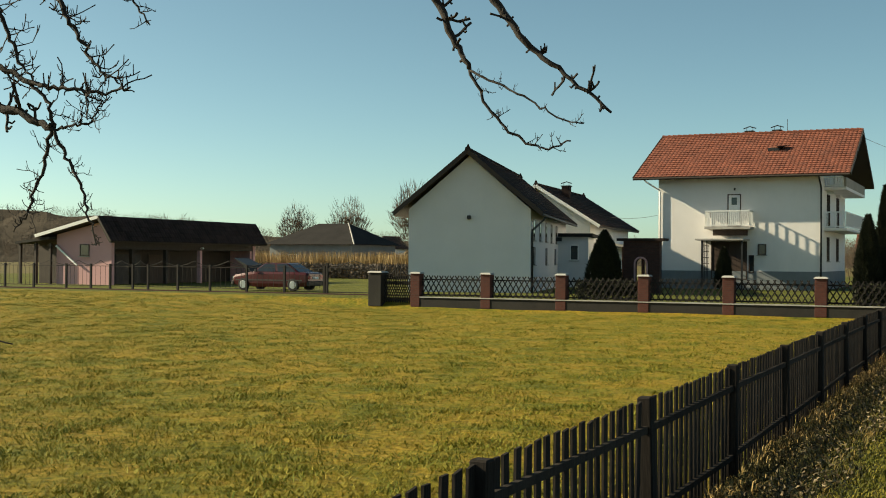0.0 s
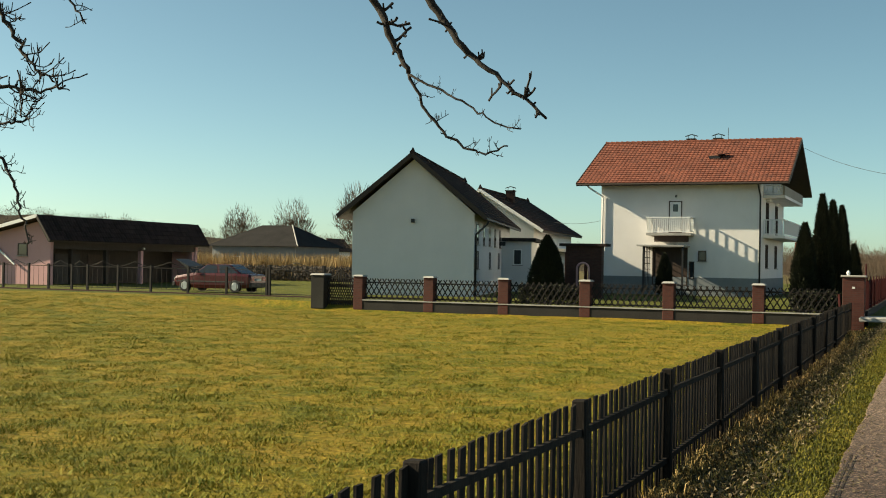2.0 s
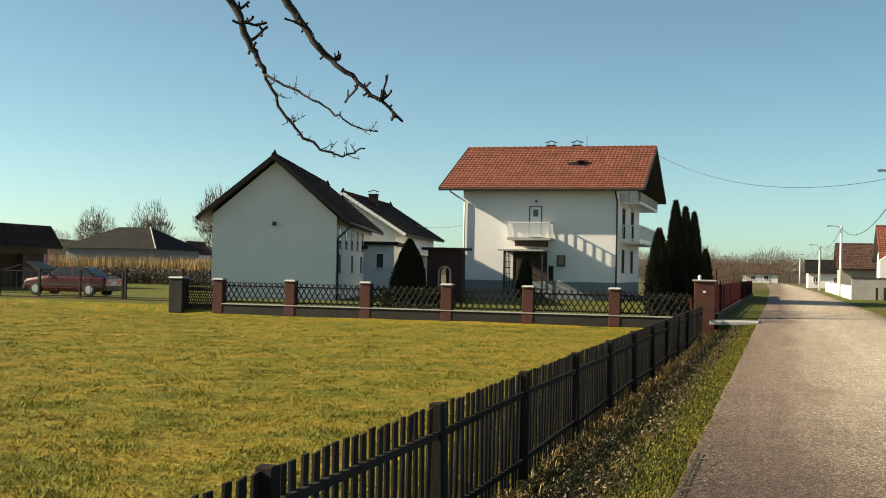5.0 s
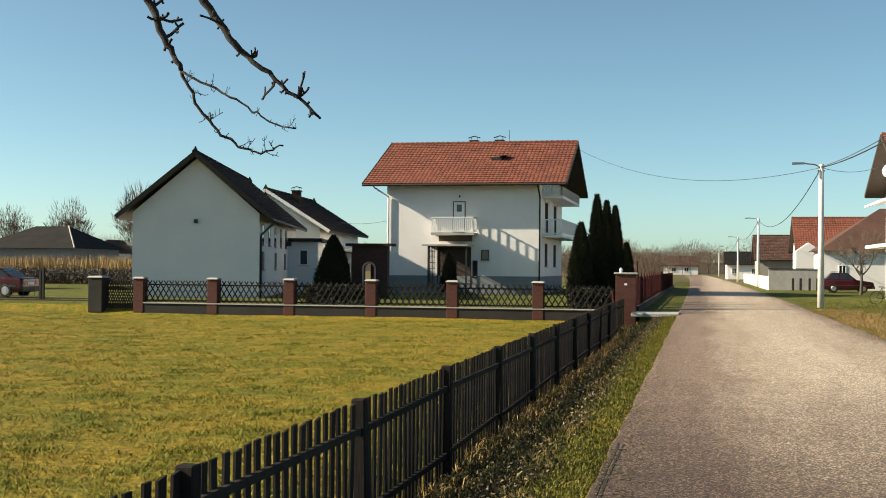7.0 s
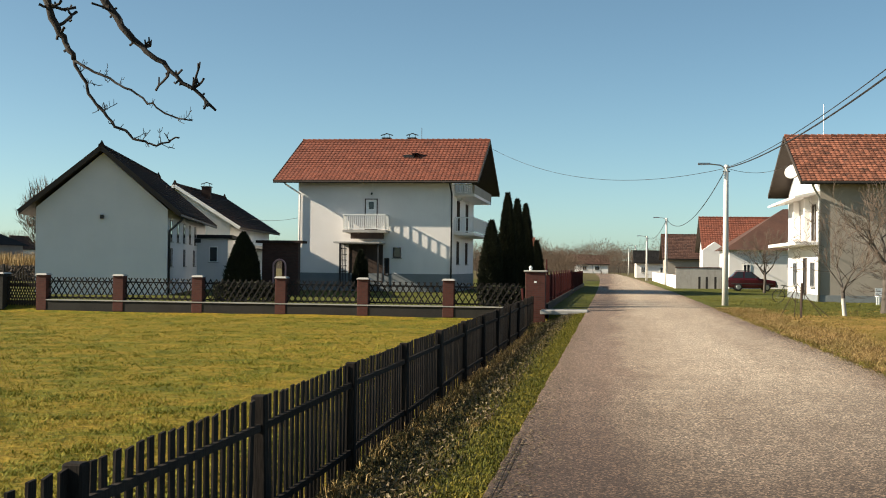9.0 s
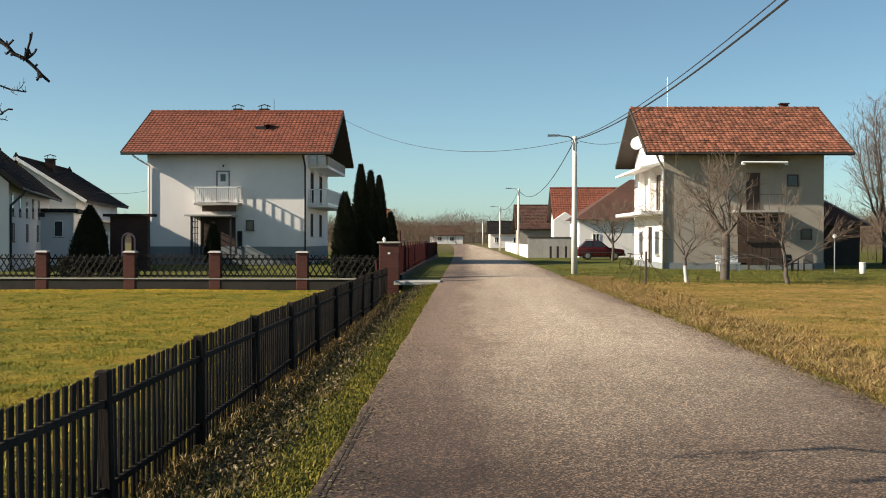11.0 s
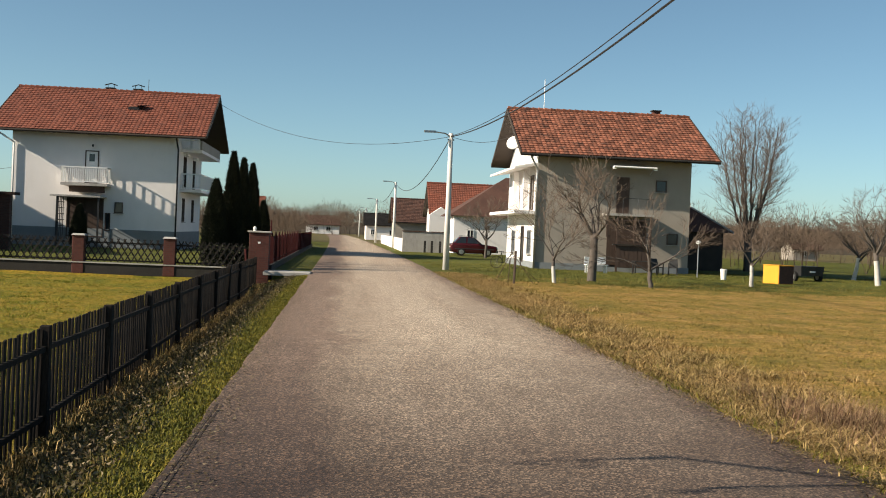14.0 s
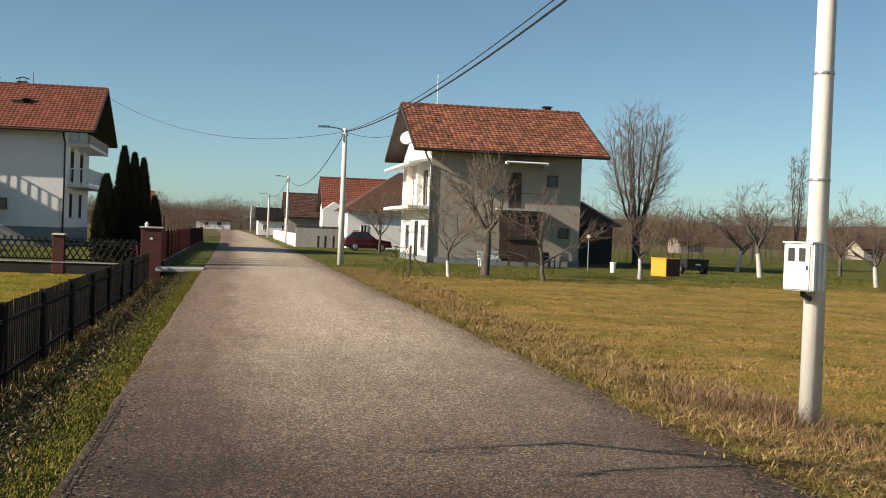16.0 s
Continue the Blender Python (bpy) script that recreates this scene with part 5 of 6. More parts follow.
bare_tree((27.4, 58.5, -0.05), 14, 1.7, 0.13, 1.5, 4, 1.3, 6, 1.1, -0.01, 0.58, "gnarled leafless fruit tree with a whitewashed trunk", group=orchard, least=0.007)
bare_tree((30.4, 68.0, -0.05), 15, 1.5, 0.11, 1.2, 4, 1.35, 5, 0.9, 0.0, 0.55, "leafless fruit tree with a whitewashed trunk", group=orchard, least=0.008)
bare_tree((29.0, 50.0, -0.05), 18, 1.2, 0.10, 1.3, 4, 1.0, 5, 0.9, 0.0, 0.5, "leafless fruit tree with a whitewashed trunk", group=orchard, least=0.007)
bare_tree((36.0, 66.0, -0.05), 19, 1.4, 0.11, 1.5, 4, 0.0, 5, 0.9, 0.0, 0.55, "leafless fruit tree on the meadow", group=orchard, least=0.008)


def tall_tree(at, seed, tall, wide, fork, r, stems, label):
    """A tall broadleaf without leaves: ascending stems that fill an egg-shaped crown, with side branches and twigs."""
    rng = random.Random(seed)
    t = thing("tree", label, "tree", at)
    part("trunk", Geo().tube([(0, 0, -0.2), (0.03, 0, 0.3), (0.0, 0.05, fork)], [r * 1.4, r * 1.1, r], 10), BARK, t, smooth=True)
    thick, thin = Geo(), Geo()

    def twig(p, d, length, rad, depth):
        pts, q = [p.copy()], p.copy()
        for _ in range(3):
            d = (d + Vector((rng.gauss(0, 0.14), rng.gauss(0, 0.14), rng.gauss(0.08, 0.1)))).normalized()
            q = q + d * length / 3
            pts.append(q.copy())
        (thick if rad > 0.02 else thin).tube(pts, [rad, rad * 0.8, rad * 0.65, max(0.004, rad * 0.45)], 4 if rad > 0.02 else 3, cap=False)
        if depth:
            for _ in range(3):
                i = rng.choice((1, 2, 2, 3))
                side = Vector((rng.gauss(0, 1), rng.gauss(0, 1), rng.gauss(0.35, 0.5))).normalized()
                twig(pts[i], (d + side * 0.75).normalized(), length * rng.uniform(0.45, 0.7), max(0.006, rad * 0.55), depth - 1)

    for k in range(stems):
        a = 2 * math.pi * (k + rng.uniform(-0.3, 0.3)) / stems
        reach = wide * (rng.uniform(0.1, 0.35) if k % 3 == 0 else rng.uniform(0.4, 0.75))
        top = tall * (1.0 - 0.33 * (reach / wide) ** 2.5) * rng.uniform(0.94, 1.0)
        a0, a2 = Vector((0, 0, fork - rng.uniform(0, 0.25) * fork)), Vector((reach * math.cos(a), reach * math.sin(a), top))
        a1 = Vector((a2.x * 0.75, a2.y * 0.75, fork + (top - fork) * 0.36))
        n, line = 12, []
        for i in range(n + 1):
            u = i / n
            q = a0 * (1 - u) ** 2 + a1 * 2 * u * (1 - u) + a2 * u * u
            line.append(q + Vector((rng.gauss(0, 0.05), rng.gauss(0, 0.05), 0)) * (1 if 0 < i else 0))
        rr = r * rng.uniform(0.28, 0.42)
        thick.tube(line, [rr * (1 - 0.9 * (i / n) ** 0.8) + 0.006 for i in range(n + 1)], 6, cap=False)
        for i in range(4, n + 1):
            d = (line[i] - line[i - 1]).normalized()
            for _ in range(4 if i > 6 else 2):
                side = Vector((rng.gauss(0, 1), rng.gauss(0, 1), 0)).normalized()
                out = Vector((line[i].x, line[i].y, 0))
                side = (side + (out.normalized() * 0.5 if out.length > 0.3 else Vector())).normalized()
                twig(line[i].lerp(line[i - 1], rng.random()), (d * 0.6 + side).normalized(), wide * rng.uniform(0.3, 0.55) * (1.15 - 0.6 * i / n), max(0.011, rr * 0.3 * (1 - 0.6 * i / n)), 2)
    part("crown_wood", thick, BARK, t, smooth=True)
    part("crown", thin, TWIG, t)
    return t


tall_tree((27.5, 78.0, -0.05), 37, 10.7, 3.5, 2.3, 0.24, 17, "tall round-crowned leafless tree behind the grey house")
tall_tree((23.6, 86.0, -0.05), 25, 10.0, 2.9, 2.0, 0.2, 11, "slender tall leafless tree behind the grey house")
tall_tree((41.2, 82.0, -0.05), 29, 8.8, 1.5, 2.0, 0.15, 7, "slim pale leafless tree beyond the orchard")


# ---- overhanging branches of the near tree ----
def near_tree():
    t = thing("tree", "old leafless fruit tree with dark drooping branches", "tree", (-6.3, 6.25, -0.5))
    o = Vector((-6.3, 6.25, -0.5))
    rng = random.Random(77)
    part("trunk", Geo().tube([(0, 0, -0.1), (0.0, 0, 0.5), (0.12, 0.0, 1.4), (0.25, 0.05, 2.6)], [0.21, 0.15, 0.13, 0.11], 10), BARK, t, smooth=True)

    def limb(points, r0, r1, spurs, size):
        r0, r1 = r0 * 0.95, r1 * 1.0
        pts = [Vector(p) - o for p in points]
        fine = []
        for i in range(len(pts) - 1):
            for s in range(6):
                q = pts[i].lerp(pts[i + 1], s / 6)
                fine.append(q + Vector((rng.gauss(0, 1), rng.gauss(0, 1), rng.gauss(0, 1))) * 0.007)
        fine.append(pts[-1])
        g = Geo().tube(fine, [(r0 + (r1 - r0) * i / (len(fine) - 1)) * rng.uniform(0.93, 1.12) for i in range(len(fine))], 7)
        ob = part("limb", g, BARK_DARK, t, smooth=True)
        sp = Geo()
        for _ in range(spurs):
            i = rng.randrange(2, len(fine) - 1)
            d = (fine[i] - fine[i - 1]).normalized()
            side = Vector((rng.gauss(0, 1), rng.gauss(0, 0.7), rng.gauss(0.3, 1)))
            side = (side - d * side.dot(d)).normalized()
            n, L = 4, size * rng.choice((0.35, 0.5, 0.8, 1.4, 2.2))
            q, dd, chain = fine[i].copy(), (side + d * 0.4).normalized(), [fine[i].copy()]
            for _ in range(n):
                dd = (dd + Vector((rng.gauss(0, 0.25), rng.gauss(0, 0.25), rng.gauss(0.12, 0.25)))).normalized()
                q = q + dd * L / n
                chain.append(q.copy())
            rr = max(0.0022, (r0 + r1) * 0.16)
            sp.tube(chain, [rr * 1.3, rr, rr * 0.9, rr * 0.8, rr * 0.95], 5)
            if L > size:
                for _ in range(3):
                    k = rng.randrange(1, 4)
                    e = Vector((rng.gauss(0, 1), rng.gauss(0, 1), rng.gauss(0.3, 1))).normalized() * size * 0.5
                    sp.tube([chain[k], chain[k] + e * 0.6, chain[k] + e + Vector((0, 0, 0.02))], [rr * 0.8, rr * 0.7, rr * 0.6], 4)
        part("spur", sp, BARK_DARK, ob, kind="stuff")

    # the two long branches that hang over the field
    limb([(-6.05, 6.3, 2.0), (-6.3, 5.0, 4.2), (-6.0, 4.2, 5.6), (-5.2, 4.8, 6.3), (-4.5, 7.0, 5.6), (-3.68, 9.5, 3.60), (-3.50, 9.5, 3.25), (-3.40, 9.5, 3.07)], 0.06, 0.017, 26, 0.09)
    limb([(-3.40, 9.5, 3.07), (-3.28, 9.5, 2.83), (-3.12, 9.5, 2.64), (-2.93, 9.52, 2.50), (-2.80, 9.52, 2.475), (-2.63, 9.5, 2.525)], 0.013, 0.006, 22, 0.05)
    limb([(-3.40, 9.5, 3.07), (-3.15, 9.45, 2.94), (-2.90, 9.4, 2.81), (-2.66, 9.4, 2.665), (-2.50, 9.4, 2.63)], 0.010, 0.0045, 22, 0.045)
    limb([(-6.0, 4.2, 5.6), (-4.3, 5.6, 5.9), (-3.3, 8.5, 4.1), (-2.83, 8.6, 3.34), (-2.62, 8.6, 3.05), (-2.36, 8.6, 2.84), (-2.06, 8.6, 2.59)], 0.045, 0.008, 40, 0.07)
    limb([(-6.09, 6.30, 0.92), (-5.37, 6.36, 1.13), (-4.89, 6.39, 1.27), (-4.64, 6.42, 1.24)], 0.0120, 0.0036, 8, 0.048)
    # the crooked branches nearer the trunk, scaled towards the camera to fit its view
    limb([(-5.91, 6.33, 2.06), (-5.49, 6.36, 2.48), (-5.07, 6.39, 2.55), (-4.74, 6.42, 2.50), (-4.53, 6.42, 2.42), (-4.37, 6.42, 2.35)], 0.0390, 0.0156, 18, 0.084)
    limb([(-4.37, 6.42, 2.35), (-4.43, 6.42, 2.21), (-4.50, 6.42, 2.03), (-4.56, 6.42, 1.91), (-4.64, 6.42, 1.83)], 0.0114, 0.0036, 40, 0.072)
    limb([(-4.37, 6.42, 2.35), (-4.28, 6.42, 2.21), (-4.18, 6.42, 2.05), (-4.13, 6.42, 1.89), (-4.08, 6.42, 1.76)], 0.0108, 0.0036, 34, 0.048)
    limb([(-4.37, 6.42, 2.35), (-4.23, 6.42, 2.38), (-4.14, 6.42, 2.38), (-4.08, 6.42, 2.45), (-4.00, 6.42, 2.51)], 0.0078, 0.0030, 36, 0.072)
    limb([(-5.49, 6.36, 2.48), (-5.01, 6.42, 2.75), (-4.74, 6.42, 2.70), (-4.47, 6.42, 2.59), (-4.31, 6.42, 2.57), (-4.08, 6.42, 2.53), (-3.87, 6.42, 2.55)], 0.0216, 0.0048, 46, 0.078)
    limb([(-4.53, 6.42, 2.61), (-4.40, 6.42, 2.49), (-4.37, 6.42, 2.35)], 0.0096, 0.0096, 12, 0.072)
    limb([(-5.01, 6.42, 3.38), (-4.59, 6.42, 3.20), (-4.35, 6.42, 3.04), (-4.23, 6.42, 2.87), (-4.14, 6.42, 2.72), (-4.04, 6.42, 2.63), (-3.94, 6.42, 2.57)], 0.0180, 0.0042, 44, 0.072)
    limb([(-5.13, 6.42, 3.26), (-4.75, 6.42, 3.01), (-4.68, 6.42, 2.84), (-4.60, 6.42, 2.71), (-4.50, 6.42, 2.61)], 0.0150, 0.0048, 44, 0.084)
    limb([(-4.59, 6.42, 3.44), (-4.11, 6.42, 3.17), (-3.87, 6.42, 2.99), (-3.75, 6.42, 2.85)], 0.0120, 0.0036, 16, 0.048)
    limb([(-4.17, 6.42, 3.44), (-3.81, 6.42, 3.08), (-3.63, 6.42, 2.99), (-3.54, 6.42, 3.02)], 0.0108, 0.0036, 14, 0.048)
    return t


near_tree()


# ---- conifers ----
def conifer(at, seed, tall, wide, label, n=900):
    """A slim conifer: a trunk and many small upright sprays."""
    rng = np.random.default_rng(seed)
    c = thing("conifer", label, "tree", at, group="clipped conifers in the garden")
    part("trunk", Geo().tube([(0, 0, -0.1), (0, 0, tall * 0.6)], [0.09, 0.03], 7), BARK, c)
    n = int(n * tall * 2.2)
    u = rng.uniform(0, 1, n) ** 0.85
    env = wide * np.clip(np.minimum((u + 0.02) * 9, 1) * (1 - u**2.1) ** 0.85, 0.02, 1)
    a = rng.uniform(0, 2 * np.pi, n)
    r = env * (0.80 + 0.24 * rng.random(n) + 0.10 * np.sin(5 * a + 9 * u))
    base = np.stack([r * np.cos(a), r * np.sin(a), u * tall], 1)
    out = np.stack([np.cos(a), np.sin(a), np.full(n, 1.5)], 1) + rng.normal(0, 0.45, (n, 3))
    out /= np.linalg.norm(out, axis=1)[:, None]
    L = rng.uniform(0.09, 0.2, n)[:, None]
    t = np.cross(out, rng.normal(0, 1, (n, 3)))
    t /= np.linalg.norm(t, axis=1)[:, None]
    w = t * rng.uniform(0.025, 0.05, n)[:, None]
    tri = np.concatenate([np.stack([base - w - out * L * 0.4, base + w - out * L * 0.4, base + out * L], 1), np.stack([base - np.cross(out, t) * 0.035, base + np.cross(out, t) * 0.035, base + out * L * 0.8], 1)])
    ob = part("crown", tri_mesh("crown", tri, CONIFER), CONIFER, c)
    core = Geo().lathe([(0.3 * wide, 0.05)] + [(0.8 * wide * min(1, (k / 9 + 0.02) * 9) * (1 - (k / 9) ** 2.1) ** 0.85 + 0.01, tall * k / 9) for k in range(1, 10)], 10)
    part("inner_crown", core, CONIFER, c)
    return c


conifer((-4.62, 50.4, 0), 1, 3.5, 0.52, "dark green columnar conifer, shorter than its neighbours")
conifer((-4.05, 51.4, 0), 2, 4.7, 0.43, "tall dark green columnar conifer")
conifer((-3.86, 54.2, 0), 3, 4.6, 0.41, "tall dark green columnar conifer")
conifer((-3.72, 57.6, 0), 4, 4.55, 0.42, "tall dark green columnar conifer")
conifer((-3.4, 61.0, 0), 7, 2.9, 0.42, "dark green columnar conifer at the row's end")
conifer((-18.35, 60.0, 0), 5, 3.2, 0.95, "broad dark green cone-shaped conifer beside the outbuilding")
conifer((-14.85, 72.3, 0), 6, 2.5, 0.5, "small clipped green conifer before the porch")


# ---- grasses ----
def ground_z(x, y):
    return np.array([height(float(a), float(b)) for a, b in zip(x, y)])


def scatter(name, label, mat, seed, n, place, hs, ws, lean=0.5, category="grass", bent=True):
    rng = np.random.default_rng(seed)
    x, y = place(rng, n)
    hgt = rng.uniform(*hs, len(x)) * (0.6 + 0.8 * rng.random(len(x)) ** 2)
    wid = rng.uniform(*ws, len(x))
    z = ground_z(x, y) - 0.01
    me = bent_blades(name, rng, x, y, z, hgt, wid, lean, mat) if bent else tri_mesh(name, blades(rng, x, y, z, hgt, wid, lean), mat)
    return tagged(new(name, me), label, category, kind="stuff")


def lawn_place(rng, n):
    y = 6 + 41 * rng.random(n) ** 1.5
    x = -2.8 - rng.random(n) * (0.98 * y + 5)
    return x, y


def clumped(place, m, spread):
    """Blades in clumps: m of them round each drawn spot."""
    def draw(rng, n):
        cx, cy = place(rng, n // m)
        s = spread * (0.5 + rng.random(len(cx)))
        x = np.repeat(cx, m) + rng.normal(0, 1, len(cx) * m) * np.repeat(s, m)
        y = np.repeat(cy, m) + rng.normal(0, 1, len(cx) * m) * np.repeat(s, m)
        return x, y
    return draw


def in_field(place):
    def draw(rng, n):
        x, y = place(rng, n)
        k = (x < -2.75) & (y < 47.7)
        return x[k], y[k]
    return draw


scatter("lawn_grass", "short yellow-green winter lawn grass", BLADE_LAWN, 1, 480000, in_field(clumped(lawn_place, 14, 0.06)), (0.024, 0.062), (0.010, 0.021), 1.0, bent=False)
scatter("grass_tufts", "lush green grass tufts in the lawn", BLADE_LUSH, 2, 90000, in_field(clumped(lawn_place, 120, 0.2)), (0.03, 0.075), (0.010, 0.020), 1.3)


def right_verge(rng, n):
    y = 7 + 46 * rng.random(n) ** 1.4
    return ROAD_R + 0.06 + np.abs(rng.normal(0.35, 0.7, n)), y


def meadow_place(rng, n):
    y = 8 + 44 * rng.random(n) ** 1.3
    return ROAD_R + 0.6 + rng.random(n) * (0.5 * y + 2), y


MEADOW_BLADES = blade_mat("meadow_blades", (0.12, 0.10, 0.02), (0.26, 0.18, 0.045), (0.44, 0.29, 0.11), (0.05, 0.075, 0.01))
scatter("dry_verge_grass", "dry straw-coloured grass clumps along the road", BLADE_DRY, 3, 120000, clumped(right_verge, 80, 0.11), (0.045, 0.14), (0.007, 0.014), 2.2)
scatter("verge_green", "green grass among the dry stalks", BLADE_LUSH, 4, 34000, clumped(lambda r, n: (ROAD_R - 0.03 + np.abs(r.normal(0, 0.35, n)), 7 + 46 * r.random(n) ** 1.4), 20, 0.09), (0.03, 0.09), (0.008, 0.016), 1.4)
scatter("meadow_grass", "short olive meadow grass with straw tones", MEADOW_BLADES, 5, 260000, clumped(meadow_place, 14, 0.1), (0.015, 0.055), (0.010, 0.022), 0.9, bent=False)
scatter("dry_stalks", "brown dry weed clumps beside the utility pole", BLADE_WEED, 6, 3400, clumped(lambda r, n: (5.7 + r.normal(0, 0.3, n), 12.7 + r.normal(0, 0.8, n)), 34, 0.12), (0.1, 0.34), (0.004, 0.008), 1.5)
scatter("verge_mat", "tangled straw and green grass at the road edge", BLADE_DRY, 26, 26000, clumped(lambda r, n: (ROAD_R + 0.1 + np.abs(r.normal(0, 0.5, n)), 7.5 + 11 * r.random(n)), 40, 0.12), (0.025, 0.08), (0.006, 0.011), 4.0)


scatter("orchard_grass", "short green grass under the fruit trees", blade_mat("orchard_blades", (0.05, 0.065, 0.012), (0.10, 0.105, 0.02), (0.20, 0.17, 0.045)), 15, 60000, clumped(lambda r, n: (ROAD_R + 0.5 + 34 * r.random(n), 44.5 + 26 * r.random(n)), 12, 0.2), (0.03, 0.09), (0.02, 0.04), 0.9, bent=False)
scatter("tall_weeds", "thin tall dead weeds standing in the verge", BLADE_DRY, 16, 1300, clumped(lambda r, n: (5.5 + np.abs(r.normal(0, 0.6, n)), 14 + 28 * r.random(n)), 22, 0.14), (0.12, 0.36), (0.004, 0.007), 1.6)


def left_verge(rng, n):
    y = 5 + 41 * rng.random(n) ** 1.5
    return -2.65 + 1.55 * rng.random(n), y


def left_edge(rng, n):
    y = 5 + 41 * rng.random(n) ** 1.5
    return ROAD_L + 0.025 * np.sin(y * 1.7) + 0.02 - np.abs(rng.normal(0, 0.42, n)), y


# these blades carry the fence's shade in their colour
scatter("verge_grass", "rough green grass on the sloping verge, darkened for fence shade", BLADE_VERGE, 7, 60000, clumped(left_verge, 14, 0.08), (0.03, 0.10), (0.008, 0.018), 1.3)
scatter("road_edge_grass", "green grass along the road edge", blade_mat("edge_blades", (0.06, 0.068, 0.008), (0.12, 0.115, 0.012), (0.22, 0.175, 0.028)), 8, 60000, left_edge, (0.02, 0.055), (0.008, 0.016), 1.0)
scatter("fence_weeds", "brown dead weeds along the foot of the picket fence", BLADE_DRY, 9, 9000, clumped(lambda r, n: (-2.45 + r.normal(0, 0.14, n), 5 + 40 * r.random(n) ** 1.3), 14, 0.06), (0.06, 0.2), (0.006, 0.014), 0.8)


def leaf_litter():
    rng = np.random.default_rng(12)
    n = 11000
    x, y = clumped(left_verge, 22, 0.16)(rng, n)
    k = (x < -1.0) & (x > -2.66)
    x, y = x[k], y[k]
    n = len(x)
    z = ground_z(x, y) + rng.uniform(0.02, 0.09, n)
    a = rng.normal(0, 1, (n, 3))
    b = np.cross(a, rng.normal(0, 1, (n, 3)))
    a, b = a / np.linalg.norm(a, axis=1)[:, None] * 0.026, b / np.linalg.norm(b, axis=1)[:, None] * 0.02
    c = np.stack([x, y, z], 1)
    tri = np.concatenate([np.stack([c - a, c + b, c + a], 1)])
    return tagged(new("leaf_litter", tri_mesh("leaf_litter", tri, LEAF_DEAD)), "dry grey-brown leaves lying in the verge", "leaves", kind="stuff")


leaf_litter()


def road_grit():
    """Loose chips and crumbs of dead leaf along both road edges."""
    rng = np.random.default_rng(44)
    n = 9000
    y = 6 + 30 * rng.random(n) ** 1.5
    off = np.abs(rng.normal(0, 0.28, n))
    x = np.where(rng.random(n) < 0.62, ROAD_R - off + 0.03, ROAD_L + off * 0.8)
    c = (x - 2.05) / 2.65
    z = 0.034 - 0.034 * c * c + rng.uniform(0.0, 0.006, n)
    a, b = rng.uniform(0, 2 * np.pi, n), rng.uniform(0.008, 0.024, n)
    p = [np.stack([x + b * np.cos(a + k), y + b * np.sin(a + k), z + rng.uniform(0, 0.008, n)], 1) for k in (0.0, 2.2, 4.0)]
    return tagged(new("road_grit", tri_mesh("road_grit", np.stack(p, 1), LEAF_DEAD)), "brown leaf crumbs and chips along the road edges", "debris", kind="stuff")


road_grit()


# ---- far surroundings ----
def maize_field():
    rng = np.random.default_rng(5)
    n = 26000
    y = 92 + 30 * rng.random(n) ** 1.6
    x = -78 + 40 * rng.random(n)
    tri = blades(rng, x, y, np.zeros(n) - 0.1, rng.uniform(1.7, 2.7, n), rng.uniform(0.05, 0.14, n), 0.18)
    return tagged(new("maize_field", tri_mesh("maize_field", tri, CORN)), "field of dry straw-coloured standing maize", "maize", kind="stuff")


maize_field()


def twig_cloud(rng, centre, wide, tall, n, z0):
    """Many fine twigs that fan out within a rounded, lumpy crown."""
    p = rng.normal(0, 1, (n, 3))
    p = p / np.linalg.norm(p, axis=1)[:, None] * (rng.random(n) ** 0.42)[:, None]
    lump = 1 + 0.16 * np.sin(3 * np.arctan2(p[:, 1], p[:, 0]) + centre[0]) + 0.1 * np.sin(7 * p[:, 2] + centre[1])
    size = np.array([wide, wide, 0.37 * tall]) * 0.86
    b = p * size * lump[:, None] + np.array([centre[0], centre[1], z0 + 0.58 * tall])
    d = b - np.array([centre[0], centre[1], z0 + 0.18 * tall])
    d = d / np.linalg.norm(d, axis=1)[:, None] + rng.normal(0, 0.3, (n, 3))
    L = (0.04 + 0.06 * rng.random(n))[:, None] * tall
    w = np.cross(d, rng.normal(0, 1, (n, 3)))
    w = w / np.linalg.norm(w, axis=1)[:, None] * (0.0034 * tall)
    return np.stack([b - w, b + w, b + d * L], 1)


def far_woods(name, label, seed, spots, mat, per=420):
    rng = np.random.default_rng(seed)
    out = []
    for x, y, wide, tall in spots:
        out.append(twig_cloud(rng, (x, y), wide, tall, per, 0.0))
        t = np.array([x, y, 0.0])
        for k in range(3):
            s = 0.006 * tall
            top = t + np.array([rng.normal(0, 0.1) * tall, rng.normal(0, 0.1) * tall, 0.75 * tall])
            side = np.array([s, 0, 0]) if k else np.array([0, s, 0])
            out.append(np.stack([t - side, t + side, top])[None])
    return tagged(new(name, tri_mesh(name, np.concatenate(out), mat)), label, "trees", kind="stuff")


wr = random.Random(21)
spots = [(wr.uniform(-40, -4), wr.uniform(120, 260), wr.uniform(2, 4), wr.uniform(2.6, 5)) for _ in range(60)]
spots += [(wr.uniform(-26, -5), wr.uniform(88, 125), wr.uniform(1.5, 2.5), wr.uniform(2.2, 3.4)) for _ in range(30)]
spots += [(wr.uniform(-15, -4.2), wr.uniform(112, 165), wr.uniform(1.6, 2.8), wr.uniform(3.4, 5.3)) for _ in range(34)]
spots += [(wr.uniform(-20, 14), wr.uniform(270, 380), wr.uniform(4, 7), wr.uniform(6, 10.5)) for _ in range(26)]
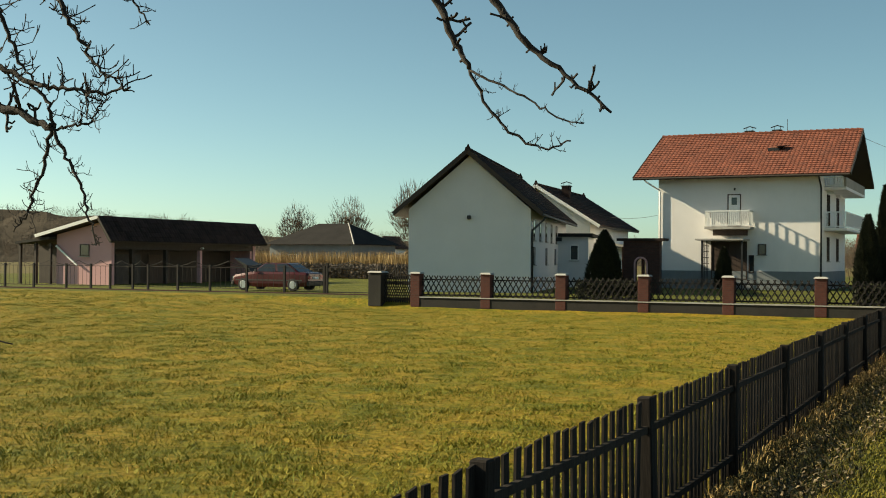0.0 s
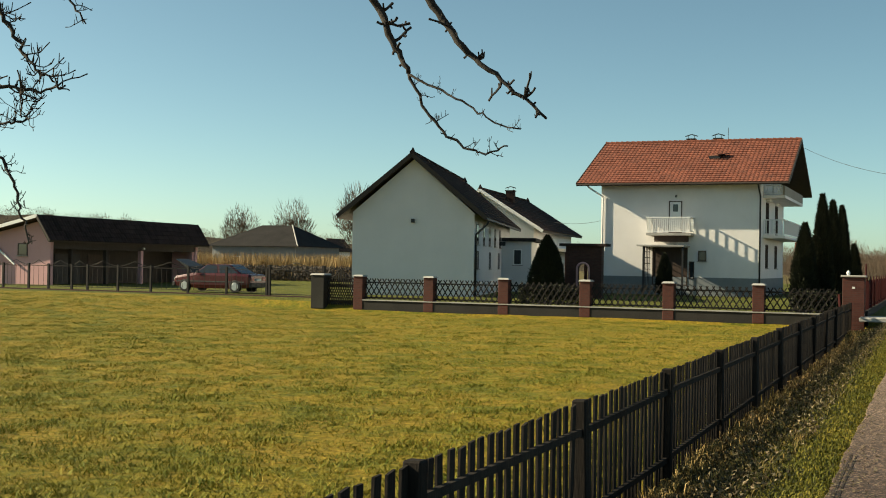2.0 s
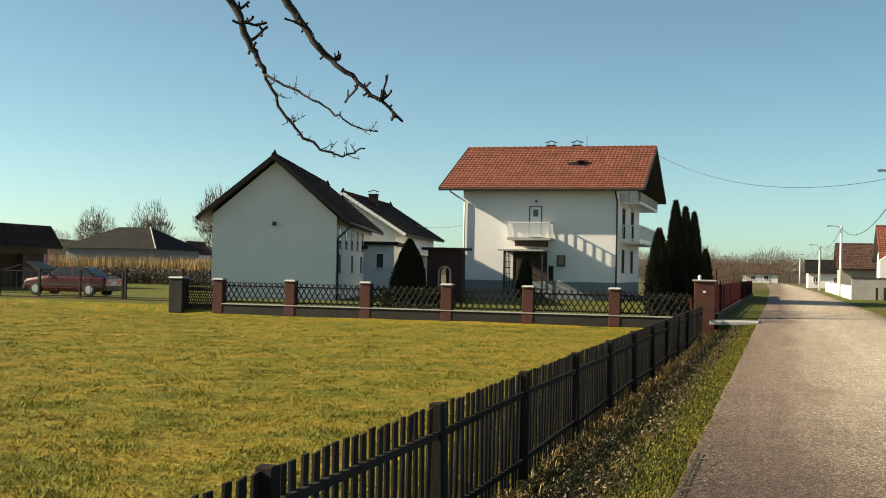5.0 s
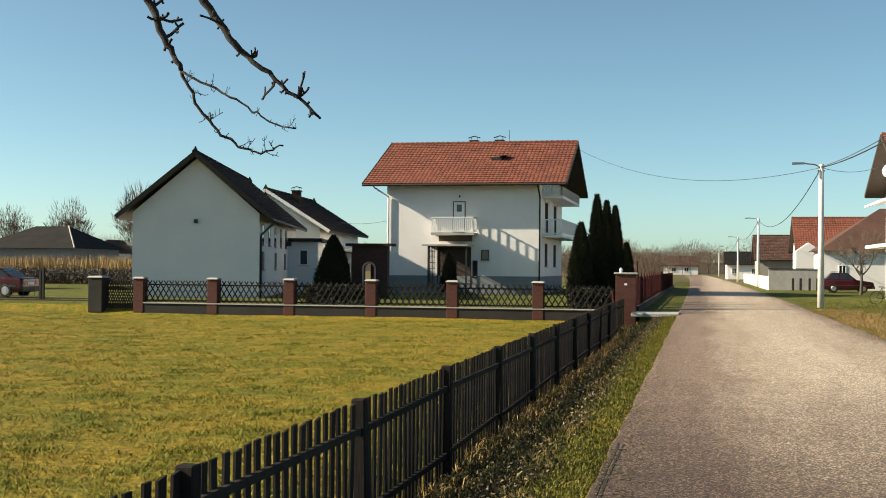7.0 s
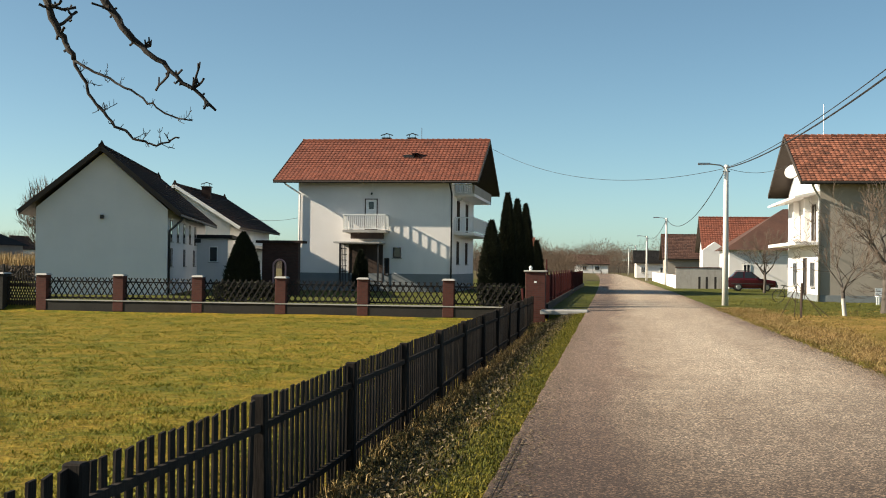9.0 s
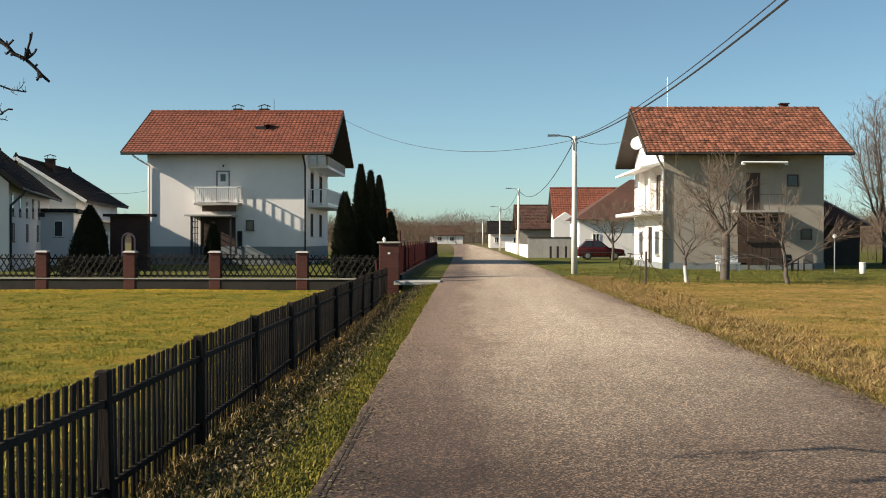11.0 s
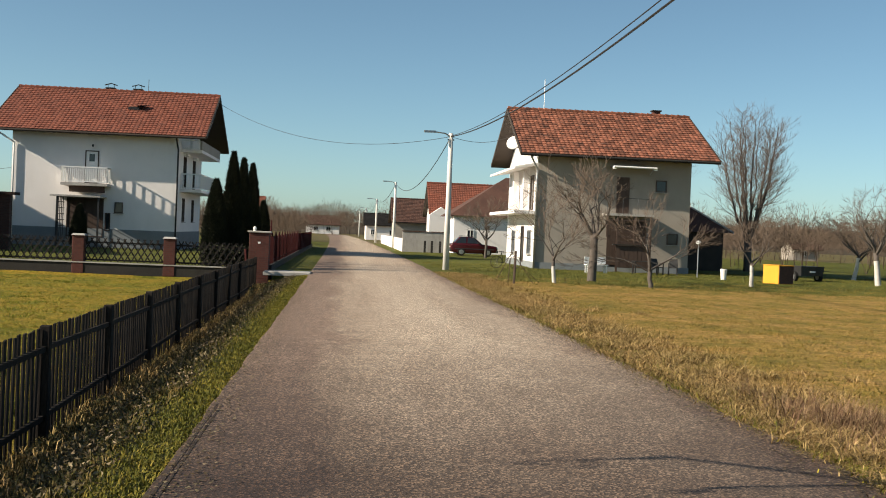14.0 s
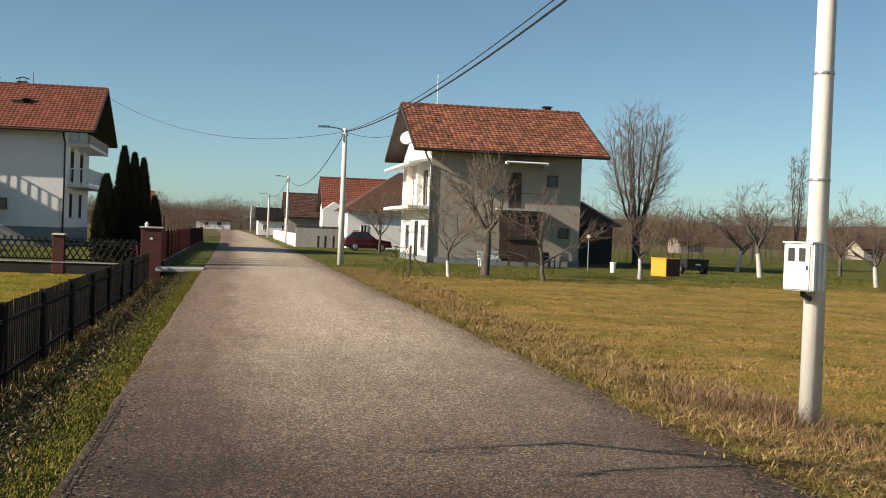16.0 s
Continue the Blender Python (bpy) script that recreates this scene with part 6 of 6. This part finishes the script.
spots += [(wr.uniform(24, 120), wr.uniform(100, 250), wr.uniform(2.5, 5), wr.uniform(3, 6.2)) for _ in range(230)]
spots += [(wr.uniform(-170, -60), wr.uniform(120, 260), wr.uniform(2, 4), wr.uniform(3.5, 6)) for _ in range(70)]
spots += [(wr.uniform(12, 30), wr.uniform(120, 220), wr.uniform(2, 4), wr.uniform(4, 8)) for _ in range(20)]
far_woods("far_woods", "brown leafless woods and orchards in the distance", 3, spots, TWIG_FAR, 900)
far_woods("far_trees", "round leafless trees beyond the maize field", 4, [(-88, 140, 3.1, 9.6), (-79.5, 140, 3.1, 10.2), (-69.8, 140, 3.6, 12.4), (-112, 140, 2.6, 8.4), (-107, 140, 2.5, 8.2), (-130, 150, 3, 8.5)], TWIG_FAR, 2000)
far_woods("near_shrubs", "low brown leafless shrubs behind the gardens", 6, [(wr.uniform(20, 40), wr.uniform(82, 100), wr.uniform(1.5, 2.5), wr.uniform(3, 5)) for _ in range(26)], TWIG_FAR, 420)


def hills():
    """Low wooded hills along the horizon."""
    v, f, n, rows = [], [], 160, 7
    for j in range(rows):
        for i in range(n):
            a = math.radians(-75 + 150 * i / (n - 1))
            d = 380 + 45 * j
            top = 5 + 5 * smooth01((-math.degrees(a) - 18) / 10) + 11 * smooth01((-math.degrees(a) - 31) / 13) + 5 * smooth01((math.degrees(a) - 4) / 14)
            shape = math.sin(math.pi * min(1.0, j / (rows - 1) * 0.75)) if j else 0
            z = top * shape * (1 + 0.25 * noise.noise((i * 0.12, j, 5)) + 0.12 * noise.noise((i * 0.6, j * 2, 9))) - (0.5 if j == 0 else 0)
            v.append((d * math.sin(a), d * math.cos(a), z))
    for j in range(rows - 1):
        for i in range(n - 1):
            f.append((j * n + i, j * n + i + 1, (j + 1) * n + i + 1, (j + 1) * n + i))
    me = bpy.data.meshes.new("hills")
    me.from_pydata(v, [], f)
    me.materials.append(HILLWOOD)
    return tagged(new("hills", me), "low brown wooded hills on the horizon", "hills", kind="structure")


hills()


def hill_woods():
    """Leafless trees that cover the hills, each a tuft of twigs."""
    rng = np.random.default_rng(8)
    out = []
    for _ in range(2600):
        a, d = math.radians(rng.uniform(-62, 36)), rng.uniform(372, 600)
        x, y, tall = d * math.sin(a), d * math.cos(a), rng.uniform(4.5, 8.0)
        j = (d - 380) / 45
        top = 5 + 5 * smooth01((-math.degrees(a) - 18) / 10) + 11 * smooth01((-math.degrees(a) - 31) / 13) + 5 * smooth01((math.degrees(a) - 4) / 14)
        z0 = top * math.sin(math.pi * min(1.0, max(0.0, j) / 6 * 0.75)) * 0.9 - 0.8
        out.append(twig_cloud(rng, (x, y), tall * 0.42, tall, 46, z0))
        out[-1][:, 1] += (out[-1][:, 1] - out[-1][:, 0]) * 2.4
    return tagged(new("hill_woods", tri_mesh("hill_woods", np.concatenate(out), TWIG_FAR)), "grey-brown leafless woods on the hills", "trees", kind="stuff")


hill_woods()


def plain_house(at, turn, w, d, wall_h, ridge, axis, wall_mat, tile, label, windows=(), name="far_house", verge=None):
    h = thing(name, label, "house", at, turn)
    x0, x1, y0, y1 = -w / 2, w / 2, 0, d
    gable_walls(h, x0, x1, y0, y1, -0.2, wall_h, ridge - 0.15, axis, wall_mat)
    roof(h, x0 - 0.5, x1 + 0.5, y0 - 0.5, y1 + 0.5, wall_h - 0.05, ridge, axis, tile, SOFFIT, 61, verge)
    for x, z, ww, hh in windows:
        window(h, x, y0, z, ww, hh, "-y", WHITEPAINT, "window", 2)
    return h


def hip_house(at, w, d, wall_h, ridge, inset, wall_mat, tile, label, windows=()):
    """A low house under a hipped roof."""
    h = thing("far_house", label, "house", at)
    part("wall", Geo().box(-w / 2, 0, -0.2, w / 2, d, wall_h), wall_mat, h)
    x0, x1, y0, y1, ym = -w / 2 - 0.5, w / 2 + 0.5, -0.5, d + 0.5, d / 2
    r = part("roof", Geo().solid([(x0, y0, wall_h), (x1, y0, wall_h), (x1, y1, wall_h), (x0, y1, wall_h)],
             [(x0 + inset, ym - 0.02, ridge), (x1 - inset, ym - 0.02, ridge), (x1 - inset, ym + 0.02, ridge), (x0 + inset, ym + 0.02, ridge)]), tile, h)
    part("hip_cap", Geo().tube([(x1, y0, wall_h + 0.03), (x1 - inset, ym, ridge + 0.02)], 0.07, 6), CONCRETE, r)
    for x, z, ww, hh in windows:
        window(h, x, 0, z, ww, hh, "-y", WHITEPAINT, "window", 2)
    return h


# street side beyond the grey house
hip_house((17.0, 104.0, 0), 13.5, 9.0, 3.3, 7.0, 5.5, WHITE, TILE_BROWN, "white rendered annex with an old brown hipped roof", ((-5.6, 1.2, 0.6, 0.9),))
white_street_house = plain_house((14.0, 128.0, 0), 0, 7.6, 9.0, 3.7, 7.2, "x", WHITE, TILE, "white house with a brown-red tile roof", ((-2.8, 1.5, 0.8, 1.1), (0.5, 1.5, 0.8, 1.1)))
part("dormer", Geo().extrude([(-4.3, 0.3), (-1.8, 0.3), (-1.8, 3.6), (-3.05, 4.45), (-4.3, 3.6)], "y", -1.8, 2.0), WHITE, white_street_house)
plain_house((9.6, 150.0, 0), 0, 5.0, 9.0, 2.9, 5.9, "x", GREYWALL, TILE_BROWN, "small grey house with a brown tile roof")
plain_house((7.4, 205.0, 0), 0, 5.6, 12.0, 2.6, 4.6, "x", WHITE, TILE_GREY, "long white barn with a grey roof", ((-2.0, 0.9, 0.7, 0.9), (1.2, 0.9, 0.7, 0.9)))
plain_house((-5.2, 340.0, 0), 0, 9.5, 9.0, 2.6, 5.2, "x", WHITE, TILE_BROWN, "low white house with a brown roof at the road's end", ((-2.5, 0.9, 1.2, 1.1), (1.0, 0.9, 1.2, 1.1)))
plain_house((-16.0, 190.0, 0), 0, 7.0, 8.0, 3.0, 6.3, "x", PINK, TILE, "house with a red tile roof among trees")
solo("street_wall", Geo().box(5.75, 103.0, -0.1, 9.8, 103.3, 1.72), CONCRETE, "beige rendered garden wall beside the road", "wall", kind="structure")
solo("street_wall_coping", Geo().box(5.7, 102.95, 1.724, 9.85, 103.35, 1.8), TILE_BROWN, "dark tiled coping on the beige garden wall", "coping", kind="structure")
for px in (7.6, 8.2, 8.9, 9.5):
    solo("fence_post", Geo().box(-0.09, -0.09, -0.1, 0.09, 0.09, 1.0), CONCRETE_DARK, "short dark concrete fence post before the wall", "post", (px, 101.6, 0), group="short posts before the wall", bevel=0.015)
solo("street_wall_side", Geo().box(5.75, 103.31, -0.1, 6.0, 160.0, 1.1), WHITE, "low white garden wall along the road", "wall", kind="structure")
# the grey house's shadow is put into these dark wall colours
hip_house((22.4, 76.5, 0), 5.8, 6.5, 2.5, 4.6, 2.6, SOFFIT, TILE_BROWN, "low outbuilding with an old brown hipped roof, walls coloured dark for shade")
# beyond the maize
hip_house((-61.5, 101.0, 0), 9.5, 9.0, 3.1, 5.3, 3.5, PLINTH, TILE_GREY, "low grey house with a grey hipped roof behind the maize", ((-2.5, 1.0, 1.0, 1.1),))
plain_house((-106.5, 200.0, 0), 0, 3.2, 6.0, 3.8, 6.0, "y", WHITE, TILE_BROWN, "small white gabled house far off")

# yellow box, bin and bits on the lawn
yb = thing("yellow_box", "orange-yellow sheet-metal box standing on the lawn", "box", (21.4, 56.3, -0.05), -64)
part("body", Geo().box(-0.5, -0.5, 0.03, 0.5, 0.5, 0.9), YELLOW, yb, bevel=0.015)
part("lid", Geo().box(-0.52, -0.52, 0.903, 0.52, 0.52, 0.94), YELLOW, yb, bevel=0.01)
# thin dark sheet puts the box's shaded side into colour
part("end_panel", Geo().box(0.503, -0.47, 0.06, 0.52, 0.47, 0.88), TILE_BROWN, yb, "box end coloured dark brown for its shaded side")
for x in (-0.42, 0.42):
    part("skid", Geo().box(x - 0.05, -0.48, -0.02, x + 0.05, 0.48, 0.028), BARK, yb)
solo("bin", Geo().lathe([(0.13, 0), (0.16, 0.44), (0.18, 0.54), (0.15, 0.56)], 12), WHITEPAINT, "white plastic drum on the grass", "drum", (19.95, 60.0, -0.05))
glamp = thing("garden_lamp", "thin pale steel garden lamp post with a white head", "lamp", (19.2, 62.0, -0.05))
part("post", Geo().tube([(0, 0, -0.05), (0, 0, 1.75)], 0.03, 8), GREYMETAL, glamp)
part("head", Geo().lathe([(0.04, 1.75), (0.11, 1.78), (0.13, 1.88), (0.08, 1.95), (0.02, 1.97)], 12), WHITEPAINT, glamp)


def garden_chair(at, turn):
    """A dark plastic garden chair."""
    c = thing("garden_chair", "black plastic garden chair beside the grey house", "chair", at, turn, group="black garden chairs")
    part("seat", Geo().box(-0.25, -0.24, 0.40, 0.25, 0.24, 0.44), BLACKPLASTIC, c, bevel=0.012)
    part("backrest", Geo().solid([(-0.25, 0.22, 0.44), (0.25, 0.22, 0.44), (0.25, 0.26, 0.44), (-0.25, 0.26, 0.44)], [(-0.21, 0.33, 0.88), (0.21, 0.33, 0.88), (0.21, 0.36, 0.88), (-0.21, 0.36, 0.88)]), BLACKPLASTIC, c)
    for x in (-0.22, 0.22):
        part("armrest", Geo().box(x - 0.03, -0.22, 0.63, x + 0.03, 0.26, 0.66), BLACKPLASTIC, c)
        for y in (-0.2, 0.2):
            part("leg", Geo().box(x - 0.025, y - 0.025, 0.0, x + 0.025, y + 0.025, 0.62 if y < 0 else 0.4), BLACKPLASTIC, c)
    return c


lead_chair = garden_chair((17.5, 63.6, -0.04), 25)
copy_thing(lead_chair, pose(18.4, 63.8, -0.04, 0, 0, -20))
table = thing("garden_table", "dark garden table with white bowls standing on it", "table", (16.6, 63.4, -0.04))
part("tabletop", Geo().box(-0.5, -0.35, 0.68, 0.5, 0.35, 0.72), BLACKPLASTIC, table, bevel=0.01)
for x in (-0.43, 0.43):
    for y in (-0.28, 0.28):
        part("leg", Geo().box(x - 0.03, y - 0.03, 0, x + 0.03, y + 0.03, 0.68), BLACKPLASTIC, table)
cart = thing("trailer", "small dark car trailer parked in the orchard", "trailer", (24.9, 61.5, -0.05), 12)
part("tub", Geo().solid([(-0.65, -0.5, 0.35), (0.65, -0.5, 0.35), (0.65, 0.5, 0.35), (-0.65, 0.5, 0.35)], [(-0.7, -0.55, 0.85), (0.7, -0.55, 0.85), (0.7, 0.55, 0.85), (-0.7, 0.55, 0.85)]), DARKMETAL, cart)
part("plate", Geo().box(-0.16, -0.56, 0.52, 0.16, -0.545, 0.6), WHITEPAINT, cart)
part("drawbar", Geo().beam((0.0, 0.5, 0.42), (0.0, 1.5, 0.4), 0.06, 0.06), DARKMETAL, cart)
for x in (-0.74, 0.74):
    w = part("wheel", Geo().tube([(x - 0.08, 0, 0.29), (x + 0.08, 0, 0.29)], 0.28, 16), TYRE, cart)
    part("rim", Geo().tube([(x - 0.09, 0, 0.29), (x + 0.09, 0, 0.29)], 0.15, 12), GREYMETAL, w)
rack = thing("rusty_frame", "rusty leaning steel rod frame in the verge", "frame", (7.25, 45.2, -0.03))
for a, b in (((-0.45, 0, 0), (-0.35, 0.0, 1.25)), ((-0.35, 0, 1.2), (0.55, 0.1, 0.0)), ((-0.35, 0, 1.15), (-0.9, 0.2, 0.0)), ((0.0, 0.05, 0.7), (0.75, 0.1, 0.05))):
    part("rod", Geo().tube([a, b], 0.012, 6), DOORWOOD, rack)
solo("wire_post", Geo().tube([(0, 0, -0.2), (0.03, 0, 1.2)], 0.045, 6), DOORWOOD, "thin rusty post in the verge", "post", (7.0, 45.0, 0))


def hedge(x0, x1, y, tall, label):
    """A low clipped hedge: stems inside, small sprays outside."""
    rng = np.random.default_rng(int(-x0 * 10))
    n = int(1500 * (x1 - x0))
    p = np.stack([rng.uniform(x0, x1, n), y + rng.normal(0, 0.22, n), tall * rng.random(n) ** 0.7], 1)
    d = rng.normal(0, 1, (n, 3)) + np.array([0, 0, 0.8])
    d = d / np.linalg.norm(d, axis=1)[:, None] * 0.1
    w = np.cross(d, rng.normal(0, 1, (n, 3)))
    w = w / np.linalg.norm(w, axis=1)[:, None] * 0.03
    h = thing("hedge", label, "hedge", (0, 0, 0))
    part("foliage", tri_mesh("foliage", np.stack([p - w, p + w, p + d], 1), CONIFER), CONIFER, h, kind="stuff")
    for k in range(int((x1 - x0) / 0.5)):
        part("stem", Geo().tube([(x0 + 0.25 + 0.5 * k, y, -0.05), (x0 + 0.3 + 0.5 * k, y, tall * 0.8)], [0.03, 0.012], 5), BARK, h)
    return h


# hedges added to darken the bays behind the lattice
hedge(-16.2, -13.1, 49.4, 0.85, "low dark evergreen hedge behind the lattice fence")
hedge(-5.0, -3.2, 49.2, 0.85, "short dark evergreen hedge at the garden corner")


def hedgerow():
    """Dark scrub added along the near edge of the maize to darken its foot."""
    rng = np.random.default_rng(31)
    n = 14000
    p = np.stack([rng.uniform(-80, -40, n), 90.5 + rng.normal(0, 0.5, n), 1.25 * rng.random(n) ** 0.8 - 0.05], 1)
    d = rng.normal(0, 1, (n, 3)) + np.array([0, 0, 0.9])
    d = d / np.linalg.norm(d, axis=1)[:, None] * 0.25
    w = np.cross(d, rng.normal(0, 1, (n, 3)))
    w = w / np.linalg.norm(w, axis=1)[:, None] * 0.05
    return tagged(new("hedgerow", tri_mesh("hedgerow", np.stack([p - w, p + w, p + d], 1), BARK)), "dark leafless scrub along the maize field", "scrub", kind="stuff")


hedgerow()

for hx, hy, hw, hl in ((64.0, 158.0, 3.4, "small white cottage beyond the orchard"), (90.0, 155.0, 3.0, "small pale shed beyond the orchard"), (60.0, 205.0, 4.5, "low white farmhouse beyond the orchard")):
    plain_house((hx, hy, 0), 0, hw, 5.0, 1.6, 3.2, "x", GREYWALL, TILE_BROWN, hl, ((-0.6, 0.6, 0.6, 0.7),))


def bench(at, turn):
    """A small white garden bench."""
    b = thing("garden_bench", "white garden bench beside the grey house", "bench", at, turn)
    part("seat", Geo().box(-0.6, -0.2, 0.42, 0.6, 0.2, 0.47), WHITEPAINT, b)
    part("backrest", Geo().box(-0.6, 0.17, 0.5, 0.6, 0.21, 0.85), WHITEPAINT, b)
    for x in (-0.52, 0.52):
        for y in (-0.15, 0.15):
            part("leg", Geo().box(x - 0.03, y - 0.03, 0.0, x + 0.03, y + 0.03, 0.42), WHITEPAINT, b)
    return b


def bicycle(at, turn):
    """A bicycle leaning by the house: two spoked wheels, a tube frame, saddle and handlebar."""
    b = thing("bicycle", "dark old bicycle parked beside the grey house", "bicycle", at, turn)
    for x in (-0.52, 0.52):
        ring = [(x + 0.32 * math.cos(2 * math.pi * k / 20), 0, 0.33 + 0.32 * math.sin(2 * math.pi * k / 20)) for k in range(21)]
        w = part("wheel", Geo().tube(ring, 0.018, 6), TYRE, b)
        for k in range(6):
            a = math.pi * k / 6
            part("spoke", Geo().tube([(x - 0.31 * math.cos(a), 0, 0.33 - 0.31 * math.sin(a)), (x + 0.31 * math.cos(a), 0, 0.33 + 0.31 * math.sin(a))], 0.003, 4), GREYMETAL, w)
    for p, q in (((-0.52, 0, 0.33), (-0.15, 0, 0.3)), ((-0.15, 0, 0.3), (-0.25, 0, 0.85)), ((-0.25, 0, 0.82), (0.33, 0, 0.85)), ((-0.15, 0, 0.3), (0.35, 0, 0.78)), ((0.3, 0, 0.98), (0.52, 0, 0.33)), ((-0.25, 0, 0.8), (-0.52, 0, 0.33))):
        part("frame_tube", Geo().tube([p, q], 0.016, 6), DARKMETAL, b)
    part("handlebar", Geo().tube([(0.22, -0.26, 1.02), (0.32, -0.12, 1.0), (0.32, 0.12, 1.0), (0.22, 0.26, 1.02)], 0.013, 6), GREYMETAL, b)
    part("saddle", Geo().solid([(-0.38, -0.08, 0.86), (-0.12, -0.03, 0.86), (-0.12, 0.03, 0.86), (-0.38, 0.08, 0.86)], [(-0.38, -0.07, 0.91), (-0.12, -0.02, 0.9), (-0.12, 0.02, 0.9), (-0.38, 0.07, 0.91)]), BLACKPLASTIC, b)
    return b


bicycle((9.4, 64.5, -0.02), 8)
bench((13.8, 62.0, -0.03), 10)


def road_seams():
    """Two thin tarred seams at the road's edge."""
    for x in (-0.555, -0.515):
        pts = [(x + 0.008 * noise.noise((x * 9, 0.8 * y, 2)), y) for y in np.arange(5.0, 13.5, 0.25)]
        g = Geo()
        for a, b in zip(pts[:-1], pts[1:]):
            g.face((a[0] - 0.005, a[1], 0.0035), (a[0] + 0.005, a[1], 0.0035), (b[0] + 0.005, b[1], 0.0035), (b[0] - 0.005, b[1], 0.0035))
        solo("road_seam", g, BARK_DARK, "thin dark tarred seam along the road edge", "road seam", kind="structure")


road_seams()
